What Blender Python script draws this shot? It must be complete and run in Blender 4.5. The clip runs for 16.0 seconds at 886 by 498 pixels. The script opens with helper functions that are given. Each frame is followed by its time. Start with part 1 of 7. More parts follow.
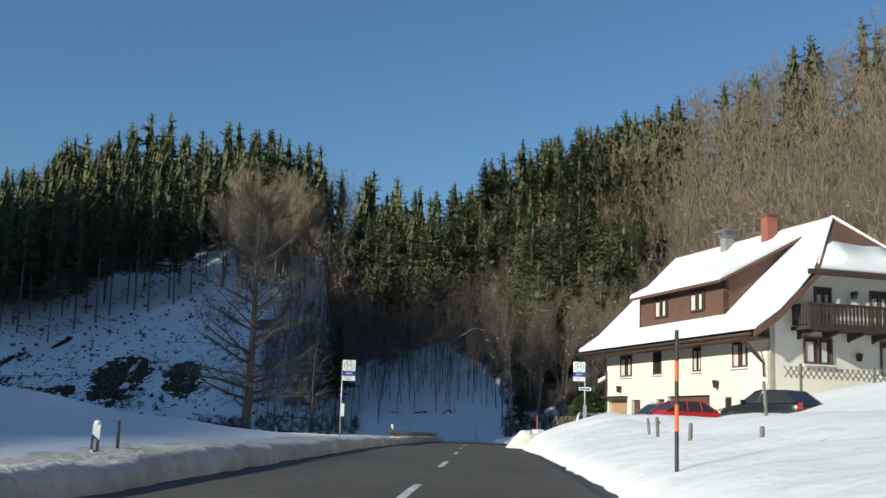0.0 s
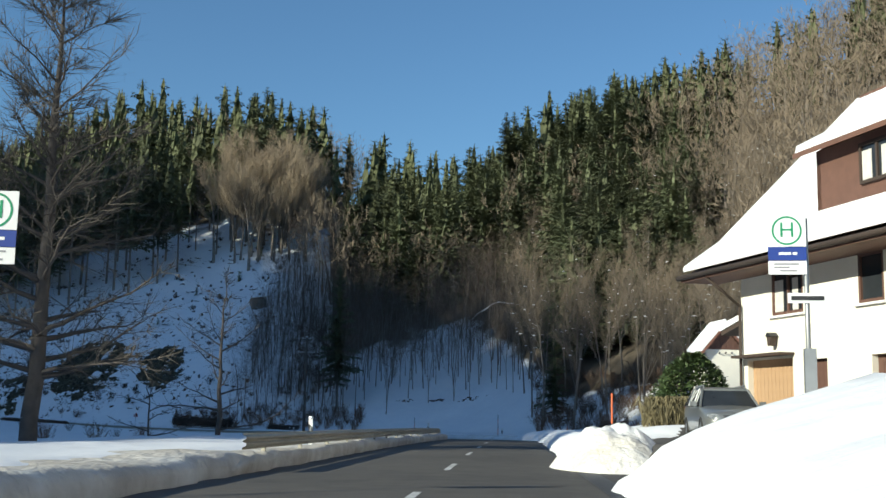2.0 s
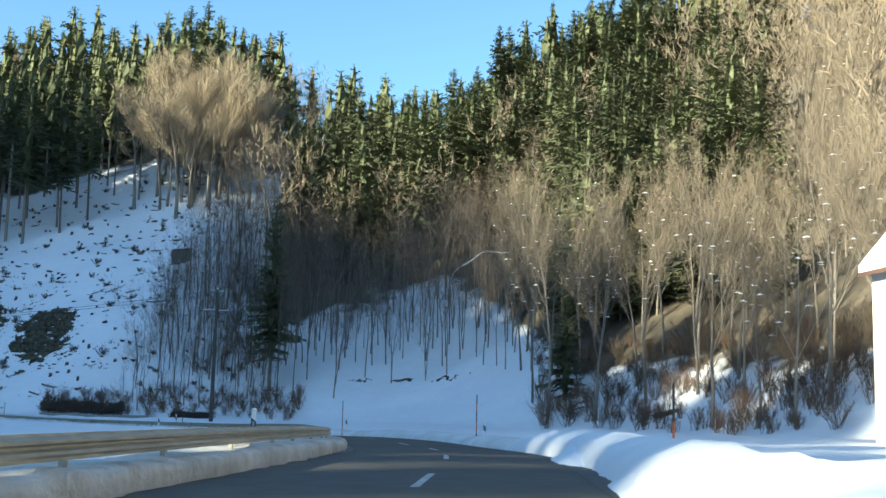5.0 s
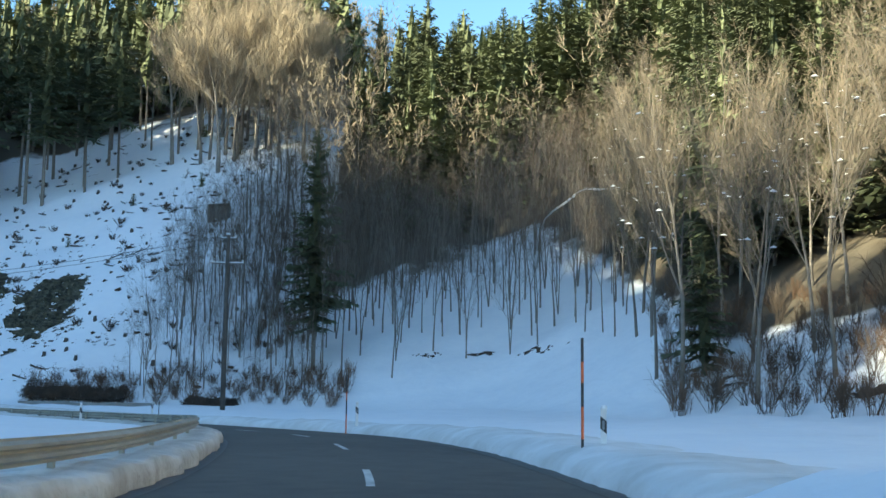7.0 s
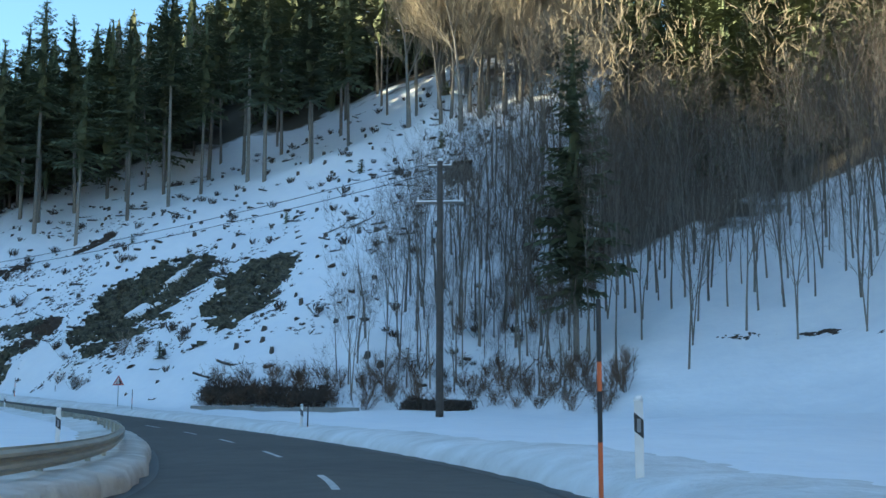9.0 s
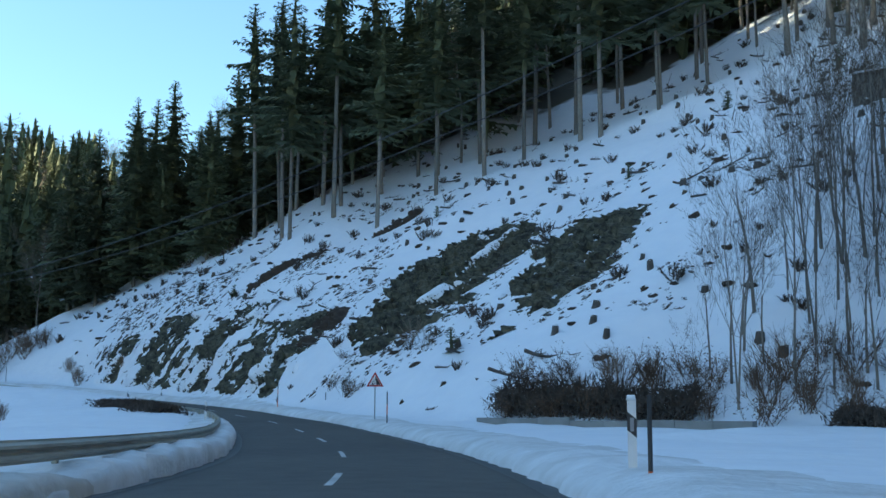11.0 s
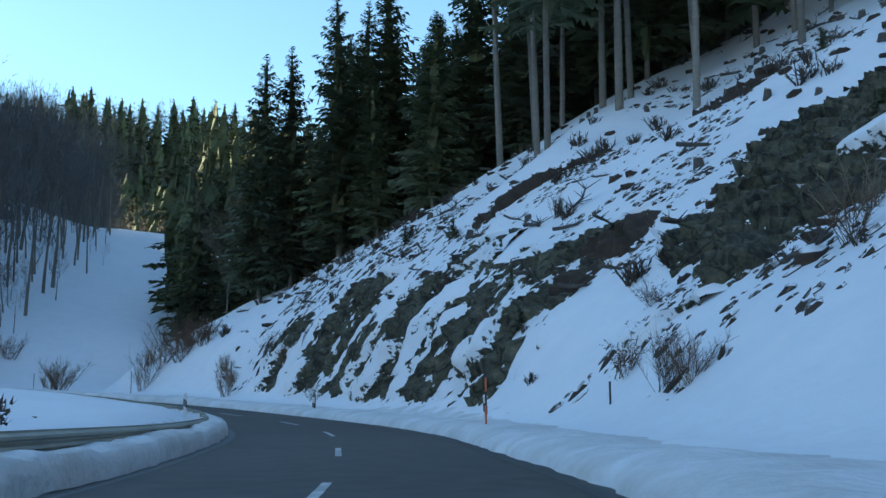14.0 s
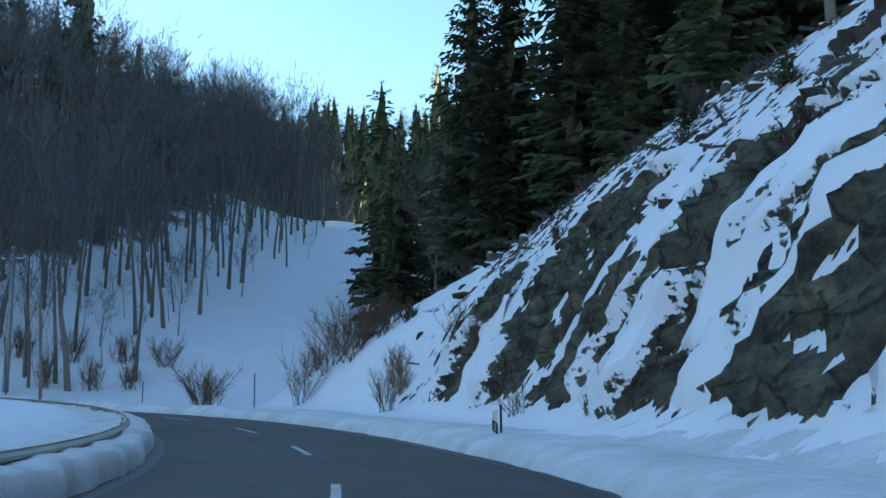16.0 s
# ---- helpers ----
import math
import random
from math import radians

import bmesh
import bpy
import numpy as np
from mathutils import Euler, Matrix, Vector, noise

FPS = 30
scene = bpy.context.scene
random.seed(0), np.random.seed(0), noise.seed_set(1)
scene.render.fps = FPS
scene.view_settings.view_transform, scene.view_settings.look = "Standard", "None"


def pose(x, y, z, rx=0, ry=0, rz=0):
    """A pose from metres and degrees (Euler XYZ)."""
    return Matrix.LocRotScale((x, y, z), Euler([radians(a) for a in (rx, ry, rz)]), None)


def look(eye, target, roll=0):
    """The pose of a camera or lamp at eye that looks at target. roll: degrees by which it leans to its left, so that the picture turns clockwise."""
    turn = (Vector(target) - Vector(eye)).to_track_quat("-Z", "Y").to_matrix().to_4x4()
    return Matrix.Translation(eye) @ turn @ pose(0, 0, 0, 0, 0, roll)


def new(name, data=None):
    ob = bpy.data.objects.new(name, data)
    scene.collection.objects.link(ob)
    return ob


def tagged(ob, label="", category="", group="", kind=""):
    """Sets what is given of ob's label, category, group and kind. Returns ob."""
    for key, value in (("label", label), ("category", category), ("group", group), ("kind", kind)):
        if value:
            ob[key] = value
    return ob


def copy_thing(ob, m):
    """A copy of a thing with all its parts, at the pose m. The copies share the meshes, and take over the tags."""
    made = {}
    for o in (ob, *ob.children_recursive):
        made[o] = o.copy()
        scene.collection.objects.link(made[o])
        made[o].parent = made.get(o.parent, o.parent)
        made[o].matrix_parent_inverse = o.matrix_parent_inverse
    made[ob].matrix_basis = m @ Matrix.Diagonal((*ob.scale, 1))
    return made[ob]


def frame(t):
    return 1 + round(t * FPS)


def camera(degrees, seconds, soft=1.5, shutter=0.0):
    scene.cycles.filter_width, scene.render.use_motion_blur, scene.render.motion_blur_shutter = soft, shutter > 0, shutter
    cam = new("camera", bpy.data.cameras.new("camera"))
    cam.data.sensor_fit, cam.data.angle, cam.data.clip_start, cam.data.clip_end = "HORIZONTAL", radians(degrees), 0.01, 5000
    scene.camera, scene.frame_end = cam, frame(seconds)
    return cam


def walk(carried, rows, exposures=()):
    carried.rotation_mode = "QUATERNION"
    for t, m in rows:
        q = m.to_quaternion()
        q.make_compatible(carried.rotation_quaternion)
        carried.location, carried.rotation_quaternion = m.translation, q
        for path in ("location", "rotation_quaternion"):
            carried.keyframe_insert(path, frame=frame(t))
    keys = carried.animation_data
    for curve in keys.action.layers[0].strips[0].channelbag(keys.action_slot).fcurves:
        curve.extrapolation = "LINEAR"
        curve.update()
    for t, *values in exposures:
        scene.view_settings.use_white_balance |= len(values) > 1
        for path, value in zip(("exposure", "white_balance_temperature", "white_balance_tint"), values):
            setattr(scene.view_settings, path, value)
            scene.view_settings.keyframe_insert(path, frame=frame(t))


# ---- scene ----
cam = camera(42.7, 16.0)
METRES, EYE, TILT, LEAN, TURN = 286.0, 1.1, 0.0, 0.0, 0.0
ROWS = [
    (0.0, 0.0, 0.0, 0.0, -0.29, 9.0, -1.81),
    (0.5, 0.0018, 0.0307, 0.0003, 0.14, 8.63, -1.29),
    (1.0, 0.0036, 0.0643, 0.0006, 0.66, 8.62, -0.98),
    (1.5, 0.005, 0.0953, 0.0006, 1.02, 8.54, -0.87),
    (2.0, 0.0064, 0.129, 0.0007, 1.13, 8.46, -0.97),
    (2.5, 0.0074, 0.1594, 0.0007, 1.19, 8.36, -1.33),
    (3.0, 0.0084, 0.193, 0.0005, 1.12, 8.19, -1.61),
    (3.5, 0.0096, 0.224, 0.0004, 0.85, 7.93, -1.26),
    (4.0, 0.0109, 0.2569, 0.0002, 0.53, 7.98, -1.39),
    (6.5, 0.0169, 0.413, -0.0008, 3.25, 7.28, -1.07),
    (7.0, 0.0158, 0.4449, -0.0015, 5.69, 7.03, -0.68),
    (7.5, 0.0133, 0.4739, -0.0022, 8.38, 6.84, -0.75),
    (8.0, 0.0087, 0.5047, -0.003, 11.79, 7.13, -0.42),
    (8.5, 0.0031, 0.534, -0.003, 15.62, 7.25, -0.24),
    (9.0, -0.0051, 0.5643, -0.0033, 19.77, 7.12, -0.09),
    (9.5, -0.0148, 0.5921, -0.0042, 24.04, 7.19, -0.26),
    (10.0, -0.0273, 0.621, -0.0049, 28.94, 7.4, -0.04),
    (12.5, -0.1197, 0.7455, -0.0069, 46.55, 8.26, -0.29),
    (13.0, -0.1426, 0.7692, -0.0067, 48.25, 8.19, 0.23),
    (13.5, -0.1641, 0.7902, -0.0064, 50.12, 8.89, 0.44),
    (14.0, -0.188, 0.8116, -0.0064, 52.74, 9.22, 0.26),
    (14.5, -0.2114, 0.8305, -0.0054, 55.74, 9.5, 0.37),
    (15.0, -0.2374, 0.849, -0.0048, 59.15, 9.59, 0.27),
    (15.5, -0.2616, 0.8641, -0.0042, 62.37, 9.78, 0.38),
    (16.0, -0.2889, 0.8793, -0.0031, 65.98, 10.09, 0.42),
]
EXPOSURES = [(0.0, 0.15, 6200, 0.0), (2.5, 0.68, 6250, -3.0), (4.0, 1.42, 6500, -6.0), (7.0, 2.05, 7100, -8.0), (8.5, 2.12, 7250, -8.0), (10.0, 2.05, 7250, -6.0), (12.5, 2.0, 7250, -5.0), (14.5, 1.98, 7250, -4.0), (16.0, 2.12, 7250, -3.0)]
walk(cam, [(t, pose(0, 0, EYE, TILT, LEAN, TURN) @ pose(METRES * x, METRES * y, METRES * z, 90 + pitch, roll, yaw)) for t, x, y, z, yaw, pitch, roll in ROWS], EXPOSURES)

# ---- sky and sun: a low winter sun behind the hill on the inner side of the bend ----
SUN_YAW, SUN_EL = 128.0, 22.0
world = bpy.data.worlds.new("world")
scene.world = world
world.use_nodes = True
wn = world.node_tree
sky = wn.nodes.new("ShaderNodeTexSky")
sky.sky_type = "NISHITA"
sky.sun_disc = False
sky.sun_elevation = radians(SUN_EL)
sky.sun_rotation = radians(-SUN_YAW)
sky.air_density, sky.dust_density, sky.ozone_density = 1.0, 0.35, 5.0
wn.nodes["Background"].inputs["Strength"].default_value = 0.095
wn.links.new(sky.outputs["Color"], wn.nodes["Background"].inputs["Color"])
SUN_FROM = Vector((-math.sin(radians(SUN_YAW)) * math.cos(radians(SUN_EL)), math.cos(radians(SUN_YAW)) * math.cos(radians(SUN_EL)), math.sin(radians(SUN_EL))))
sun = new("sun", bpy.data.lights.new("sun", "SUN"))
sun.data.energy, sun.data.angle, sun.data.color = 5.0, radians(0.53), (1.0, 0.9, 0.76)
sun.matrix_world = look(SUN_FROM * 300, (0, 0, 0))


# ---- mesh and material helpers ----
class Mesh:
    """Vertices and faces gathered for one mesh."""

    def __init__(self):
        self.v, self.f = [], []

    def add(self, verts, faces):
        k = len(self.v)
        self.v += [tuple(p) for p in verts]
        self.f += [tuple(i + k for i in q) for q in faces]

    def box(self, x0, x1, y0, y1, z0, z1, m=None):
        c = [(x, y, z) for z in (z0, z1) for y in (y0, y1) for x in (x0, x1)]
        if m is not None:
            c = [m @ Vector(p) for p in c]
        self.add(c, [(0, 2, 3, 1), (4, 5, 7, 6), (0, 1, 5, 4), (2, 6, 7, 3), (0, 4, 6, 2), (1, 3, 7, 5)])

    def prism(self, outline, y0, y1, m=None):
        """An outline in x and z pushed from y0 to y1."""
        n = len(outline)
        c = [(x, y0, z) for x, z in outline] + [(x, y1, z) for x, z in outline]
        if m is not None:
            c = [m @ Vector(p) for p in c]
        self.add(c, [tuple(range(n)), tuple(range(2 * n - 1, n - 1, -1))] + [(i + n, (i + 1) % n + n, (i + 1) % n, i) for i in range(n)])

    def tube(self, a, b, ra, rb, n=6, caps=True):
        a, b = Vector(a), Vector(b)
        w = (b - a).normalized()
        p = w.cross(Vector((0, 0, 1)) if abs(w.z) < 0.9 else Vector((1, 0, 0))).normalized()
        q = w.cross(p)
        ring = [(math.cos(2 * math.pi * i / n), math.sin(2 * math.pi * i / n)) for i in range(n)]
        c = [a + (p * x + q * y) * ra for x, y in ring] + [b + (p * x + q * y) * rb for x, y in ring]
        self.add(c, [(i, (i + 1) % n, (i + 1) % n + n, i + n) for i in range(n)] + ([tuple(range(n - 1, -1, -1)), tuple(range(n, 2 * n))] if caps else []))

    def sliver(self, a, b, w, side=None):
        """A thin twig: one pointed triangle."""
        a, b = Vector(a), Vector(b)
        d = b - a
        s = d.cross(Vector((RND.gauss(0, 1), RND.gauss(0, 1), RND.gauss(0, 1)))) if side is None else side
        if s.length < 1e-6:
            return
        s = s.normalized() * (w / 2)
        self.add([a - s, a + s, b], [(0, 1, 2)])

    def data(self, name, smooth=False):
        me = bpy.data.meshes.new(name)
        me.from_pydata([tuple(p) for p in self.v], [], self.f)
        if smooth:
            me.polygons.foreach_set("use_smooth", [True] * len(me.polygons))
        me.update()
        return me


RND = random.Random(7)


def part(name, mesh, material, parent=None, label="", smooth=False, at=None):
    """One mesh object, under a thing or a part."""
    me = mesh if isinstance(mesh, bpy.types.Mesh) else mesh.data(name, smooth)
    if not me.materials:
        me.materials.append(material)
    ob = new(name, me)
    if parent is not None:
        ob.parent = parent
    if at is not None:
        ob.matrix_basis = at
    return tagged(ob, label)


def thing(name, m, label, category, group="", kind=""):
    """An empty at a thing's base."""
    ob = new(name)
    ob.matrix_basis = m
    ob.empty_display_size = 0.3
    return tagged(ob, label, category, group, kind)


def material(name, colour, rough=0.8, metal=0.0, second=None, scale=4.0, bump=0.0, bump_scale=30.0, vary=0.0, coarse=0.0, island=False, coat=0.0):
    """A surface with two scales of mottling, grain relief, and a spread of shade from piece to piece."""
    mat = bpy.data.materials.new(name)
    mat.use_nodes = True
    nt = mat.node_tree
    b = nt.nodes["Principled BSDF"]
    b.inputs["Roughness"].default_value, b.inputs["Metallic"].default_value = rough, metal
    b.inputs["Coat Weight"].default_value = coat
    geo = nt.nodes.new("ShaderNodeTexCoord")
    second = second or tuple(c * 0.7 for c in colour)
    n1 = nt.nodes.new("ShaderNodeTexNoise")
    n1.inputs["Scale"].default_value, n1.inputs["Detail"].default_value = scale, 6
    n2 = nt.nodes.new("ShaderNodeTexNoise")
    n2.inputs["Scale"].default_value, n2.inputs["Detail"].default_value = (coarse or scale * 0.13), 3
    info = nt.nodes.new("ShaderNodeNewGeometry" if island else "ShaderNodeObjectInfo")
    for n in (n1, n2):
        nt.links.new(geo.outputs["Object"], n.inputs["Vector"])
    mul = nt.nodes.new("ShaderNodeMath")
    mul.operation = "MULTIPLY_ADD"
    nt.links.new(n2.outputs["Fac"], mul.inputs[0])
    mul.inputs[1].default_value = 0.9
    nt.links.new(n1.outputs["Fac"], mul.inputs[2])
    ramp = nt.nodes.new("ShaderNodeMapRange")
    ramp.inputs["From Min"].default_value, ramp.inputs["From Max"].default_value = 0.65, 1.25
    nt.links.new(mul.outputs[0], ramp.inputs["Value"])
    mix = nt.nodes.new("ShaderNodeMix")
    mix.data_type = "RGBA"
    mix.inputs["A"].default_value, mix.inputs["B"].default_value = (*colour, 1), (*second, 1)
    nt.links.new(ramp.outputs[0], mix.inputs["Factor"])
    hsv = nt.nodes.new("ShaderNodeHueSaturation")
    spread = nt.nodes.new("ShaderNodeMapRange")
    spread.inputs["To Min"].default_value, spread.inputs["To Max"].default_value = 1 - vary, 1 + vary
    nt.links.new(info.outputs["Random Per Island" if island else "Random"], spread.inputs["Value"])
    nt.links.new(spread.outputs[0], hsv.inputs["Value"])
    nt.links.new(mix.outputs["Result"], hsv.inputs["Color"])
    nt.links.new(hsv.outputs[0], b.inputs["Base Color"])
    if bump:
        n3 = nt.nodes.new("ShaderNodeTexNoise")
        n3.inputs["Scale"].default_value, n3.inputs["Detail"].default_value = bump_scale, 5
        nt.links.new(geo.outputs["Object"], n3.inputs["Vector"])
        bp = nt.nodes.new("ShaderNodeBump")
        bp.inputs["Strength"].default_value, bp.inputs["Distance"].default_value = 1.0, bump
        nt.links.new(n3.outputs["Fac"], bp.inputs["Height"])
        nt.links.new(bp.outputs[0], b.inputs["Normal"])
    return mat


SNOW = material("snow", (0.86, 0.87, 0.89), 0.65, second=(0.79, 0.81, 0.85), scale=0.8, bump=0.055, bump_scale=1.5)
EDGE_SNOW = material("grubby_snow", (0.80, 0.81, 0.82), 0.7, second=(0.58, 0.57, 0.55), scale=1.1, coarse=0.5, bump=0.08, bump_scale=4)
PILE_SNOW = material("stained_snow", (0.84, 0.84, 0.83), 0.65, second=(0.66, 0.60, 0.50), scale=0.9, coarse=0.4, bump=0.09, bump_scale=4)
ROOF_SNOW = material("roof_snow", (0.88, 0.89, 0.9), 0.6, second=(0.83, 0.85, 0.88), scale=1.5, bump=0.03, bump_scale=2.5)
BANK_SNOW = material("ploughed_snow", (0.68, 0.66, 0.62), 0.7, second=(0.42, 0.38, 0.33), scale=1.4, coarse=0.35, bump=0.08, bump_scale=5)
ASPHALT = material("asphalt", (0.100, 0.090, 0.076), 0.75, second=(0.055, 0.050, 0.043), scale=1.6, coarse=0.11, bump=0.006, bump_scale=40)
PAINT = material("road_paint", (0.68, 0.68, 0.66), 0.6, second=(0.3, 0.3, 0.29), scale=9)
SPRUCE = material("spruce_needles", (0.074, 0.090, 0.046), 0.8, second=(0.118, 0.130, 0.064), scale=1.0, vary=0.35)
FAR_SPRUCE = material("far_spruce_needles", (0.062, 0.076, 0.034), 0.8, second=(0.110, 0.118, 0.050), scale=0.25, vary=0.25, island=True)
ROCKY = material("dark_wet_rock", (0.125, 0.108, 0.080), 0.85, second=(0.026, 0.026, 0.018), scale=2.6, coarse=0.35, bump=0.3, bump_scale=2.4)
rn = ROCKY.node_tree
con, warp, crack, blotch = (rn.nodes.new(k) for k in ("ShaderNodeTexCoord", "ShaderNodeTexNoise", "ShaderNodeTexVoronoi", "ShaderNodeTexNoise"))
warp.inputs["Scale"].default_value, warp.inputs["Detail"].default_value = 0.9, 6
crack.feature = "DISTANCE_TO_EDGE"
crack.inputs["Scale"].default_value = 1.5
blotch.inputs["Scale"].default_value, blotch.inputs["Detail"].default_value, blotch.inputs["Roughness"].default_value = 1.1, 12, 0.72
mixv = rn.nodes.new("ShaderNodeMix")
mixv.data_type = "RGBA"
mixv.inputs["Factor"].default_value = 0.45
rn.links.new(con.outputs["Object"], warp.inputs["Vector"])
rn.links.new(con.outputs["Object"], blotch.inputs["Vector"])
rn.links.new(con.outputs["Object"], mixv.inputs["A"])
rn.links.new(warp.outputs["Color"], mixv.inputs["B"])
rn.links.new(mixv.outputs["Result"], crack.inputs["Vector"])
ramp = rn.nodes.new("ShaderNodeValToRGB")
ramp.color_ramp.elements[0].position, ramp.color_ramp.elements[0].color = 0.36, (0.018, 0.017, 0.012, 1)
ramp.color_ramp.elements[1].position, ramp.color_ramp.elements[1].color = 0.72, (0.25, 0.215, 0.145, 1)
for pos, col in ((0.45, (0.050, 0.044, 0.028, 1)), (0.53, (0.088, 0.086, 0.054, 1)), (0.60, (0.125, 0.108, 0.070, 1))):
    ramp.color_ramp.elements.new(pos).color = col
rn.links.new(blotch.outputs["Fac"], ramp.inputs[0])
# crack lines darkened in the colour, for the shade that lies in them
dark = rn.nodes.new("ShaderNodeMapRange")
dark.inputs["From Max"].default_value, dark.inputs["To Min"].default_value = 0.05, 0.25
rn.links.new(crack.outputs["Distance"], dark.inputs["Value"])
shade = rn.nodes.new("ShaderNodeMix")
shade.data_type, shade.blend_type = "RGBA", "MULTIPLY"
shade.inputs["Factor"].default_value = 1.0
rn.links.new(ramp.outputs[0], shade.inputs["A"])
rn.links.new(dark.outputs[0], shade.inputs["B"])
rn.links.new(shade.outputs["Result"], rn.nodes["Principled BSDF"].inputs["Base Color"])
SOIL = material("brown_soil", (0.075, 0.050, 0.034), 0.95, second=(0.035, 0.026, 0.02), scale=2, bump=0.05, bump_scale=6)
WOOD_GREY = material("weathered_wood", (0.20, 0.185, 0.165), 0.85, second=(0.12, 0.11, 0.1), scale=5, bump=0.01, bump_scale=25, vary=0.2)
WOOD_BROWN = material("brown_stained_wood", (0.135, 0.070, 0.050), 0.7, second=(0.10, 0.052, 0.038), scale=3, bump=0.006, bump_scale=30, vary=0.1)
WOOD_DARK = material("dark_brown_wood", (0.060, 0.040, 0.030), 0.75, second=(0.04, 0.028, 0.022), scale=4, bump=0.006, bump_scale=30, vary=0.15)
WOOD_PALE = material("pale_wood", (0.46, 0.30, 0.17), 0.7, second=(0.38, 0.24, 0.13), scale=3, bump=0.004, bump_scale=30)
TILE = material("brown_roof_tile", (0.17, 0.085, 0.06), 0.8, second=(0.11, 0.06, 0.045), scale=3, bump=0.02, bump_scale=9)
BRICK = material("red_brick", (0.33, 0.12, 0.08), 0.85, second=(0.24, 0.09, 0.065), scale=4, bump=0.01, bump_scale=20)
RED_TRIM = material("red_painted_verge", (0.22, 0.095, 0.065), 0.7, second=(0.17, 0.075, 0.055), scale=4)
GLASS = material("window_glass", (0.035, 0.04, 0.045), 0.06, second=(0.02, 0.022, 0.025), scale=1.5)
CURTAIN = material("white_curtain", (0.62, 0.60, 0.56), 0.9, second=(0.5, 0.48, 0.45), scale=6)
WHITE = material("white_plastic", (0.78, 0.78, 0.77), 0.45, second=(0.70, 0.70, 0.69), scale=4)
BLACK = material("black_plastic", (0.018, 0.018, 0.02), 0.5, second=(0.03, 0.03, 0.032), scale=5)
ORANGE = material("orange_reflective_paint", (0.72, 0.17, 0.06), 0.55, second=(0.6, 0.13, 0.05), scale=5)
GREEN_PAINT = material("green_paint", (0.02, 0.27, 0.12), 0.5, second=(0.02, 0.22, 0.1), scale=5)
BLUE_PAINT = material("blue_paint", (0.02, 0.05, 0.26), 0.5, second=(0.02, 0.04, 0.2), scale=5)
RED_PAINT = material("red_sign_paint", (0.48, 0.03, 0.03), 0.5, second=(0.4, 0.025, 0.025), scale=5)
GREY_TEXT = material("grey_print", (0.25, 0.25, 0.27), 0.6, second=(0.2, 0.2, 0.22), scale=5)
RAIL_STEEL = material("weathered_rail_steel", (0.43, 0.41, 0.34), 0.55, 0.2, second=(0.29, 0.27, 0.22), scale=1.5, coarse=0.25, bump=0.004, bump_scale=14)
CONCRETE = material("grey_concrete", (0.27, 0.27, 0.26), 0.9, second=(0.19, 0.19, 0.18), scale=1.5, bump=0.01, bump_scale=14)
LEAF = material("evergreen_leaf", (0.045, 0.078, 0.025), 0.55, second=(0.085, 0.112, 0.04), scale=2, vary=0.3, island=True)
STRAW = material("dry_grass", (0.20, 0.165, 0.085), 0.85, second=(0.12, 0.105, 0.055), scale=3, vary=0.3, island=True)
HEDGE = material("dark_bare_hedge", (0.095, 0.072, 0.056), 0.9, second=(0.05, 0.037, 0.03), scale=1.5, vary=0.3, island=True)
TYRE = material("tyre_rubber", (0.02, 0.02, 0.02), 0.85, second=(0.03, 0.03, 0.03), scale=8)
ALLOY = material("alloy_wheel", (0.45, 0.46, 0.47), 0.35, 0.8, second=(0.36, 0.37, 0.38), scale=6)
SILVER_PAINT = material("silver_car_paint", (0.27, 0.28, 0.275), 0.36, 0.55, second=(0.24, 0.25, 0.245), scale=2, coat=0.6)
RED_CAR = material("red_car_paint", (0.42, 0.015, 0.02), 0.35, 0.1, second=(0.36, 0.012, 0.016), scale=2, coat=0.6)
DARK_CAR = material("black_car_paint", (0.02, 0.021, 0.024), 0.3, 0.2, second=(0.026, 0.027, 0.03), scale=2, coat=0.6)
RED_LAMP = material("red_lamp_glass", (0.5, 0.015, 0.02), 0.2, second=(0.4, 0.01, 0.015), scale=5, coat=0.5)
CLEAR_LAMP = material("clear_lamp_glass", (0.30, 0.32, 0.34), 0.12, second=(0.22, 0.24, 0.26), scale=5, coat=0.8)


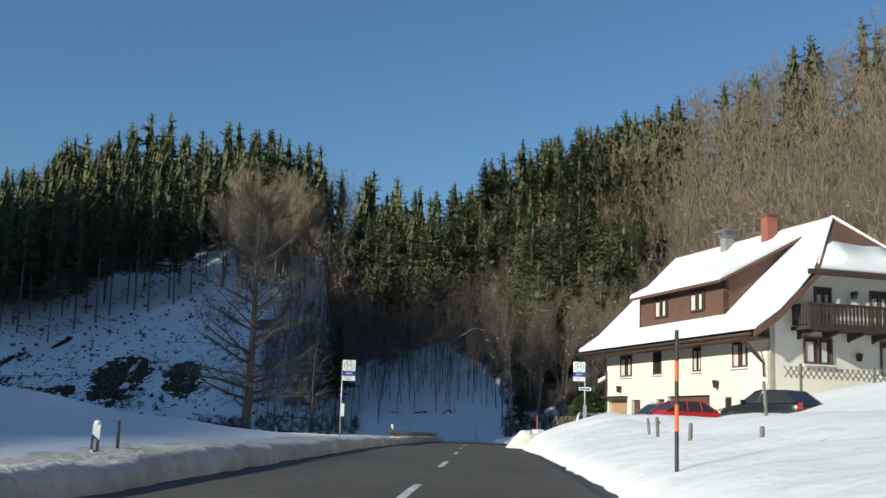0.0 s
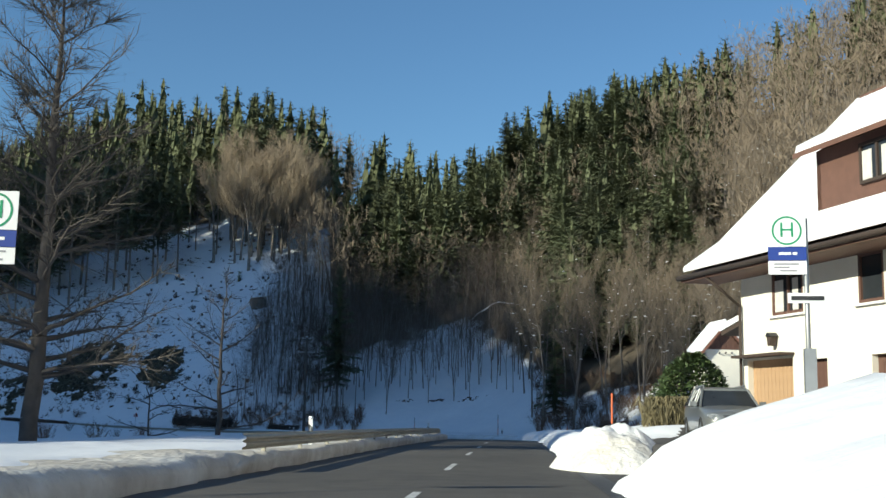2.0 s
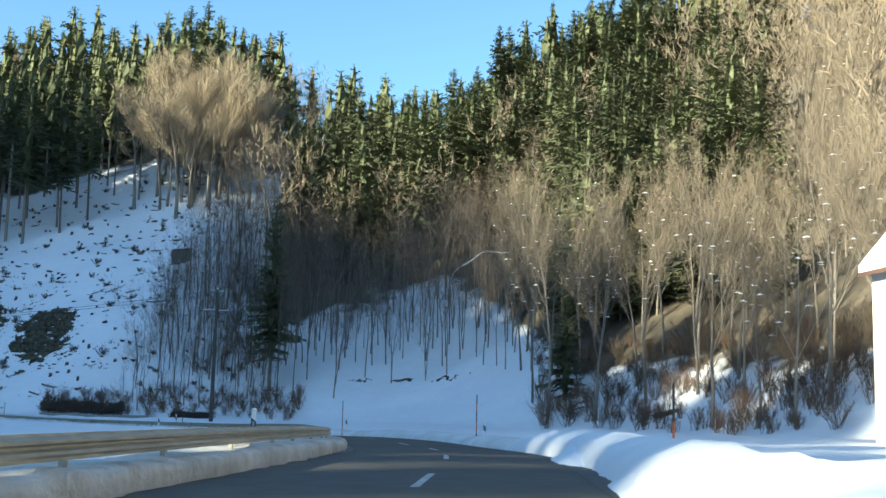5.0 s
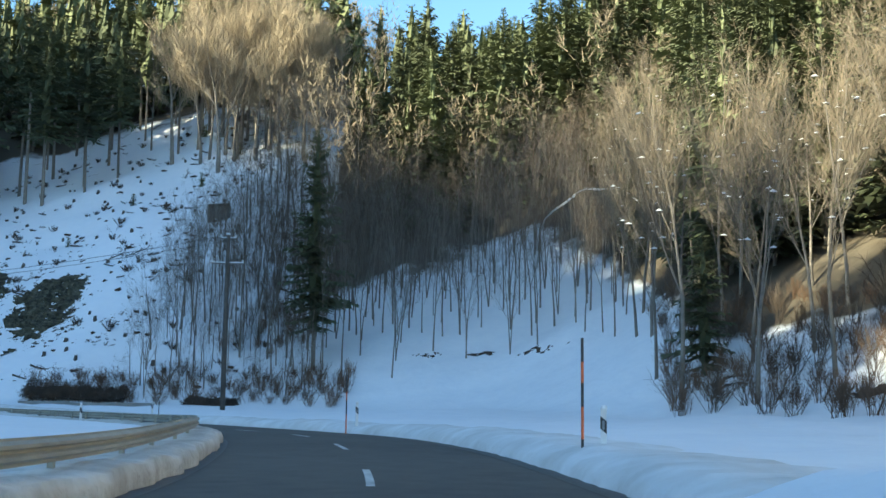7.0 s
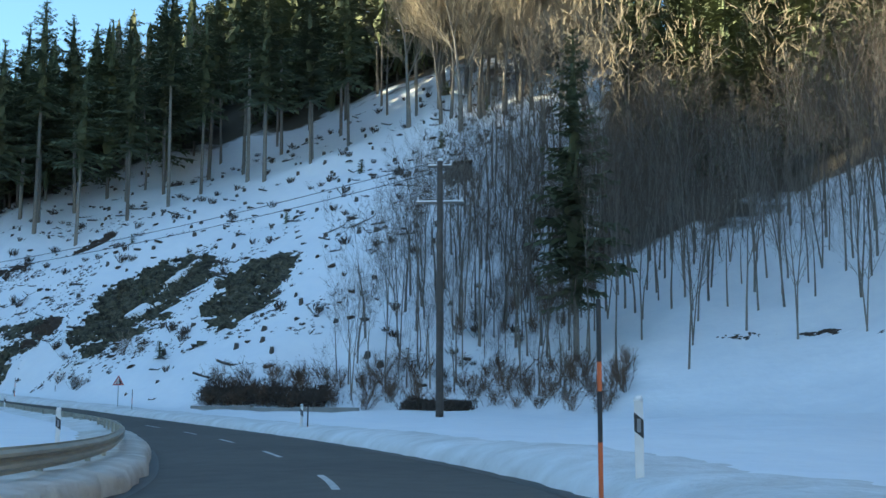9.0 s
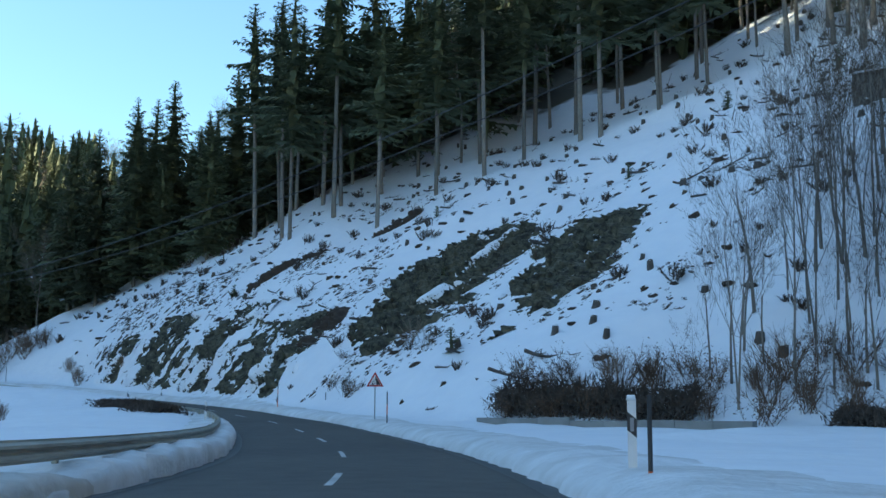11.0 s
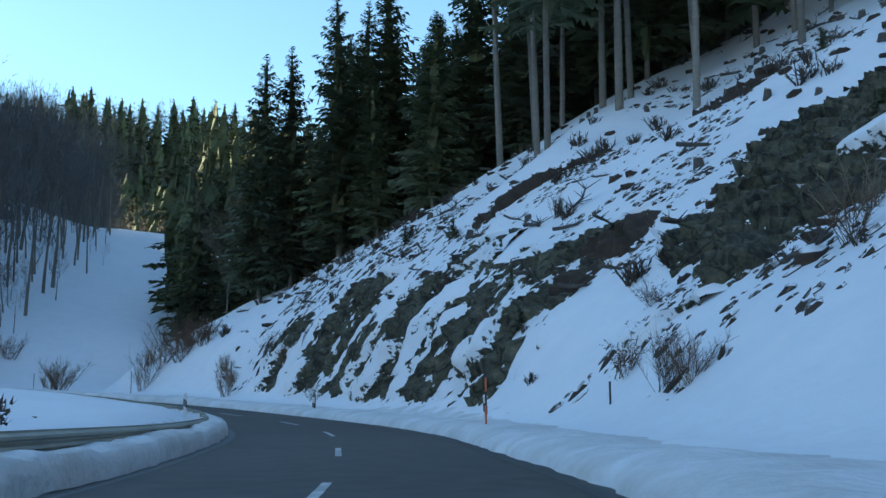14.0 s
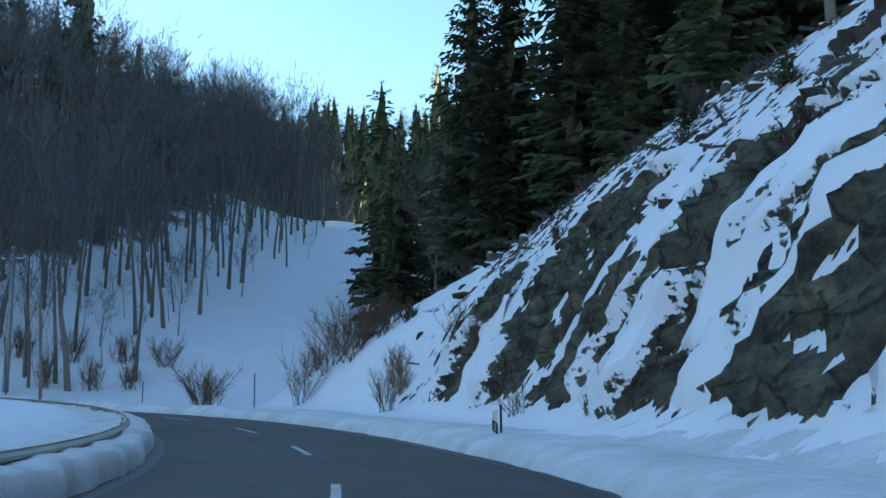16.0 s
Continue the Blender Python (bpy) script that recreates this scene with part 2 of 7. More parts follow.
def snowy(name, base, low, high, grain=1.3, spread=0.45):
    """Rock or soil on whose gentler faces snow has settled."""
    mat = base.copy()
    mat.name = name
    nt = mat.node_tree
    old = nt.nodes["Principled BSDF"]
    snow = nt.nodes.new("ShaderNodeBsdfPrincipled")
    snow.inputs["Base Color"].default_value, snow.inputs["Roughness"].default_value = (0.84, 0.85, 0.88, 1), 0.65
    geo, sep, tex, con = (nt.nodes.new(k) for k in ("ShaderNodeNewGeometry", "ShaderNodeSeparateXYZ", "ShaderNodeTexNoise", "ShaderNodeTexCoord"))
    tex.inputs["Scale"].default_value, tex.inputs["Detail"].default_value = grain, 5
    nt.links.new(con.outputs["Object"], tex.inputs["Vector"])
    nt.links.new(geo.outputs["Normal"], sep.inputs[0])
    add, ran, mix = nt.nodes.new("ShaderNodeMath"), nt.nodes.new("ShaderNodeMapRange"), nt.nodes.new("ShaderNodeMixShader")
    add.operation = "MULTIPLY_ADD"
    nt.links.new(tex.outputs["Fac"], add.inputs[0])
    add.inputs[1].default_value = spread
    nt.links.new(sep.outputs["Z"], add.inputs[2])
    ran.inputs["From Min"].default_value, ran.inputs["From Max"].default_value = low + spread / 2, high + spread / 2
    nt.links.new(add.outputs[0], ran.inputs["Value"])
    nt.links.new(ran.outputs[0], mix.inputs[0])
    nt.links.new(old.outputs[0], mix.inputs[1])
    nt.links.new(snow.outputs[0], mix.inputs[2])
    nt.links.new(mix.outputs[0], nt.nodes["Material Output"].inputs["Surface"])
    return mat



def snow_pillowed(name, base):
    """Rock or soil that shows between pillows of snow; the attribute bare tells where."""
    mat = base.copy()
    mat.name = name
    nt = mat.node_tree
    old = nt.nodes["Principled BSDF"]
    snow = nt.nodes.new("ShaderNodeBsdfPrincipled")
    snow.inputs["Base Color"].default_value, snow.inputs["Roughness"].default_value = (0.84, 0.85, 0.88, 1), 0.65
    attr, tex, con = (nt.nodes.new(k) for k in ("ShaderNodeAttribute", "ShaderNodeTexNoise", "ShaderNodeTexCoord"))
    attr.attribute_name = "bare"
    tex.inputs["Scale"].default_value, tex.inputs["Detail"].default_value = 3.5, 5
    nt.links.new(con.outputs["Object"], tex.inputs["Vector"])
    add, ran, mix = nt.nodes.new("ShaderNodeMath"), nt.nodes.new("ShaderNodeMapRange"), nt.nodes.new("ShaderNodeMixShader")
    add.operation = "MULTIPLY_ADD"
    nt.links.new(tex.outputs["Fac"], add.inputs[0])
    add.inputs[1].default_value = 0.9
    nt.links.new(attr.outputs["Fac"], add.inputs[2])
    ran.inputs["From Min"].default_value, ran.inputs["From Max"].default_value = 0.42, 0.47
    nt.links.new(add.outputs[0], ran.inputs["Value"])
    nt.links.new(ran.outputs[0], mix.inputs[0])
    nt.links.new(snow.outputs[0], mix.inputs[1])
    nt.links.new(old.outputs[0], mix.inputs[2])
    nt.links.new(mix.outputs[0], nt.nodes["Material Output"].inputs["Surface"])
    return mat


SNOWY_ROCK = snow_pillowed("rock_with_snow", ROCKY)
SNOWY_BANK = snow_pillowed("earth_with_snow", SOIL)
SNOWY_SOIL = snowy("snow_dusted_soil", SOIL, 0.62, 0.74)
BARK = material("bark", (0.25, 0.215, 0.18), 0.9, second=(0.15, 0.13, 0.11), scale=3, bump=0.02, bump_scale=18, vary=0.25)
TWIG = material("bare_twigs", (0.200, 0.156, 0.108), 0.9, second=(0.13, 0.104, 0.076), scale=0.6, vary=0.3)
HAZE = material("pale_brown_twigs", (0.33, 0.262, 0.18), 0.9, second=(0.24, 0.19, 0.13), scale=0.6, vary=0.2)
# darker copy of bark; on the roadside trees it stands in for shade
DARK_BARK = material("dark_bark", (0.12, 0.10, 0.085), 0.9, second=(0.06, 0.052, 0.045), scale=3, bump=0.02, bump_scale=18)
# twigs greyed in their colour for the hazy air over the valley
VALLEY_HAZE_TWIG = material("grey_twigs", (0.135, 0.128, 0.122), 0.9, second=(0.09, 0.086, 0.082), scale=0.6)
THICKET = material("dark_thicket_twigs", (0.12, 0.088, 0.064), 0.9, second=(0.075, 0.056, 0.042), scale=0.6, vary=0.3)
WALL = material("cream_render", (0.80, 0.76, 0.66), 0.85, second=(0.74, 0.70, 0.6), scale=1.5, bump=0.006, bump_scale=60)
GALV = material("galvanised_steel", (0.42, 0.43, 0.43), 0.5, 0.8, second=(0.3, 0.31, 0.31), scale=3)

# Snow turning dark brown under woods: forest litter, with dense wood's shade painted in.
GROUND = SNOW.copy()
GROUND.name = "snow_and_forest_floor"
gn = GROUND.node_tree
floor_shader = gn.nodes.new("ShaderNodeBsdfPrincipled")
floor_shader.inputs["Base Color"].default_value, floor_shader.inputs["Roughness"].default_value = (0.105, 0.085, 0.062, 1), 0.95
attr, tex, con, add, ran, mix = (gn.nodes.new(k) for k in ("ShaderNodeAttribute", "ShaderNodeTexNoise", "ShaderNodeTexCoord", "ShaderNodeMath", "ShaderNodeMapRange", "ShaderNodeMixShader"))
# litter: where brown floor and the wood's painted gloom replace snow
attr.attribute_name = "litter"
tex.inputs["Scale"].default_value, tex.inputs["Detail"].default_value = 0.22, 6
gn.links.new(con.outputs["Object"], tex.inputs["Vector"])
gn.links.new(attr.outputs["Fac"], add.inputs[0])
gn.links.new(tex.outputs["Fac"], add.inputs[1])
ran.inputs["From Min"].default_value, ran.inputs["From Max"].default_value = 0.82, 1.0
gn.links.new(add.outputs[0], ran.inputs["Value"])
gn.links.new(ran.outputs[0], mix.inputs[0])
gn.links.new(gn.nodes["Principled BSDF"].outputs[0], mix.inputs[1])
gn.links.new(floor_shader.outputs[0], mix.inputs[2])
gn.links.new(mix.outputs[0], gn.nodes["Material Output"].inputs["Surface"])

# ---- the road's line: x, y, z of its middle ----
ROAD = [(-1.25, -120.0, 0.35), (-1.25, -60.0, 0.05), (-1.25, 0.01, 0.05), 
        (-0.57, 12.05, 0.16), (0.54, 36.0, 0.24), (0.96, 47.99, 0.23), (1.85, 71.98, 0.12), 
        (2.84, 95.96, -0.02), (3.42, 107.94, -0.1), (3.77, 119.89, -0.24), (3.35, 131.82, -0.49), (1.85, 143.67, -0.74), (-0.71, 155.33, -0.86), (-4.21, 166.73, -1.07), 
        (-9.07, 177.57, -1.34), (-15.45, 187.66, -1.53), (-22.5, 197.36, -1.69), (-29.96, 206.75, -1.83), (-37.96, 215.62, -1.88), (-46.62, 223.83, -1.81), (-55.61, 231.65, -1.68), 
        (-65.03, 238.91, -1.42), (-74.98, 245.4, -1.14), (-85.22, 251.43, -0.76), (-96.12, 256.06, -0.31), (-107.61, 259.03, 0.25), (-119.42, 260.67, 0.92), (-131.46, 260.57, 1.64), 
        (-143.32, 258.04, 2.36), (-154.44, 253.0, 3.08), (-164.13, 245.46, 3.79), (-171.67, 235.72, 4.44), (-176, 222, 5.2)]
UNIT = 1.43  # metres to one unit of the plan of the hills


def glide(points, step=1.0):
    """A smooth line through points, sampled about every step metres."""
    p = np.array(points, float)
    p = np.vstack([2 * p[0] - p[1], p, 2 * p[-1] - p[-2]])
    out = []
    for i in range(1, len(p) - 2):
        n = max(2, int(np.linalg.norm(p[i + 1] - p[i]) / step))
        for k in range(n):
            u = k / n
            out.append(0.5 * ((2 * p[i]) + (p[i + 1] - p[i - 1]) * u + (2 * p[i - 1] - 5 * p[i] + 4 * p[i + 1] - p[i + 2]) * u * u + (3 * p[i] - p[i - 1] - 3 * p[i + 1] + p[i + 2]) * u ** 3))
    return np.array(out + [p[-2]])


LINE = glide(ROAD)
TANGENT = np.gradient(LINE[:, :2], axis=0)
TANGENT /= np.linalg.norm(TANGENT, axis=1)[:, None]
LEFT = np.stack([-TANGENT[:, 1], TANGENT[:, 0]], 1)
ALONG = np.concatenate([[0], np.cumsum(np.linalg.norm(np.diff(LINE[:, :2], axis=0), axis=1))])


def road_at(x, y):
    """Signed distance (positive to the left), place along, and the smoothed height of the road's nearest stretch."""
    x, y = np.atleast_1d(np.asarray(x, float)), np.atleast_1d(np.asarray(y, float))
    side, along, height = np.empty(x.shape), np.empty(x.shape), np.empty(x.shape)
    for k in range(0, len(x), 20000):
        s = slice(k, k + 20000)
        dx, dy = x[s, None] - LINE[None, :, 0], y[s, None] - LINE[None, :, 1]
        d2 = dx * dx + dy * dy
        i = d2.argmin(1)
        r = np.arange(len(i))
        off = dx[r, i] * LEFT[i, 0] + dy[r, i] * LEFT[i, 1]
        side[s] = np.where(off >= 0, 1, -1) * np.sqrt(d2[r, i])
        along[s] = ALONG[i]
        w = 1 / (d2 + 4) ** 2
        height[s] = (w * LINE[:, 2]).sum(1) / w.sum(1)
    return side, along, height


def foot_of(points, x, y):
    """Signed distance from a hill's foot (positive uphill, to the right of the foot's line) and the place along it."""
    p = np.array(points, float)
    best, along, sign = np.full(x.shape, 1e9), np.zeros(x.shape), np.ones(x.shape)
    run = 0.0
    for a, b in zip(p[:-1], p[1:]):
        e = b - a
        n = np.hypot(*e)
        u = np.clip(((x - a[0]) * e[0] + (y - a[1]) * e[1]) / n ** 2, 0, 1)
        d = np.hypot(x - a[0] - u * e[0], y - a[1] - u * e[1])
        near = d < best - 1e-9
        cross = e[0] * (y - a[1]) - e[1] * (x - a[0])
        best, along, sign = np.where(near, d, best), np.where(near, run + u * n, along), np.where(near, np.where(cross < 0, 1, -1), sign)
        run += n
    return best * sign, along


FOOT = [(60, -160), (60, -40), (44, 20), (32, 70), (24, 105), (13, 137), (-4, 164), (-20, 169), (-36, 166.5), (-57, 178.8), (-76, 185.8), (-95, 188.8), (-113, 189.8), (-130, 198), (-160, 218), (-230, 250), (-420, 330)]
FAR_FOOT = [(-420, 315), (-230, 235), (-155, 206), (-141, 196.5), (-130, 184), (-145, 150), (-135, 110), (-112, 60), (-97, 0), (-90, -100), (-90, -260)]


def waves(x, y, size, seed):
    """Smooth rolling noise of about -1 to 1."""
    r = np.random.RandomState(seed)
    out = np.zeros(x.shape)
    for k in range(7):
        a, f, ph = r.uniform(0, 2 * np.pi), (0.7 + 0.9 * r.rand()) * 2 * np.pi / size, r.uniform(0, 2 * np.pi, 2)
        out += np.sin(f * (np.cos(a) * x + np.sin(a) * y) + ph[0]) * np.cos(f * 0.8 * (np.sin(a) * x - np.cos(a) * y) + ph[1])
    return out / 3.0


def ease(d, soft):
    d = np.maximum(d, 0)
    return d * d / (d + soft)


def smooth(a, b, x):
    u = np.clip((x - a) / (b - a), 0, 1)
    return u * u * (3 - 2 * u)


def bump_at(x, y, cx, cy, rx, ry, turn=0.0):
    c, s = math.cos(radians(turn)), math.sin(radians(turn))
    u, v = ((x - cx) * c + (y - cy) * s) / rx, (-(x - cx) * s + (y - cy) * c) / ry
    return np.exp(-(u * u + v * v))


TOPS = [49, 55, 56, 60.5, 63, 56, 49, 42, 36, 39, 46, 52, 58, 64, 67, 80, 88]
RIDGE_U, RIDGE_Z = [-100, -10, 11, 24, 30, 36, 44, 52, 60, 68, 70.5, 73, 88, 107, 130, 200, 300], [65, 80.5, 83.3, 86.0, 86.0, 85.5, 86.0, 87.0, 88.5, 89.5, 94, 101.5, 105, 109, 115, 130, 142]


def ground_height(x, y):
    """The lie of the land."""
    shape = np.shape(x)
    x, y = np.atleast_1d(np.asarray(x, float)).ravel(), np.atleast_1d(np.asarray(y, float)).ravel()
    side, along, zr = road_at(x, y)
    px, py = x / UNIT, y / UNIT
    z = zr + 0.0
    # verges: a little snow on both sides, lower fields on the inner side
    z += 0.35 * smooth(4.2, 5.6, np.abs(side))
    z -= 0.7 * smooth(7, 26, side)
    z += 0.12 * waves(x, y, 9, 1) * smooth(5, 9, np.abs(side)) + 0.3 * waves(x, y, 34, 2) * smooth(9, 24, np.abs(side))
    # the raised garden beside the house and the mounds on the other side
    garden = smooth(-90, -40, y) * (1 - smooth(55, 58.5, y))
    z += (0.88 * smooth(3.6, 8.0, -side) + 0.38 * smooth(6, 10.5, -side) * smooth(5, 30, y)) * garden
    z += 0.62 * bump_at(x, y, 7.6, 51.5, 2.4, 5.0) * garden
    z += 2.0 * smooth(12.6, 21, x) * smooth(-60, -20, y) * (1 - smooth(62, 76, y))
    z += 0.75 * smooth(3.4, 7, -side) * smooth(54, 62, y) * (1 - smooth(84, 96, y))
    z += 2.0 * bump_at(x, y, -18, 37, 7.5, 17)
    z += 1.7 * bump_at(x, y, -101, 238, 12, 7, 20)
    z += 0.26 * smooth(3.95, 4.7, side) * (1 - smooth(9, 16, side)) * smooth(-52, -70, x)
    # the hills: a steep cut beside the road in the bend, gentler above
    d1, s1 = foot_of(FOOT, px, py)
    d2, s2 = foot_of(FAR_FOOT, px, py)
    steep = np.interp(px, [-160, -120, -98, -76, -57, -40, -30, -18, -4, 13], [0.5, 0.5, 0.55, 0.6, 0.62, 0.68, 0.66, 0.5, 0.55, 0.75])
    cut = np.interp(px, [-125, -113, -95, -86, -76, -57, -40, -30], [0, 3.0, 5.0, 6.5, 7.0, 4.0, 1.2, 0]) * smooth(150, 170, py)
    h1 = steep * ease(d1, 4) * (1 + 0.05 * waves(px, py, 50, 3)) + 0.6 * waves(px, py, 17, 4) * smooth(4, 15, d1)
    h1 += cut * (1 - np.exp(-np.maximum(d1, 0) / 5.0)) * smooth(0, 3, d1)
    bearing = np.degrees(np.arctan2(px, np.maximum(py, 1)))
    top1 = np.interp(bearing, [-45, -30, -21, -16, -12, -8.6, -5.8, -2.9, -1, 2, 4.8, 9, 13.5, 18, 21, 30, 60], TOPS) + 2.5 * waves(px, py, 60, 5)
    h1 = np.where(h1 > top1 - 16, top1 - 16 + 16 * np.tanh((h1 - top1 + 16) / 16), h1)
    across = px * math.cos(radians(SUN_YAW)) + py * math.sin(radians(SUN_YAW))
    top2 = np.interp(across, RIDGE_U, RIDGE_Z) + 3 * waves(px, py, 70, 6)
    steep2 = np.interp(s2, [0, 310, 330, 365, 430], [0.46, 0.46, 0.75, 1.35, 1.5])
    h2 = steep2 * ease(d2, np.interp(s2, [305, 345], [5, 18]))
    h2 = np.where(h2 > top2 - 16, top2 - 16 + 16 * np.tanh((h2 - top2 + 16) / 16), h2)
    # the ridge that closes the valley far off
    h2 = np.maximum(h2, 64 * bump_at(px, py, -370, 290, 140, 75, 68))
    # an added hill, never in view, that keeps the sun off this ridge
    h2 = np.maximum(h2, 240 * bump_at(px, py, -560, 120, 82, 105))
    z += UNIT * h1
    # the field that climbs the valley beyond the bend
    climb = -0.957 * (x + 75) + 0.29 * (y - 247)
    field = zr + (3.0 + np.minimum(0.38 * ease(climb - 98, 6), 30)) * smooth(92, 112, climb) * smooth(200, 262, y)
    z = np.where(climb > 92, np.maximum(z, field), z)
    z += UNIT * h2
    # the yard before the garages
    w = smooth(4.6, 6.2, x) * (1 - smooth(16, 18, x)) * smooth(54, 58.5, y) * (1 - smooth(73, 77, y))
    z = z * (1 - w) + (0.74 + 0.08 * np.clip(67 - y, 0, 8) * smooth(7.5, 10, x)) * w
    # the ground stays under the road
    z = np.where(np.abs(side) < 4.2, zr - 0.12, z)
    return z.reshape(shape) if shape else float(z[0])


def axis(fine0, fine1, step, lo, hi):
    """Grid lines: even in the middle, then ever wider apart."""
    out = list(np.arange(fine0, fine1 + 1e-6, step))
    s, p = step, out[-1]
    while p < hi:
        s *= 1.12
        p += s
        out.append(p)
    s, p = step, fine0
    while p > lo:
        s *= 1.12
        p -= s
        out.insert(0, p)
    return np.array(out)


def build_ground():
    global GRID
    xs, ys = axis(-170, 40, 0.75, -2500, 2500), axis(-4, 290, 0.75, -2500, 2500)
    gx, gy = np.meshgrid(xs, ys)
    gz = ground_height(gx, gy)
    GRID = (xs.tolist(), ys.tolist(), gz)
    nx, ny = len(xs), len(ys)
    co = np.stack([gx, gy, gz], -1).reshape(-1, 3)
    i = (np.arange(ny - 1)[:, None] * nx + np.arange(nx - 1)[None, :]).ravel()
    quads = np.stack([i, i + 1, i + nx + 1, i + nx], 1)
    me = bpy.data.meshes.new("ground")
    me.vertices.add(len(co))
    me.vertices.foreach_set("co", co.ravel())
    me.loops.add(quads.size)
    me.loops.foreach_set("vertex_index", quads.ravel())
    me.polygons.add(len(quads))
    me.polygons.foreach_set("loop_start", np.arange(0, quads.size, 4))
    me.polygons.foreach_set("use_smooth", np.ones(len(quads), bool))
    # darkens the ground above each wood's edge: litter, and gloom between the trees
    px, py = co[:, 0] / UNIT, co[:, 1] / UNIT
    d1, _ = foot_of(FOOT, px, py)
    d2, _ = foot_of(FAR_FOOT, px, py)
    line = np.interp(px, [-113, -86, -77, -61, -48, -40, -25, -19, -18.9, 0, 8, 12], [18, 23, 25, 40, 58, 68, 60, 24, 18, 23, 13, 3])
    litter_and_shade = np.maximum(np.maximum(smooth(0, 14, d1 - line), smooth(5, 17, d2)), 0.8 * smooth(40, 60, co[:, 2]))
    me.attributes.new("litter", "FLOAT", "POINT").data.foreach_set("value", litter_and_shade.astype(np.float32))
    me.update()
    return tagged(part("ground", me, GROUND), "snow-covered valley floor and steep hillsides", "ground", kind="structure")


def rank(values, v):
    """How many of the rising values lie below v."""
    lo, hi = 0, len(values)
    while lo < hi:
        mid = (lo + hi) // 2
        if values[mid] <= v:
            lo = mid + 1
        else:
            hi = mid
    return lo


def land(x, y):
    """The height of the ground's own mesh."""
    xs, ys, gz = GRID
    if isinstance(x, np.ndarray):
        i, j = np.clip(np.searchsorted(xs, x) - 1, 0, len(xs) - 2), np.clip(np.searchsorted(ys, y) - 1, 0, len(ys) - 2)
        ax, ay = np.array(xs), np.array(ys)
        u, v = (x - ax[i]) / (ax[i + 1] - ax[i]), (y - ay[j]) / (ay[j + 1] - ay[j])
        return (gz[j, i] * (1 - u) + gz[j, i + 1] * u) * (1 - v) + (gz[j + 1, i] * (1 - u) + gz[j + 1, i + 1] * u) * v
    i, j = min(max(rank(xs, x) - 1, 0), len(xs) - 2), min(max(rank(ys, y) - 1, 0), len(ys) - 2)
    u, v = (x - xs[i]) / (xs[i + 1] - xs[i]), (y - ys[j]) / (ys[j + 1] - ys[j])
    return float((gz[j, i] * (1 - u) + gz[j, i + 1] * u) * (1 - v) + (gz[j + 1, i] * (1 - u) + gz[j + 1, i + 1] * u) * v)


def ribbon(offsets, heights, i0=0, i1=None, jitter=0.0, scale=1.0, seed=0):
    """A strip that follows the road: sideways offsets and heights over the road of its cross-section."""
    i1 = len(LINE) if i1 is None else i1
    m = Mesh()
    n = len(offsets)
    for i in range(i0, i1):
        for o, h in zip(offsets, heights):
            x, y = LINE[i, :2] + LEFT[i] * o
            m.v.append((x, y, LINE[i, 2] + h))
    for i in range(i1 - i0 - 1):
        for k in range(n - 1):
            a = i * n + k
            m.f.append((a, a + n, a + n + 1, a + 1))
    return m


def at_road(s, side, turn=0.0, up=0.0, ground=False):
    """A pose beside the road: metres along it and to the left."""
    i = int(np.clip(np.searchsorted(ALONG, s), 0, len(LINE) - 1))
    x, y = LINE[i, :2] + LEFT[i] * side
    z = land(x, y) if ground else LINE[i, 2]
    yaw = math.degrees(math.atan2(TANGENT[i, 1], TANGENT[i, 0])) - 90
    return pose(x, y, z + up, 0, 0, yaw + turn)


build_ground()
tagged(part("road", ribbon([-4.15, -3.3, -1.6, 0, 1.6, 3.3, 4.15], [-0.03, -0.02, 0.0, 0.03, 0.0, -0.02, -0.03]), ASPHALT, smooth=True), "dark grey asphalt road, wet and worn, between snow banks", "road", kind="structure")

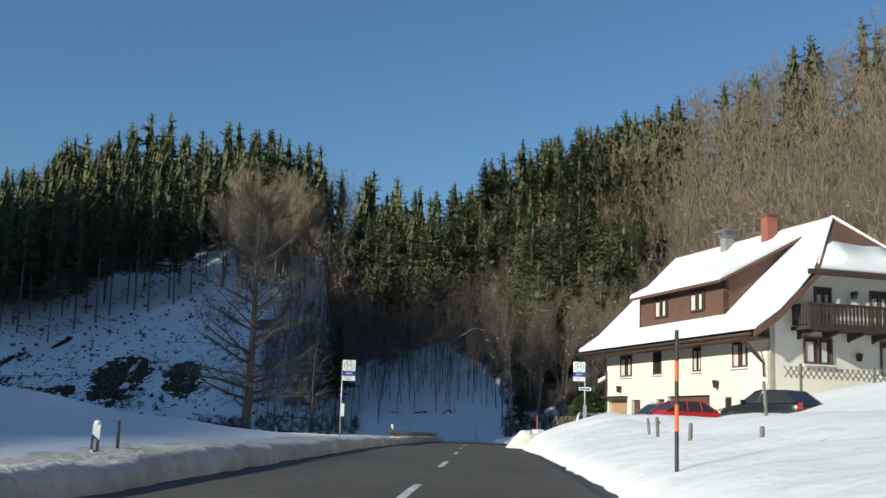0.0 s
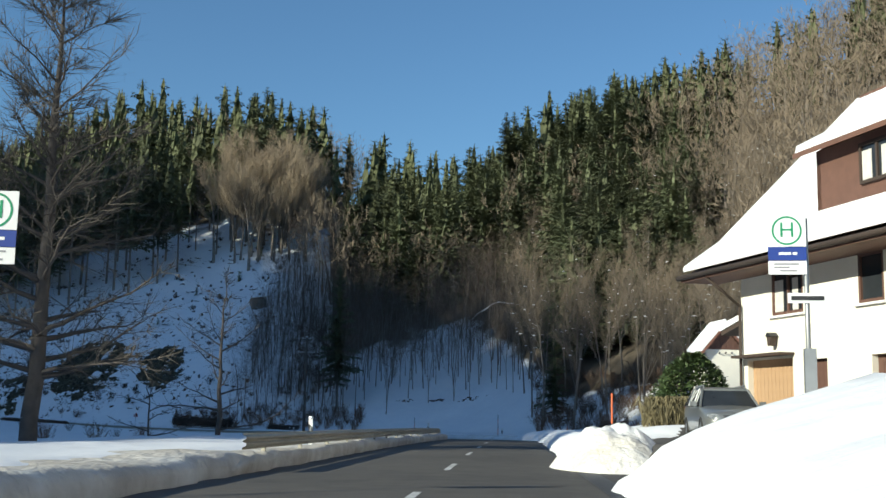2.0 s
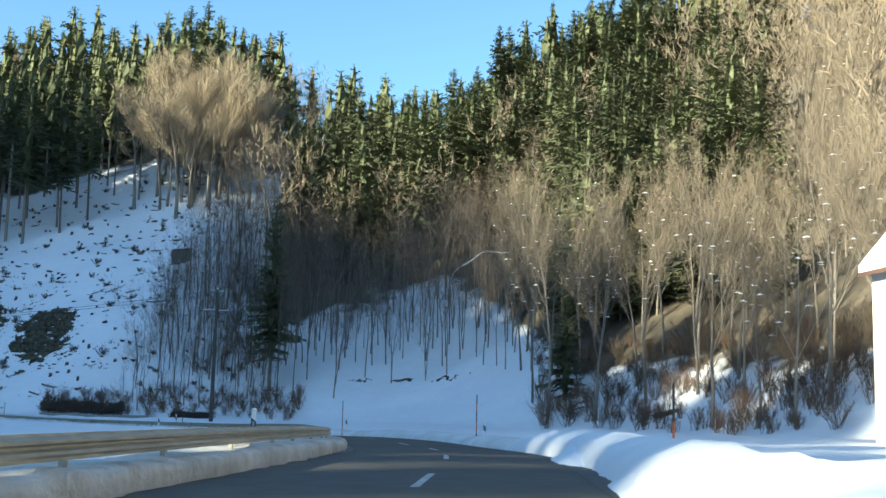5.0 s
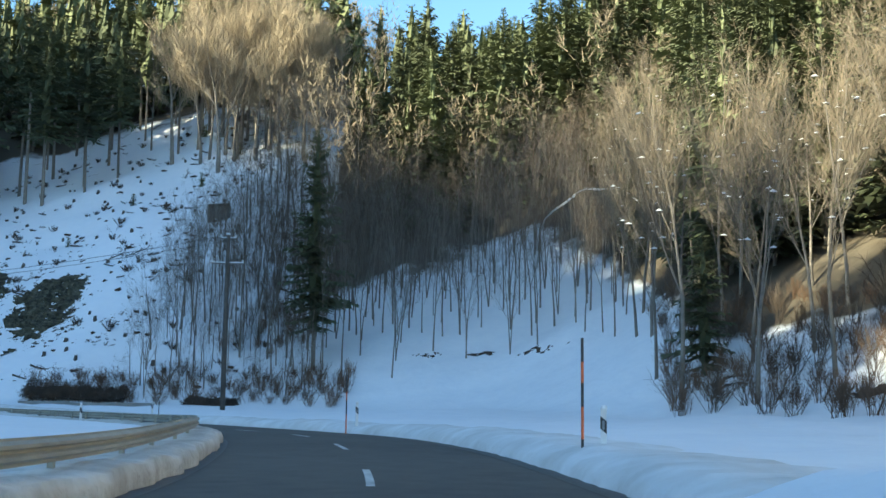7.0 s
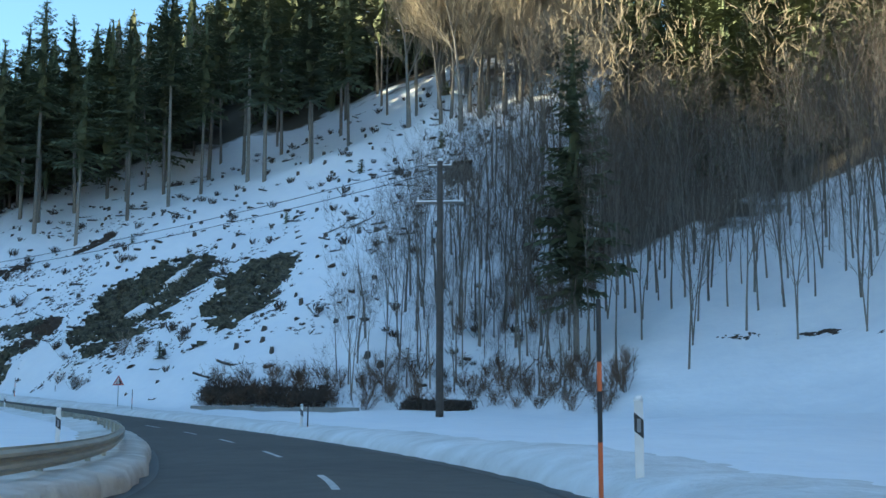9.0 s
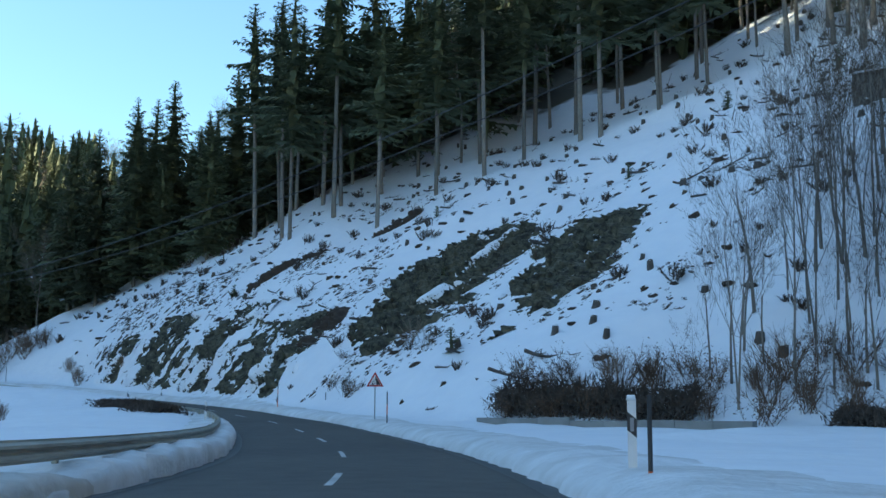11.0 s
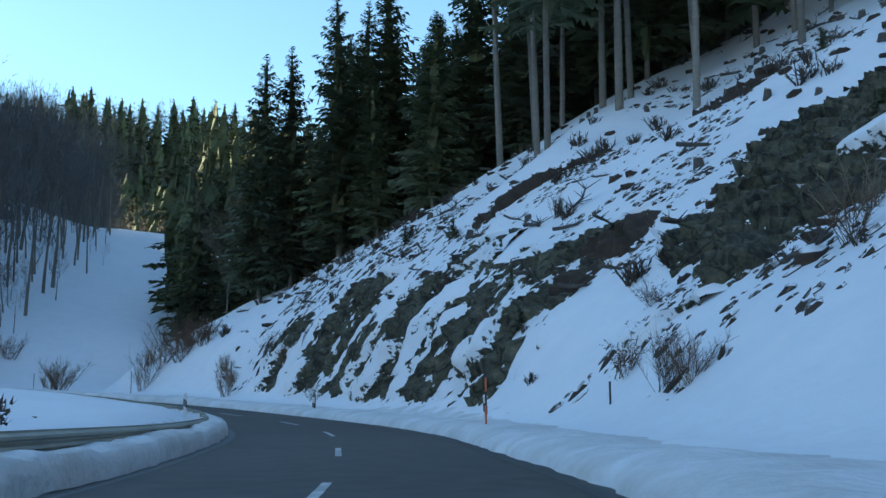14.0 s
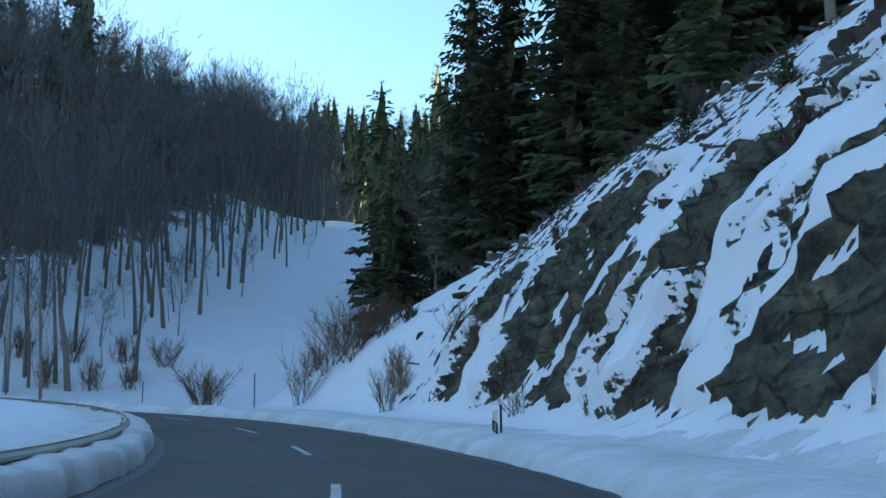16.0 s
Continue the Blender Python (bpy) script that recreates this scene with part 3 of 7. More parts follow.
# ---- trees ----
def spruce_meshes(seed, height, radius, bare=0.1, levels=34, per=7, ragged=0.25, steps=5):
    """The trunk and the boughs of one spruce: each bough a drooping spine hung with side twigs."""
    r = random.Random(seed)
    trunk, crown = Mesh(), Mesh()
    trunk.tube((0, 0, -0.6), (0, 0, height * 0.55), height * 0.0085 + 0.03, height * 0.0055 + 0.02, 6, False)
    trunk.tube((0, 0, height * 0.55), (0, 0, height * 0.985), height * 0.0055 + 0.02, 0.02, 5, False)
    if bare > 0.25:
        for k in range(22):
            z, a, n = r.uniform(0.2, bare + 0.05) * height, r.uniform(0, 6.28), r.uniform(0.5, 1.8)
            trunk.tube((0, 0, z), (n * math.cos(a), n * math.sin(a), z - 0.25 * n), 0.03, 0.008, 3, False)
    rings = 10 if steps > 3 else 6
    for k in range(rings + 1):
        u = k / rings
        rad = (0.26 if steps > 3 else 0.5) * radius * (1 - u) ** 0.95 * min(1, 0.3 + 3 * u) + 0.03
        for j in range(6):
            a = j * math.pi / 3 + k * 0.5
            n = rad * (r.uniform(0.85, 1.3) if (j + k) % 2 else r.uniform(0.3, 0.6))
            crown.v.append((n * math.cos(a), n * math.sin(a), height * (bare + (0.995 - bare) * (1 - (1 - u) ** 1.22)) + r.uniform(-0.55, 0.35) * height / rings * (1 - u)))
    for k in range(rings):
        for j in range(6):
            a, b = k * 6 + j, k * 6 + (j + 1) % 6
            crown.f += [(a, b, b + 6), (a, b + 6, a + 6)]
    lop = [r.uniform(0.78, 1.15) for k in range(8)]
    for k in range(levels):
        u = (k + r.random() * 0.8) / levels
        z = height * (bare + (1 - bare) * (1 - (1 - u) ** 1.22))
        reach = radius * (1 - u) ** 0.9 * min(1, 0.6 + 3 * u) + 0.25
        for j in range(max(4, int(per * (1.1 - 0.45 * u)))):
            a = r.uniform(0, 2 * math.pi)
            n = reach * r.uniform(1 - ragged * 1.7, 1 + ragged * 0.7) * lop[int(a / 0.7854) % 8]
            if r.random() < ragged * 0.3:
                continue
            out, side = Vector((math.cos(a), math.sin(a), 0)), Vector((-math.sin(a), math.cos(a), 0))
            droop = r.uniform(0.25, 0.55) - 0.75 * u
            half = 0.5 / steps * n
            for t in range(steps):
                v = (t + 0.6 + 0.5 * r.random()) / (steps + 0.4)
                q = Vector((0, 0, z)) + out * n * v + Vector((0, 0, -n * droop * v + 0.12 * n * v * v))
                m = n * (0.40 - 0.24 * v) * r.uniform(0.7, 1.25) + 0.16
                for e in (-1, 1):
                    tip = q + side * (e * m * r.uniform(0.7, 1.0)) + out * m * r.uniform(0.3, 0.8) + Vector((0, 0, -m * r.uniform(0.15, 0.65)))
                    crown.add([q - out * half, q + out * half, tip], [(0, 1, 2) if e > 0 else (0, 2, 1)])
            p = Vector((0, 0, z)) + out * n + Vector((0, 0, -n * droop + 0.12 * n))
            crown.add([p - out * half * 2 + side * half * 0.7, p - out * half * 2 - side * half * 0.7, p + out * half - Vector((0, 0, 0.3 * half))], [(0, 1, 2)])
    return trunk, crown


def bare_tree_meshes(seed, height, spread, twigs=900, stems=1, fork=0.35, fine=0.045, thick=2, girth=0.011):
    """The trunk with its limbs, and the haze of twigs, of one leafless tree."""
    r = random.Random(seed)
    trunk, haze = Mesh(), Mesh()
    tips = []

    def grow(p, d, length, rad, depth):
        n = 3
        for k in range(n):
            q = p + d * (length / n)
            if depth <= thick:
                trunk.tube(p, q, rad, rad * 0.8, (6, 4, 3, 3)[depth] if thick > 1 else 3, False)
            elif thick > 1 or depth == thick + 1:
                trunk.sliver(p, q + (q - p) * 0.3, max(rad * 1.8, 0.03), d.cross(Vector((r.gauss(0, 1), r.gauss(0, 1), r.gauss(0, 1)))))
            rad *= 0.8
            d = (d + Vector((r.gauss(0, 0.06), r.gauss(0, 0.06), 0.06))).normalized()
            p = q
            if depth < 3 and (depth > 0 or k > 0):
                for c in range(1 if depth else 2):
                    a = r.uniform(0, 6.28)
                    e = (d * 0.9 + Vector((math.cos(a), math.sin(a), r.uniform(-0.05, 0.5))) * spread).normalized()
                    grow(p, e, length * r.uniform(0.45, 0.7), rad * 0.48, depth + 1)
            if depth >= 1:
                tips.append((p, d, length))
        if depth < 3:
            grow(p, d, length * 0.62, rad, depth + 1)

    for s in range(stems):
        a = r.uniform(0, 6.28)
        lean = Vector((math.cos(a), math.sin(a), 0)) * (0.0 if stems == 1 else r.uniform(0.04, 0.15))
        grow(Vector((r.gauss(0, 0.1), r.gauss(0, 0.1), -0.4)), (Vector((r.gauss(0, 0.03), r.gauss(0, 0.03), 1)) + lean).normalized(), height * (fork + 0.08), height * girth + 0.03, 0)
    top = max((p.z for p, d, n in tips), default=height)
    for k in range(twigs):
        p, d, n = r.choice(tips)
        e = (d + Vector((r.gauss(0, 0.5), r.gauss(0, 0.5), r.gauss(0.25, 0.4)))).normalized()
        length = r.uniform(0.5, 1.5) * height / 14
        q = p + Vector((r.gauss(0, 0.25), r.gauss(0, 0.25), r.gauss(0, 0.25)))
        s = e.cross(Vector((r.gauss(0, 1), r.gauss(0, 1), r.gauss(0, 1))))
        haze.sliver(q, q + e * length, fine, s)
        haze.sliver(q + e * length * 0.4, q + e * length * 0.4 + (e + Vector((r.gauss(0, 0.6), r.gauss(0, 0.6), r.gauss(0, 0.6)))).normalized() * length * 0.6, fine * 0.7, s)
    k = height / max(top, 1)
    for m in (trunk, haze):
        m.v = [(x * k, y * k, z * k) for x, y, z in m.v]
    return trunk, haze


def limbed_tree_meshes(seed, height, girth, limbs, reach, twigs, fine):
    """A straight tree whose limbs start low and spread wide, with its twigs."""
    r = random.Random(seed)
    trunk, haze = Mesh(), Mesh()
    p, spine = Vector((0, 0, -0.4)), []
    for k in range(12):
        q = Vector((r.gauss(0, 0.05), r.gauss(0, 0.05), -0.4 + (height * 0.92 + 0.4) * (k + 1) / 12)) + (p - Vector((0, 0, p.z))) * 0.9
        trunk.tube(p, q, girth * (1 - k / 12.5) ** 0.8, girth * (1 - (k + 1) / 12.5) ** 0.8, 8, False)
        spine.append((p, q))
        p = q
    tips = [(p, Vector((0, 0, 1)))]
    for k in range(limbs):
        u = 0.13 + 0.85 * (k + r.random()) / limbs
        a, b = spine[min(11, int(u * 12))]
        base = a.lerp(b, r.random())
        t = k * 2.4 + r.gauss(0, 0.4)
        n = reach * (1.05 - u) ** 0.6 * r.uniform(0.6, 1.1)
        d = Vector((math.cos(t), math.sin(t), 0.05 + 0.8 * u)).normalized()
        w = girth * 0.32 * (1.1 - u) + 0.02
        q = base
        for s in range(5):
            e = q + d * n / 5
            trunk.tube(q, e, w, w * 0.76, 4, False)
            w *= 0.76
            for c in range(2):
                f = (d + Vector((r.gauss(0, 0.6), r.gauss(0, 0.6), r.gauss(0.15, 0.35)))).normalized()
                m = n * r.uniform(0.15, 0.34)
                trunk.tube(e, e + f * m, w * 0.5, 0.008, 3, False)
                tips += [(e.lerp(e + f * m, v), f) for v in (0.4, 0.7, 1.0)]
            d = (d + Vector((r.gauss(0, 0.13), r.gauss(0, 0.13), r.gauss(0.02, 0.12)))).normalized()
            q = e
        tips.append((q, d))
    for k in range(twigs):
        p, d = r.choice(tips)
        e = (d + Vector((r.gauss(0, 0.55), r.gauss(0, 0.55), r.gauss(0.1, 0.45)))).normalized()
        n = r.uniform(0.03, 0.075) * height
        s = e.cross(Vector((r.gauss(0, 1), r.gauss(0, 1), r.gauss(0, 1))))
        haze.sliver(p, p + e * n, fine, s)
        haze.sliver(p + e * n * 0.4, p + e * n * 0.4 + (e + Vector((r.gauss(0, 0.6), r.gauss(0, 0.6), r.gauss(0, 0.6)))).normalized() * n * 0.6, fine * 0.7, s)
    return trunk, haze


def tree_kind(name, meshes, crown_material, label, category="tree", bark=None, tufts=0):
    """One tree, to be copied."""
    trunk, crown = meshes
    ob = thing(name, pose(0, 0, 0), label, category)
    part("trunk", trunk, bark or BARK, ob, smooth=True)
    part("crown", crown, crown_material, ob)
    if tufts:
        r, m = random.Random(len(trunk.v)), Mesh()
        low = max(p[2] for p in trunk.v) * 0.3
        spots = [p for p in trunk.v if p[2] > low]
        for k in range(tufts):
            x, y, z = r.choice(spots)
            w, h, a = r.uniform(0.12, 0.42), r.uniform(0.06, 0.16), r.uniform(0, 6.28)
            m.v += [(x + w * math.cos(a + j * 1.257) * (1 if j % 2 else 0.5), y + w * math.sin(a + j * 1.257), z) for j in range(5)] + [(x, y, z + h)]
            k = len(m.v) - 6
            m.f += [(k + j, k + (j + 1) % 5, k + 5) for j in range(5)] + [tuple(k + 4 - j for j in range(5))]
        tagged(part("snow_tufts", m, ROOF_SNOW, ob, "tufts of snow lodged on the limbs"), kind="stuff")
    return ob


SPRUCES = [tree_kind("spruce", spruce_meshes(s, h, w, 0.06, lv, pr, 0.3, 5), SPRUCE, "dark green spruce with drooping boughs on the slope")
           for s, h, w, lv, pr in ((1, 29, 6.2, 46, 11), (2, 33, 6.6, 50, 11), (3, 25, 5.6, 42, 11))]
TALL_SPRUCES = [tree_kind("spruce", spruce_meshes(s, h, w, b, 30, 8, 0.42, 5), SPRUCE, "tall spruce with a bare trunk and high dark crown")
                for s, h, w, b in ((11, 33, 4.6, 0.42), (12, 36, 4.3, 0.50), (13, 31, 4.8, 0.36), (14, 34, 4.0, 0.56))]
BARE_TREES = [tree_kind("bare_tree", bare_tree_meshes(s, h, sp, 1150, fork=0.42, fine=0.036, girth=0.008), TWIG, "leafless brown deciduous tree on the snowy slope", tufts=8)
              for s, h, sp in ((21, 20, 0.5), (22, 24, 0.38), (23, 18, 0.6), (24, 22, 0.42))]
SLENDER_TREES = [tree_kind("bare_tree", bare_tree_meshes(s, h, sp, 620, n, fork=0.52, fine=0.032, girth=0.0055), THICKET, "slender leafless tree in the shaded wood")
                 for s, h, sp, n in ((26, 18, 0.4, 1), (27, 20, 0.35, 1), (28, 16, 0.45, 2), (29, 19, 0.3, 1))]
HAZY_TREES = [tree_kind("bare_tree", bare_tree_meshes(s, h, sp, 2300, fork=0.3, fine=0.05), HAZE, "tall leafless tree with a dense pale brown crown of twigs")
              for s, h, sp in ((31, 25, 0.5), (32, 27, 0.45), (33, 23, 0.55))]
USED = set()


def plant(kinds, x, y, size=1.0, group="", sink=0.1):
    """A copy of one of the kinds, standing on the ground."""
    k = RND.randrange(len(kinds))
    m = pose(x, y, land(x, y) - sink, RND.gauss(0, 1.5), RND.gauss(0, 1.5), RND.uniform(0, 360))
    s = size * RND.uniform(0.85, 1.15)
    src = kinds[k]
    if src.name not in USED:
        USED.add(src.name)
        src.matrix_basis = m
        ob = src
    else:
        ob = copy_thing(src, m)
    ob.scale = (s * RND.uniform(0.9, 1.1), s * RND.uniform(0.9, 1.1), s)
    return tagged(ob, group=group)


class Sites:
    """Places at least a given distance apart."""

    def __init__(self):
        self.cells = {}

    def free(self, x, y, gap):
        i, j = int(x // 8), int(y // 8)
        for a in (-1, 0, 1):
            for b in (-1, 0, 1):
                for px, py, pg in self.cells.get((i + a, j + b), ()):
                    if (px - x) ** 2 + (py - y) ** 2 < max(gap, pg * 0.5) ** 2:
                        return False
        self.cells.setdefault((i, j), []).append((x, y, gap))
        return True


SITES = Sites()


def tree_line(x):
    """How far above its foot (in plan units) the cleared hillside gives way to wood."""
    return float(np.interp(x, [-200, -150, -130, -113, -100, -92, -86, -77, -61, -56, -48, -40, -25, -19], [3, 4, 5, 10, 13, 15, 15, 15, 23, 30, 32, 40, 50, 12]))


far_spruce, far_twig, far_trunk, far_thicket = Mesh(), Mesh(), Mesh(), Mesh()
FAR_KINDS = [spruce_meshes(40 + k, 28, 6.6, 0.08, 15, 8, 0.35, 3) for k in range(4)]
DEEP_KINDS = [spruce_meshes(35 + k, 28, 5.6, 0.12, 26, 8, 0.35, 4) for k in range(3)]
FAR_TALL = [spruce_meshes(45 + k, 32, 5.4, 0.36 + 0.05 * k, 12, 7, 0.4, 3) for k in range(4)]
FAR_BARE = [bare_tree_meshes(50 + k, 22, 0.6, 180, fork=0.38, fine=0.13, thick=0) for k in range(4)]
TINY_KINDS = [spruce_meshes(60 + k, 25, 7.2, 0.05, 10, 7, 0.3, 2) for k in range(4)]


def plant_far(kinds, target, x, y, size):
    trunk, crown = RND.choice(kinds)
    z = land(x, y) - 0.2
    a, s = RND.uniform(0, 6.28), size * RND.uniform(0.8, 1.2)
    c, n = math.cos(a) * s, math.sin(a) * s
    for m, t in ((crown, target), (trunk, far_trunk)):
        t.add([(x + px * c - py * n, y + px * n + py * c, z + pz * s) for px, py, pz in m.v], m.f)


def candidates(n, x0, x1, y0, y1, foot):
    """Random places with their distance above a hill's foot, in plan units."""
    x, y = np.array([RND.uniform(x0, x1) for k in range(n)]), np.array([RND.uniform(y0, y1) for k in range(n)])
    d, s = foot_of(foot, x / UNIT, y / UNIT)
    return zip(x.tolist(), y.tolist(), d.tolist(), s.tolist())


def hill_top(px, py):
    """The crest's height in plan units, as the start sees it."""
    return float(np.interp(math.degrees(math.atan2(px, max(py, 1))), [-45, -30, -21, -16, -12, -8.6, -5.8, -2.9, -1, 2, 4.8, 9, 13.5, 18, 21, 30, 60], TOPS))


def clear_of_things(x, y):
    """Keeps the wood away from the house and the transformer tower."""
    return not (3 < x < 40 and 40 < y < 92) and math.hypot(x - 25, y - 143) > 8 and not (math.hypot(x + 48.5, y - 312) < 11)


# a stand of tall bare trees high on the edge of the clearing, then the wood itself
for k in range(26):
    plant(HAZY_TREES, RND.gauss(-48.5, 5.5), RND.gauss(312, 6), 0.98, "trees on the hillside")
counts = [0, 0, 0, 0]
for x, y, d, s in candidates(24000, -330, 170, 15, 480, FOOT):
    px, py = x / UNIT, y / UNIT
    if d < 0.8 or d > 95 or not clear_of_things(x, y):
        continue
    dist = math.hypot(x - min(max(x, -86), 7), y - min(max(y, 0), 252))
    slender = False
    if px > 8:
        # the sunlit slope behind the house: bare wood, with spruces in it and along its crest
        seen = math.degrees(math.atan2(px, py))
        crest = smooth(15, 8, hill_top(px, py) - land(x, y) / UNIT)
        stand = smooth(3.2, 4.2, seen) * smooth(8.2, 7.2, seen) * smooth(11, 16, d) * smooth(125, 135, py)
        mixed = smooth(7.2, 8, seen) * smooth(11.5, 10.3, seen) * smooth(11, 16, d) * smooth(125, 135, py)
        conifer = RND.random() < max(0.0, 0.72 * stand, 0.42 * mixed, 0.8 * crest * smooth(13.5, 11, seen) + 0.3 * crest, 0.5 * smooth(4.2, 2.5, seen) * smooth(12, 20, d))
        gap = 3.3
        if d < 5 and RND.random() < 0.5:
            continue
    elif px > -19:
        conifer = d > 30 + RND.uniform(-4, 4) + 3 * math.sin(px) + 8 * smooth(-8, -16, px)
        slender = not conifer
        if slender and d < (6 if px < -8 else 9.5):
            continue
        gap = 4.0 if conifer else 2.2
    else:
        gully = px > (-33 if d < 4 else -28 + 0.03 * d) and d < 44
        if d < 1.5 or (d < tree_line(px) + RND.uniform(-3, 2) and not gully):
            continue
        conifer = RND.random() < (0.92 if px < -33 else 0.35)
        conifer = conifer and not gully
        slender = not conifer and px > -37
        gap = (2.0 if d < 12 else 2.8) if gully else 3.7 if px < -68 or d > tree_line(px) + 22 else 5.0
    if not SITES.free(x, y, gap + dist * 0.008):
        continue
    near = d < (38 if px > -19 else tree_line(px) + 20) and dist < 150
    deep = -95 < px < -28 and d > tree_line(px) + (7 if px < -68 else 22)
    if deep and conifer:
        counts[2] += 1
        plant_far(DEEP_KINDS if dist < 75 else FAR_KINDS, far_spruce, x, y, 0.85)
    elif conifer and (near and counts[0] < 80 or dist < (105 if px < -88 else 62)):
        counts[0] += 1
        plant(TALL_SPRUCES if -88 < px < -33 else SPRUCES, x, y, 0.88 if px > -88 else 0.72, "trees on the hillside")
    elif not conifer and (near and counts[1] < 225 or dist < 30):
        counts[1] += 1
        plant(SLENDER_TREES if slender else BARE_TREES, x, y, 0.8 if px < -19 and d < 12 else 0.95, "trees on the hillside")
    elif conifer:
        counts[2] += 1
        plant_far(FAR_TALL if -95 < px < -28 and d < tree_line(px) + 26 else FAR_KINDS if dist < 190 else TINY_KINDS, far_spruce, x, y, 0.82)
    else:
        counts[3] += 1
        plant_far(FAR_BARE, far_twig, x, y, 1.0)
# the thicket of young stems that fills the gully and the shaded wood
gully_twigs = Mesh()
YOUNG = [bare_tree_meshes(75 + k, 19, 0.4, 230, fork=0.5, fine=0.06, thick=0) for k in range(4)]
for x, y, d, s in candidates(9000, -44, 14, 238, 312, FOOT):
    px = x / UNIT
    band = -29.3 + 0.03 * d < px < -15 and 2.5 < d < 42
    wood = -15 <= px < 9 and 13 < d < 34
    if (band or wood) and SITES.free(x, y, 1.7 if band else 2.0):
        plant_far(YOUNG, gully_twigs, x, y, RND.uniform(0.4, 0.85) if d > 8 else RND.uniform(0.2, 0.6))
# the dark spruces that close the cut, then the bare wood across the valley
for k in range(26):
    x = RND.uniform(-181, -136)
    y = 284.5 + (x + 136) * -0.33 + RND.uniform(4, 20)
    if SITES.free(x, y, 3.6):
        plant(SPRUCES, x, y, RND.uniform(0.72, 0.92) + 0.3 * smooth(-158, -142, x), "trees on the hillside")
MID_BARE = [bare_tree_meshes(70 + k, 21, 0.45, 290, fork=0.30 + 0.07 * k, fine=0.08, thick=0) for k in range(4)]
for x, y, d, s in candidates(12000, -345, -172, 190, 345, FAR_FOOT):
    low = float(np.interp(y, [258, 278], [-12.0, -1.0]))
    if d < low + RND.uniform(0, 4) or d > 70 or s < 150 or not SITES.free(x, y, 2.1 if d < 12 else 3.4):
        continue
    if 18 < d < 42 and RND.random() < 0.07:
        plant_far(FAR_KINDS, far_spruce, x, y, 0.8)
    else:
        plant_far(MID_BARE, far_thicket, x, y, RND.uniform(0.15, 0.4) if d < 5 and RND.random() < 0.5 else 0.9)
for x, y, d, s in candidates(15000, -620, -110, -90, 520, FAR_FOOT):
    ridge = math.hypot(x / UNIT + 370, (y / UNIT - 290)) < 130
    if x > -240 and y > 225 or (d < 8 and not (ridge and x < -350)) or d > 150 or not SITES.free(x, y, 5.2 if y > 190 else 11):
        continue
    if y < 150 or RND.random() < (0.55 if ridge and x < -400 else 0.3):
        plant_far(TINY_KINDS if x < -350 or y < 150 else FAR_KINDS, far_spruce, x, y, 0.9)
    else:
        plant_far(FAR_BARE, far_twig, x, y, 0.9)

tagged(part("far_conifers", far_spruce, FAR_SPRUCE), "dense dark green spruce wood on the hillsides", "forest", kind="stuff")
tagged(part("far_twigs", far_twig, TWIG), "brown leafless wood on the hillsides", "forest", kind="stuff")
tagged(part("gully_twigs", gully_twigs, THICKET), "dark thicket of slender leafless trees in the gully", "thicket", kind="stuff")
# this wood's distance haze is put into its twig colour
tagged(part("valley_twigs", far_thicket, VALLEY_HAZE_TWIG), "leafless wood across the valley, greyed with haze in its colour", "forest", kind="stuff")
tagged(part("far_trunks", far_trunk, BARK), "grey-brown trunks of the distant wood", "forest", kind="stuff")

# ---- snow banks, markings and rails along the road ----
def bank(side, s0, s1, profile, seed, name, label, mat, lumps=0.18, taper=3.0, shift=None, boost=None):
    """A ploughed bank: its cross-section runs away from the road's edge, with lumps and a ragged foot."""
    m = Mesh()
    steps = np.arange(s0, s1, 0.45)
    n = len(profile)
    for k, s in enumerate(steps):
        i = np.interp(s, ALONG, np.arange(len(LINE)))
        c = np.array([np.interp(i, np.arange(len(LINE)), LINE[:, q]) for q in range(3)])
        l = np.array([np.interp(i, np.arange(len(LINE)), LEFT[:, q]) for q in range(2)])
        grow = min(1.0, (s - s0 + 0.3) / taper, (s1 - s + 0.3) / taper)
        swell = 1 + 0.22 * noise.noise(Vector((s * 0.13, seed, 0))) + 0.12 * noise.noise(Vector((s * 0.5, seed, 3)))
        out = float(np.interp(s, *shift)) if shift else 0.0
        swell *= float(np.interp(s, *boost)) if boost else 1.0
        for j, (o, h) in enumerate(profile):
            o += out * (1 - 0.6 * j / (n - 1))
            w = noise.noise(Vector((s * 0.8, o * 0.9, seed + 7.1)))
            v = noise.noise(Vector((s * 2.1, o * 2.3, seed + 1.7)))
            oo = o + (0.16 * w + 0.06 * v if j < n - 1 else 0)
            hh = h * swell * grow + (lumps * w * 0.7 + lumps * v * 0.45) * min(1, h * 1.6) * grow
            if j == 0:
                hh = -0.06
            p = c[:2] + l * side * oo
            z = c[2] + hh
            if j == n - 1:
                z = land(p[0], p[1]) - 0.12
            elif j > n - 4:
                z = max(z, land(p[0], p[1]) - 0.04)
            m.v.append((p[0], p[1], z))
    for k in range(len(steps) - 1):
        for j in range(n - 1):
            a = k * n + j
            q = (a, a + n, a + n + 1, a + 1)
            m.f.append(q if side < 0 else q[::-1])
    return tagged(part(name, m, mat, smooth=True), label, "snow bank", kind="structure")


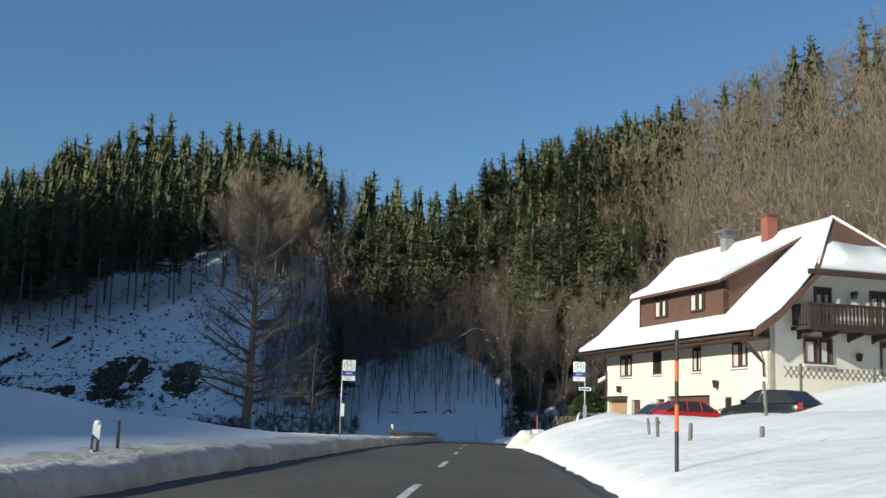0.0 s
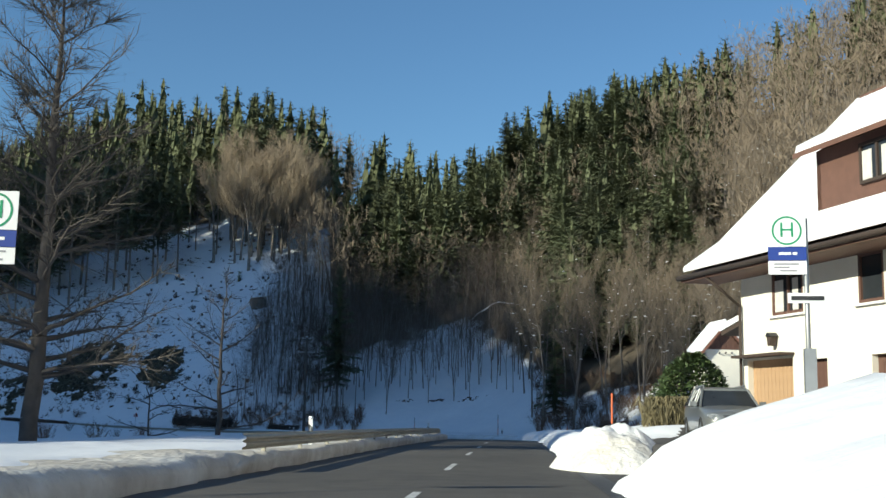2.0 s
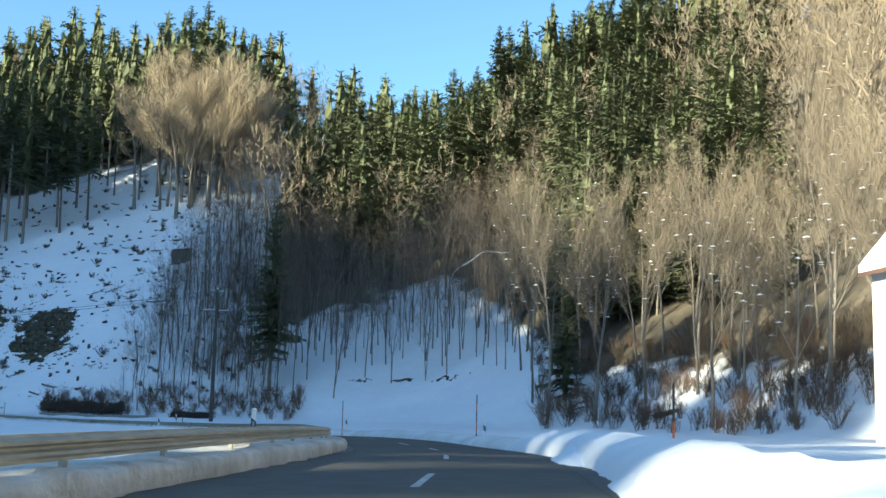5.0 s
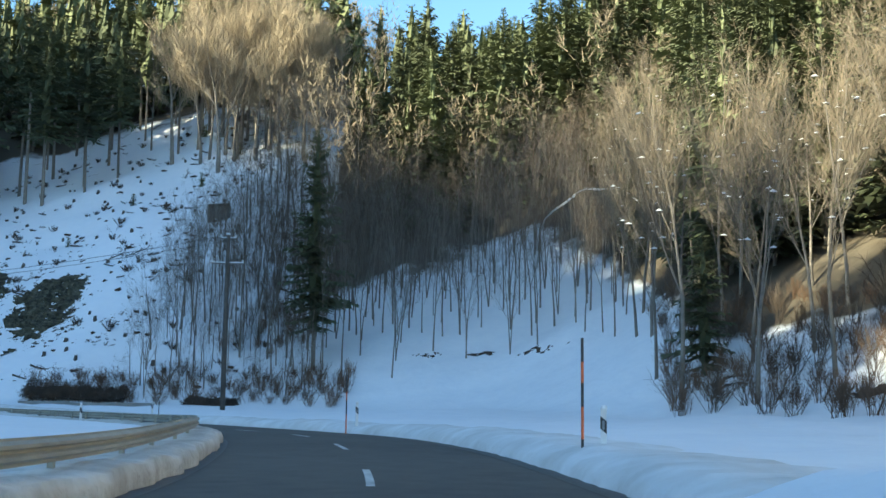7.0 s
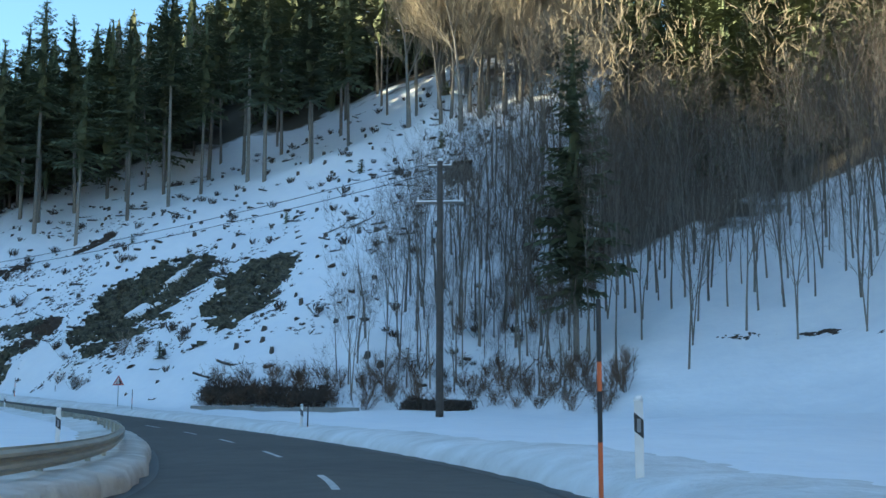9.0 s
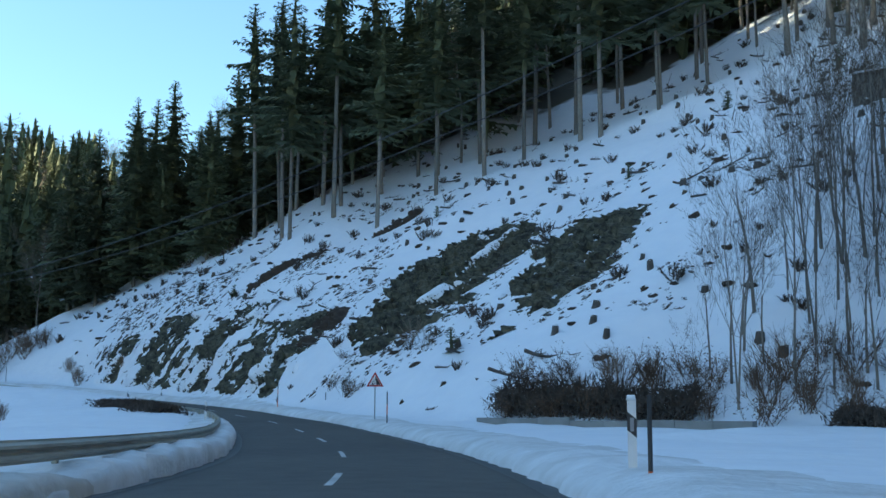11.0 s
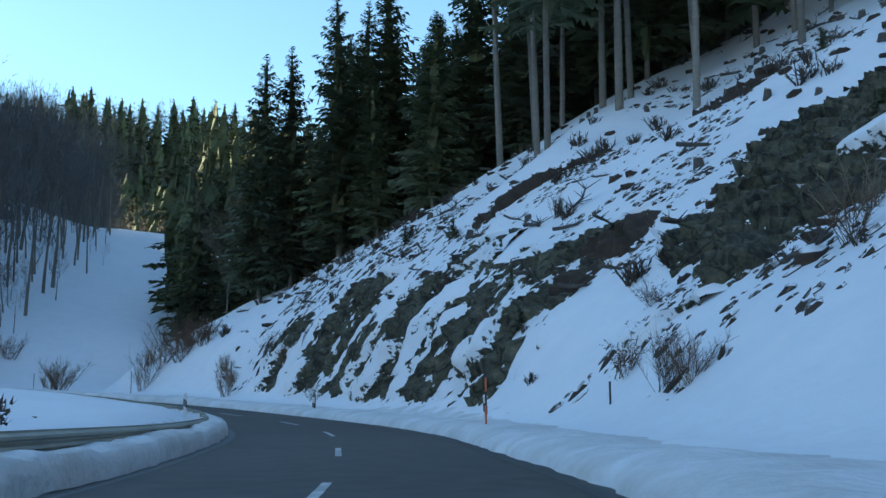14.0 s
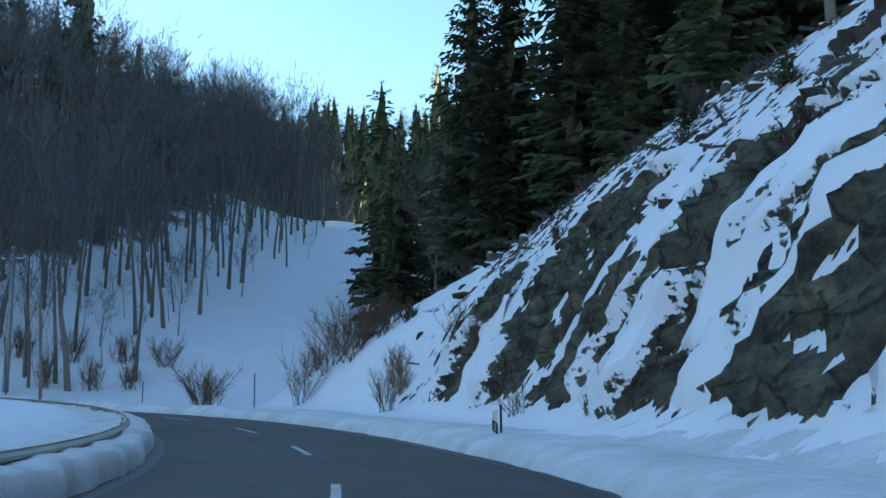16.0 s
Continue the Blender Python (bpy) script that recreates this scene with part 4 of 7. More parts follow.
S = lambda y: float(np.interp(y, LINE[:, 1], ALONG))  # metres along the road at a place on its first, straight stretch
HIGH = [(2.95, 0), (3.0, 0.16), (3.12, 0.30), (3.4, 0.38), (4.2, 0.40), (4.8, 0.38), (5.4, 0.35), (6.1, 0.32), (6.8, 0.28)]
RAIL_BANK = [(2.8, 0), (2.83, 0.16), (2.92, 0.30), (3.2, 0.35), (3.7, 0.34), (4.2, 0.32), (4.8, 0.26), (5.6, 0.2)]
LOW = [(2.95, 0), (3.08, 0.12), (3.3, 0.26), (3.7, 0.38), (4.3, 0.42), (5.0, 0.4), (5.8, 0.36), (6.6, 0.3)]
RIGHT_HIGH = [(3.0, 0), (3.15, 0.2), (3.5, 0.38), (4.0, 0.52), (4.7, 0.66), (5.6, 0.82), (6.6, 0.98), (7.6, 1.1)]
RIGHT_MID = [(2.95, 0), (3.1, 0.25), (3.4, 0.5), (3.9, 0.7), (4.5, 0.72), (5.2, 0.55), (6.0, 0.4), (7.0, 0.3)]
bank(1, S(-20), S(74), HIGH, 1, "snow_bank", "high ploughed snow bank, grey-stained along the road", BANK_SNOW, 0.18, 16.0, ([0], [0.85]))
bank(1, S(57), 334.0, RAIL_BANK, 2, "snow_bank", "ploughed dirty snow piled under the guard rail", BANK_SNOW, 0.16, 3.0, ([S(57), S(85), S(125), S(150)], [1.0, 0.9, 0.45, 0.35]))
bank(1, 330.0, ALONG[-1] - 8, [(o, h * 1.3) for o, h in RAIL_BANK], 6, "snow_bank", "white ploughed snow burying the guard rail's foot", EDGE_SNOW, 0.2, 4.0, ([330, 360], [0.35, 0.42]))
bank(-1, S(-20), S(56.5), RIGHT_HIGH, 3, "snow_bank", "broad sunlit snow bank along the road edge", SNOW, 0.2, 3.0, None, ([S(36), S(46), S(55)], [1.0, 1.55, 1.8]))
bank(-1, S(72), S(140), RIGHT_MID, 4, "snow_bank", "ploughed snow bank along the road edge", SNOW, 0.2, 3.0, ([S(72), S(110), S(140)], [0.0, 0.2, 0.5]))
bank(-1, S(137), ALONG[-1] - 6, LOW, 5, "snow_bank", "low ploughed snow edge beside the meadow", EDGE_SNOW, 0.16, 3.0, ([0], [0.5]))


def strip(s0, s1, side, width, up):
    """A painted mark that follows the road."""
    m = Mesh()
    for s in np.linspace(s0, s1, max(2, int((s1 - s0) / 0.8))):
        i = np.interp(s, ALONG, np.arange(len(LINE)))
        x, y, z = (np.interp(i, np.arange(len(LINE)), LINE[:, q]) for q in range(3))
        lx, ly = (np.interp(i, np.arange(len(LINE)), LEFT[:, q]) for q in range(2))
        for o in (side - width / 2, side + width / 2):
            m.v.append((x + lx * o, y + ly * o, z + up - 0.019 * abs(o)))
    n = len(m.v) // 2
    m.f = [(2 * k, 2 * k + 2, 2 * k + 3, 2 * k + 1)[::-1] for k in range(n - 1)]
    return m


road = bpy.data.objects["road"]
S_DASH = float(ALONG[np.hypot(LINE[:, 0] + 10.2, LINE[:, 1] - 178.5).argmin()])
for k in range(-17, 16):
    s = S_DASH + 11.75 * k
    if 20 < s < ALONG[-1] - 12:
        part("centre_dash", strip(s - 2.0, s + 2.0, 0.0, 0.13, 0.036), PAINT, road)
edge = Mesh()
for s0, s1, o in ((10, S(120), -3.02), (S(120), ALONG[-1] - 10, -3.36), (10, S(66), 3.85), (S(125), ALONG[-1] - 10, 3.15)):
    e = strip(s0, s1, o, 0.45, 0.045)
    edge.add(e.v, e.f)
tagged(part("wet_edge", edge, material("wet_grit", (0.022, 0.021, 0.02), 0.5, second=(0.05, 0.047, 0.043), scale=2.5, bump=0.02, bump_scale=9)), "dark wet grit along the road edge", "grit", kind="stuff")


def guard_rail(s0, s1, side):
    """A steel beam of two ribs on posts, in four-metre lengths."""
    shape = [(0.0, 0.43), (0.0, 0.47), (0.08, 0.51), (0.08, 0.55), (0.01, 0.58), (0.01, 0.61), (0.08, 0.64), (0.08, 0.68), (0.0, 0.72), (0.0, 0.75)]
    rail = thing("guard_rail", pose(0, 0, 0), "weathered steel guard rail with snow piled against it", "guard rail")
    post = Mesh()
    post.box(-0.05, 0.05, 0.06, 0.14, -0.6, 0.72)
    post_me = None
    for s in np.arange(s0, s1, 4.0):
        m = Mesh()
        for k in range(5):
            i = np.interp(s + k, ALONG, np.arange(len(LINE)))
            c = [np.interp(i, np.arange(len(LINE)), LINE[:, q]) for q in range(3)]
            l = [np.interp(i, np.arange(len(LINE)), LEFT[:, q]) for q in range(2)]
            for o, h in shape:
                m.v.append((c[0] + l[0] * (side - o), c[1] + l[1] * (side - o), c[2] + h - 0.17 * float(smooth(-58, -85, c[0]))))
            for o, h in shape[::-1]:
                m.v.append((c[0] + l[0] * (side - o + 0.012), c[1] + l[1] * (side - o + 0.012), c[2] + h - 0.17 * float(smooth(-58, -85, c[0]))))
        n = 2 * len(shape)
        for k in range(4):
            for j in range(n):
                m.f.append((k * n + j, k * n + (j + 1) % n, (k + 1) * n + (j + 1) % n, (k + 1) * n + j))
        part("beam", m, RAIL_STEEL, rail)
        p = at_road(s + 2, side)
        if post_me is None:
            post_me = post.data("post")
        part("post", post_me, RAIL_STEEL, rail, at=p @ pose(0, 0, -0.17 * float(smooth(-58, -85, p.translation.x)), 0, 0, 90))
    return rail


guard_rail(S(59), ALONG[-1] - 14, 3.85)


# ---- posts and signs ----
def snow_pole(x, y, top, bands, base=None, lean=0.0, turn=0.0):
    """A round marker pole in orange and black bands; bands are heights from its top down."""
    z = land(x, y) if base is None else base
    ob = thing("snow_pole", pose(x, y, z, lean, 0, turn), "thin snow pole banded orange and black, standing in snow", "marker pole", "snow poles")
    h, k = top - z, 0
    zs = [h - b for b in bands] + [-0.5]
    hi = h
    for lo in zs:
        if lo < hi:
            m = Mesh()
            m.tube((0, 0, lo), (0, 0, hi), 0.029, 0.029, 10)
            part("band", m, (DARKPOLE, ORANGE)[k % 2], ob, smooth=False)
        hi, k = lo, k + 1
    return ob


DARKPOLE = material("black_pole_paint", (0.03, 0.03, 0.032), 0.6, second=(0.05, 0.05, 0.05), scale=6)


def delineator(x, y, top, facing, lean=0.0, cap=True):
    """A white roadside post with its slanting black band and reflector."""
    ob = thing("delineator_post", pose(x, y, top - 1.0, lean, 0, facing), "white plastic roadside post with slanted black band and reflector", "delineator", "delineator posts")
    def body(z0, z1, slant, grow=0.0):
        m = Mesh()
        w, d = 0.06 + grow, 0.05 + grow
        outline = [(-w, -d), (w, -d), (w * 0.75, d), (0, d * 1.5), (-w * 0.75, d)]
        n = len(outline)
        m.v = [(px, py, z0 - slant * (px / 0.06) * 0.05) for px, py in outline] + [(px, py, z1 - slant * (px / 0.06) * 0.05) for px, py in outline]
        m.f = [tuple(range(n - 1, -1, -1)), tuple(range(n, 2 * n))] + [(i, (i + 1) % n, (i + 1) % n + n, i + n) for i in range(n)]
        return m
    part("post_body", body(-0.3, 1.0, 0.0), WHITE, ob)
    band = part("black_band", body(0.55, 0.80, 1.0, 0.004), BLACK, ob, "black slanted band")
    r = Mesh()
    r.box(-0.025, 0.025, -0.062, -0.05, 0.585, 0.765)
    part("reflector", r, CLEAR_LAMP, band)
    if cap:
        m = Mesh()
        m.tube((0, 0, 1.0), (0, 0, 1.07), 0.07, 0.05, 8)
        part("snow_cap", m, ROOF_SNOW, ob, smooth=True)
    return ob


snow_pole(3.3, 15.8, 2.56, [0.43, 0.71, 1.03, 1.4], 0.95, 0, 0)
snow_pole(-5.4, 19.5, 1.06, [1.15], 0.5, 2)
delineator(-5.45, 18.3, 1.0, 5, -12)
snow_pole(6.2, 71.2, 2.1, [0.0, 0.9])
snow_pole(9.0, 118.0, 1.75, [0.9, 1.6])
snow_pole(5.0, 149.0, 1.66, [0.45, 0.85, 1.3, 1.9])
delineator(5.45, 150.2, 0.32, -10)
snow_pole(-4.3, 174.8, 1.25, [0.75, 1.1, 1.7])
delineator(-4.2, 176.8, 0.02, 15)
snow_pole(-23.2, 205.0, -0.45, [0.9])
delineator(-24.2, 206.4, -0.5, 35)
snow_pole(-52.9, 234.9, 0.2, [0.6, 1.1, 1.6])
snow_pole(-75.2, 254.0, 0.6, [1.4])
snow_pole(-79.3, 253.1, 1.35, [0.5, 0.9, 1.3])
delineator(-79.7, 253.4, 0.3, 55)
delineator(-105.4, 262.9, 1.05, 62)
snow_pole(-105.9, 263.3, 1.25, [0.9])
snow_pole(-137.0, 265.7, 4.0, [1.6])
snow_pole(-150.0, 262.5, 4.3, [0.9])
# on the inner side, behind the rail
for s, lean in ((S(70), 6), (S(118), -4)):
    m = at_road(s, 4.6)
    delineator(m.translation.x, m.translation.y, m.translation.z + 1.08, 0, lean)
for x, y, top, f in ((-20.5, 185.5, -0.35, 30), (-61.0, 230.5, -0.3, 50), (-94.0, 250.5, 0.75, 65)):
    delineator(x, y, top, f, 4)


def wood_post(x, y, top, lean=0.0, h=0.6):
    """A post whose head stands at the height top, h above the snow."""
    ob = thing("fence_post", pose(x, y, top - h, lean, lean * 0.6, RND.uniform(0, 90)), "weathered grey wooden fence post standing in deep snow", "fence post", "fence posts")
    m = Mesh()
    m.tube((0, 0, -0.9), (0, 0, h - 0.03), 0.05, 0.046, 8)
    m.tube((0, 0, h - 0.03), (0, 0, h), 0.046, 0.034, 8)
    part("shaft", m, WOOD_GREY, ob)
    c = Mesh()
    c.box(0.04, 0.09, -0.02, 0.02, h * 0.72, h * 0.80)
    part("insulator", c, BLACK, ob)
    return ob


for x, y, top, lean in ((6.28, 33.9, 1.60, -5), (5.85, 30.4, 1.58, -2), (5.35, 24.3, 1.38, 2), (6.0, 21.2, 1.33, 1), (6.9, 17.0, 1.24, -1), (8.6, 30.0, 2.60, -4)):
    wood_post(x, y, top, lean)


def text(name, body, size, m, mat, parent, label=""):
    """Lettering as a mesh."""
    cu = bpy.data.curves.new(name, "FONT")
    cu.body, cu.size, cu.extrude, cu.align_x, cu.align_y = body, size, 0.002, "CENTER", "CENTER"
    tmp = bpy.data.objects.new(name, cu)
    me = bpy.data.meshes.new_from_object(tmp)
    bpy.data.objects.remove(tmp)
    me.materials.clear()
    return part(name, me, mat, parent, label, at=m)


def bus_stop(x, y, base, top, width, facing, pole_side, street_plate=False):
    """A stop sign on a post: the green H in its ring, a blue name plate, a timetable plate."""
    ob = thing("bus_stop_sign", pose(x, y, base, 0, 0, facing), "bus stop sign with green H on grey steel post", "bus stop sign", "bus stop signs")
    h = top - base
    m = Mesh()
    m.tube((0, 0, -0.6), (0, 0, h - 0.05), 0.038, 0.038, 12)
    part("post", m, GALV, ob, smooth=True)
    cx = -pole_side * width / 2
    k = width
    plate = Mesh()
    plate.box(cx - k / 2, cx + k / 2, -0.055, -0.04, h - 0.86 * k, h)
    p = part("stop_plate", plate, WHITE, ob, "white plate with green ring and letter")
    ring = Mesh()
    n = 36
    for i in range(n):
        a = 2 * math.pi * i / n
        for r in (0.345 * k, 0.395 * k):
            ring.v.append((cx + r * math.cos(a), -0.0585, h - 0.43 * k + r * math.sin(a)))
    ring.f = [(2 * i, 2 * i + 1, (2 * i + 3) % (2 * n), (2 * i + 2) % (2 * n)) for i in range(n)]
    part("green_ring", ring, GREEN_PAINT, p)
    text("letter", "H", 0.58 * k, pose(cx, -0.0585, h - 0.43 * k, 90, 0, 0), GREEN_PAINT, p)
    blue = Mesh()
    blue.box(cx - k / 2, cx + k / 2, -0.056, -0.04, h - 1.24 * k, h - 0.875 * k)
    b = part("name_plate", blue, BLUE_PAINT, ob, "blue name plate")
    bars = Mesh()
    bars.box(cx - 0.22 * k, cx + 0.10 * k, -0.060, -0.057, h - 1.09 * k, h - 1.02 * k)
    bars.box(cx + 0.14 * k, cx + 0.26 * k, -0.060, -0.057, h - 1.09 * k, h - 1.02 * k)
    part("lettering_bar", bars, WHITE, b)
    low = Mesh()
    low.box(cx - k / 2, cx + k / 2, -0.055, -0.04, h - 1.62 * k, h - 1.255 * k)
    lo = part("timetable_plate", low, WHITE, ob)
    for i, (u0, u1) in enumerate(((-0.35, 0.3), (-0.35, 0.05), (-0.2, 0.25))):
        bar = Mesh()
        bar.box(cx + u0 * k, cx + u1 * k, -0.059, -0.056, h - (1.36 + 0.09 * i) * k, h - (1.32 + 0.09 * i) * k)
        part("lettering_bar", bar, GREY_TEXT, lo)
    if street_plate:
        st = Mesh()
        st.box(-0.29, 0.29, -0.052, -0.04, h - 2.12 * k - 0.15, h - 2.12 * k)
        s = part("street_plate", st, WHITE, ob)
        bar = Mesh()
        bar.box(-0.24, 0.24, -0.056, -0.053, h - 2.12 * k - 0.11, h - 2.12 * k - 0.045)
        part("lettering_bar", bar, BLACK, s)
        bx = Mesh()
        bx.box(-0.085, 0.085, -0.15, -0.04, 0.2, 0.85)
        part("timetable_case", bx, GALV, ob, "grey metal case")
    else:
        bx = Mesh()
        bx.box(-0.02, 0.14, -0.06, -0.04, 0.75, 1.3)
        part("timetable_case", bx, WHITE, ob)
    return ob


bus_stop(-4.27, 50.5, 0.75, 3.97, 0.56, 6, -1)
bus_stop(6.92, 53.9, 1.55, 4.42, 0.56, -6, 1, True)


def rockfall_sign(x, y, apex, facing):
    """A red-bordered warning triangle on a steel post."""
    base = land(x, y)
    ob = thing("warning_sign", pose(x, y, base, 0, 0, facing), "red-bordered triangular rockfall warning sign on a steel post", "traffic sign")
    h = apex - base
    m = Mesh()
    m.tube((0, 0, -0.6), (0, 0, h - 0.25), 0.032, 0.032, 12)
    part("post", m, GALV, ob, smooth=True)
    def tri(size, y0, y1, cz):
        t = Mesh()
        hgt = size * 0.866
        t.prism([(-size / 2, cz - hgt / 3), (size / 2, cz - hgt / 3), (0, cz + hgt * 2 / 3)], y0, y1)
        return t
    cz = h - 0.9 * 0.866 * 2 / 3
    rim = part("sign_plate", tri(0.90, -0.05, -0.036, cz), RED_PAINT, ob, "red triangular plate")
    part("white_field", tri(0.62, -0.054, -0.0505, cz), WHITE, rim)
    sl = Mesh()
    sl.prism([(0.02, cz + 0.30), (0.29, cz - 0.165), (0.06, cz - 0.165), (0.05, cz - 0.02), (0.0, cz + 0.12)], -0.058, -0.0545)
    part("cliff_mark", sl, BLACK, rim)
    ro = Mesh()
    for px, pz, r in ((-0.12, -0.10, 0.055), (-0.06, 0.02, 0.035), (-0.14, -0.01, 0.025), (-0.01, -0.08, 0.03), (-0.05, 0.10, 0.025)):
        n = 9
        ro.prism([(px + r * math.cos(6.283 * i / n), cz + pz + r * math.sin(6.283 * i / n)) for i in range(n)], -0.058, -0.0545)
    ro.box(-0.22, 0.02, -0.058, -0.0545, cz - 0.165, cz - 0.15)
    part("stones_mark", ro, BLACK, rim)
    return ob


rockfall_sign(-56.4, 238.0, 1.32, 40)


# ---- the house ----
HX = pose(11.15, 75.5, 0) @ Matrix(((0.292, 0.956, 0, 0), (-0.956, 0.292, 0, 0), (0, 0, 1, 0), (0, 0, 0, 1)))  # x along the road wall towards the start, y into the house
HL, HW, HB = 19.0, 12.0, 1.2


def roof_z(y):
    """Height of the roof's top side over the house's depth, flaring at the eaves."""
    v = min(y, HW - y)
    return 7.4 + 0.98 * v if v > 0 else 7.4 + 0.7 * v


def window(parent, m, w, h, bars=1, frame=None, curtain=False, sill=True):
    """A framed window: m puts its lower middle on the wall's face, x across and -y outwards."""
    frame = frame or WOOD_BROWN
    f = Mesh()
    t = 0.09
    f.box(-w / 2, -w / 2 + t, -0.04, 0.08, 0, h)
    f.box(w / 2 - t, w / 2, -0.04, 0.08, 0, h)
    f.box(-w / 2 + t, w / 2 - t, -0.04, 0.08, 0, t)
    f.box(-w / 2 + t, w / 2 - t, -0.04, 0.08, h - t, h)
    for k in range(bars):
        x = -w / 2 + w * (k + 1) / (bars + 1)
        f.box(x - 0.045, x + 0.045, -0.03, 0.07, t, h - t)
    win = part("window", f, frame, parent, "brown-framed window", at=m)
    g = Mesh()
    g.box(-w / 2 + t, w / 2 - t, 0.03, 0.045, t, h - t)
    part("pane", g, GLASS, win)
    if curtain:
        for x0, x1 in ((-w / 2 + t, -w / 2 + t + 0.28 * w), (w * 0.12, w * 0.30)):
            c = Mesh()
            for k in range(9):
                a, y = x0 + (x1 - x0) * k / 8, 0.008 + 0.010 * (k % 2)
                c.v += [(a, y, t + 0.02), (a, y, h * 0.8), (a, y + 0.008, h * 0.8), (a, y + 0.008, t + 0.02)]
            for k in range(8):
                c.f += [(4 * k + j, 4 * k + 4 + j, 4 * k + 4 + (j + 1) % 4, 4 * k + (j + 1) % 4) for j in range(4)]
            part("curtain", c, CURTAIN, win)
    if sill:
        s = Mesh()
        s.box(-w / 2 - 0.1, w / 2 + 0.1, -0.16, 0.0, -0.09, -0.02)
        part("sill", s, WHITE, win)
    return win


def house():
    ob = thing("house", HX, "cream farmhouse with snow-covered hipped roof, brown dormer and balcony", "house")
    # walls: the road side with its openings, the gables, the back
    w = Mesh()
    holes = [(0.35, 3.0, HB, 3.35), (3.6, 4.8, HB, 3.25), (6.9, 7.9, HB, 3.25), (8.3, 13.1, HB, 3.4), (14.7, 15.35, 2.65, 3.25),
             (1.9, 3.65, 4.73, 6.13), (6.4, 7.55, 4.73, 6.15), (11.2, 12.2, 4.73, 6.2), (15.4, 16.95, 4.78, 6.3)]
    xs = sorted({0.0, HL, *[h[0] for h in holes], *[h[1] for h in holes]})
    zs = sorted({0.2, 7.3, *[h[2] for h in holes], *[h[3] for h in holes]})
    for x0, x1 in zip(xs[:-1], xs[1:]):
        for z0, z1 in zip(zs[:-1], zs[1:]):
            cx, cz = (x0 + x1) / 2, (z0 + z1) / 2
            if not any(a < cx < b and c < cz < d for a, b, c, d in holes):
                w.box(x0, x1, 0, 0.3, z0, z1)
    bm = bmesh.new()
    bm.from_mesh(w.data("wall"))
    bmesh.ops.remove_doubles(bm, verts=bm.verts, dist=0.001)
    me = bpy.data.meshes.new("wall")
    bm.to_mesh(me)
    bm.free()
    part("wall", me, WALL, ob, "cream rendered wall")
    g = Mesh()
    outline = [(0, 0.2), (HW, 0.2), (HW, 7.2), (HW - 2.6, 9.75), (2.6, 9.75), (0, 7.2)]
    g.prism([(y, z) for y, z in outline], -0.3, 0, Matrix.Translation((HL, 0, 0)) @ Matrix(((0, 1, 0, 0), (1, 0, 0, 0), (0, 0, 1, 0), (0, 0, 0, 1))))
    part("gable_wall", g, WALL, ob)
    g = Mesh()
    g.prism([(0.3, 0.2), (HW, 0.2), (HW, 7.2), (HW / 2, 12.9), (0.3, 7.4)], 0, 0.3, Matrix(((0, 1, 0, 0), (1, 0, 0, 0), (0, 0, 1, 0), (0, 0, 0, 1))))
    g.box(0.3, HL - 0.3, HW - 0.3, HW, 0.2, 7.2)
    part("back_wall", g, WALL, ob)
    # garage doors, recessed
    for x0, x1, z1, mat, lab in ((0.35, 3.0, 3.35, WOOD_PALE, "pale wooden garage door"), (3.6, 4.8, 3.25, WOOD_BROWN, "brown door"), (6.9, 7.9, 3.25, WOOD_BROWN, "brown door"), (8.3, 13.1, 3.4, WOOD_BROWN, "brown garage door")):
        leaf = Mesh()
        leaf.box(x0, x1, 0.25, 0.28, HB, z1)
        d = part("door", leaf, mat, ob, lab)
        n = max(2, int((x1 - x0) / 0.22))
        w = (x1 - x0) / n
        plank = Mesh()
        plank.box(0.006, w - 0.006, 0.2, 0.25, HB, z1)
        plank = plank.data("plank")
        for k in range(n):
            part("plank", plank, mat, d, at=pose(x0 + w * k, 0, 0))
    hood = Mesh()
    hood.prism([(0.2, 3.42), (3.1, 3.42), (3.1, 3.5), (0.2, 3.5)], -0.55, 0.0)
    part("door_hood", hood, WOOD_DARK, ob)
    for x, z, wd, ht, cu in ((2.775, 4.73, 1.75, 1.4, True), (6.975, 4.73, 1.15, 1.42, False), (11.7, 4.73, 1.0, 1.47, True), (16.175, 4.78, 1.55, 1.52, True)):
        window(ob, pose(x, 0.05, z), wd, ht, 1 if wd > 1.2 else 0, None, cu)
    window(ob, pose(15.02, 0.05, 2.65), 0.65, 0.6, 0)
    # roof: two slopes with flared eaves, a half hip at the near end; tiles, snow, gutters, verges
    ends = (-1.6, HL + 0.95)
    ridge_end = 16.2

    def slope(y0, side, thick, inset, low):
        m = Mesh()
        ys = [-1.45 + inset, -0.7, 0.0, 1.2, 2.6, 4.4, 6.0]
        for lift in (0, thick):
            for v in ys:
                z = roof_z(v) + lift - (low if lift == 0 else 0)
                far = ends[0] + inset
                near = ends[1] - inset
                if v > 2.3:
                    near = near - (v - 2.3) / 3.7 * (near - ridge_end)
                y = v if side > 0 else HW - v
                for k in range(9):
                    m.v.append((far + (near - far) * k / 8, y, z))
        n = len(ys) * 9
        for lift in (0, 1):
            for i in range(len(ys) - 1):
                for k in range(8):
                    a = lift * n + i * 9 + k
                    q = (a, a + 1, a + 10, a + 9)
                    m.f.append(q if (lift == 1) == (side > 0) else q[::-1])
        rim = [k for k in range(9)] + [i * 9 + 8 for i in range(1, len(ys))] + [len(ys) * 9 - 1 - k for k in range(1, 9)] + [i * 9 for i in range(len(ys) - 2, 0, -1)]
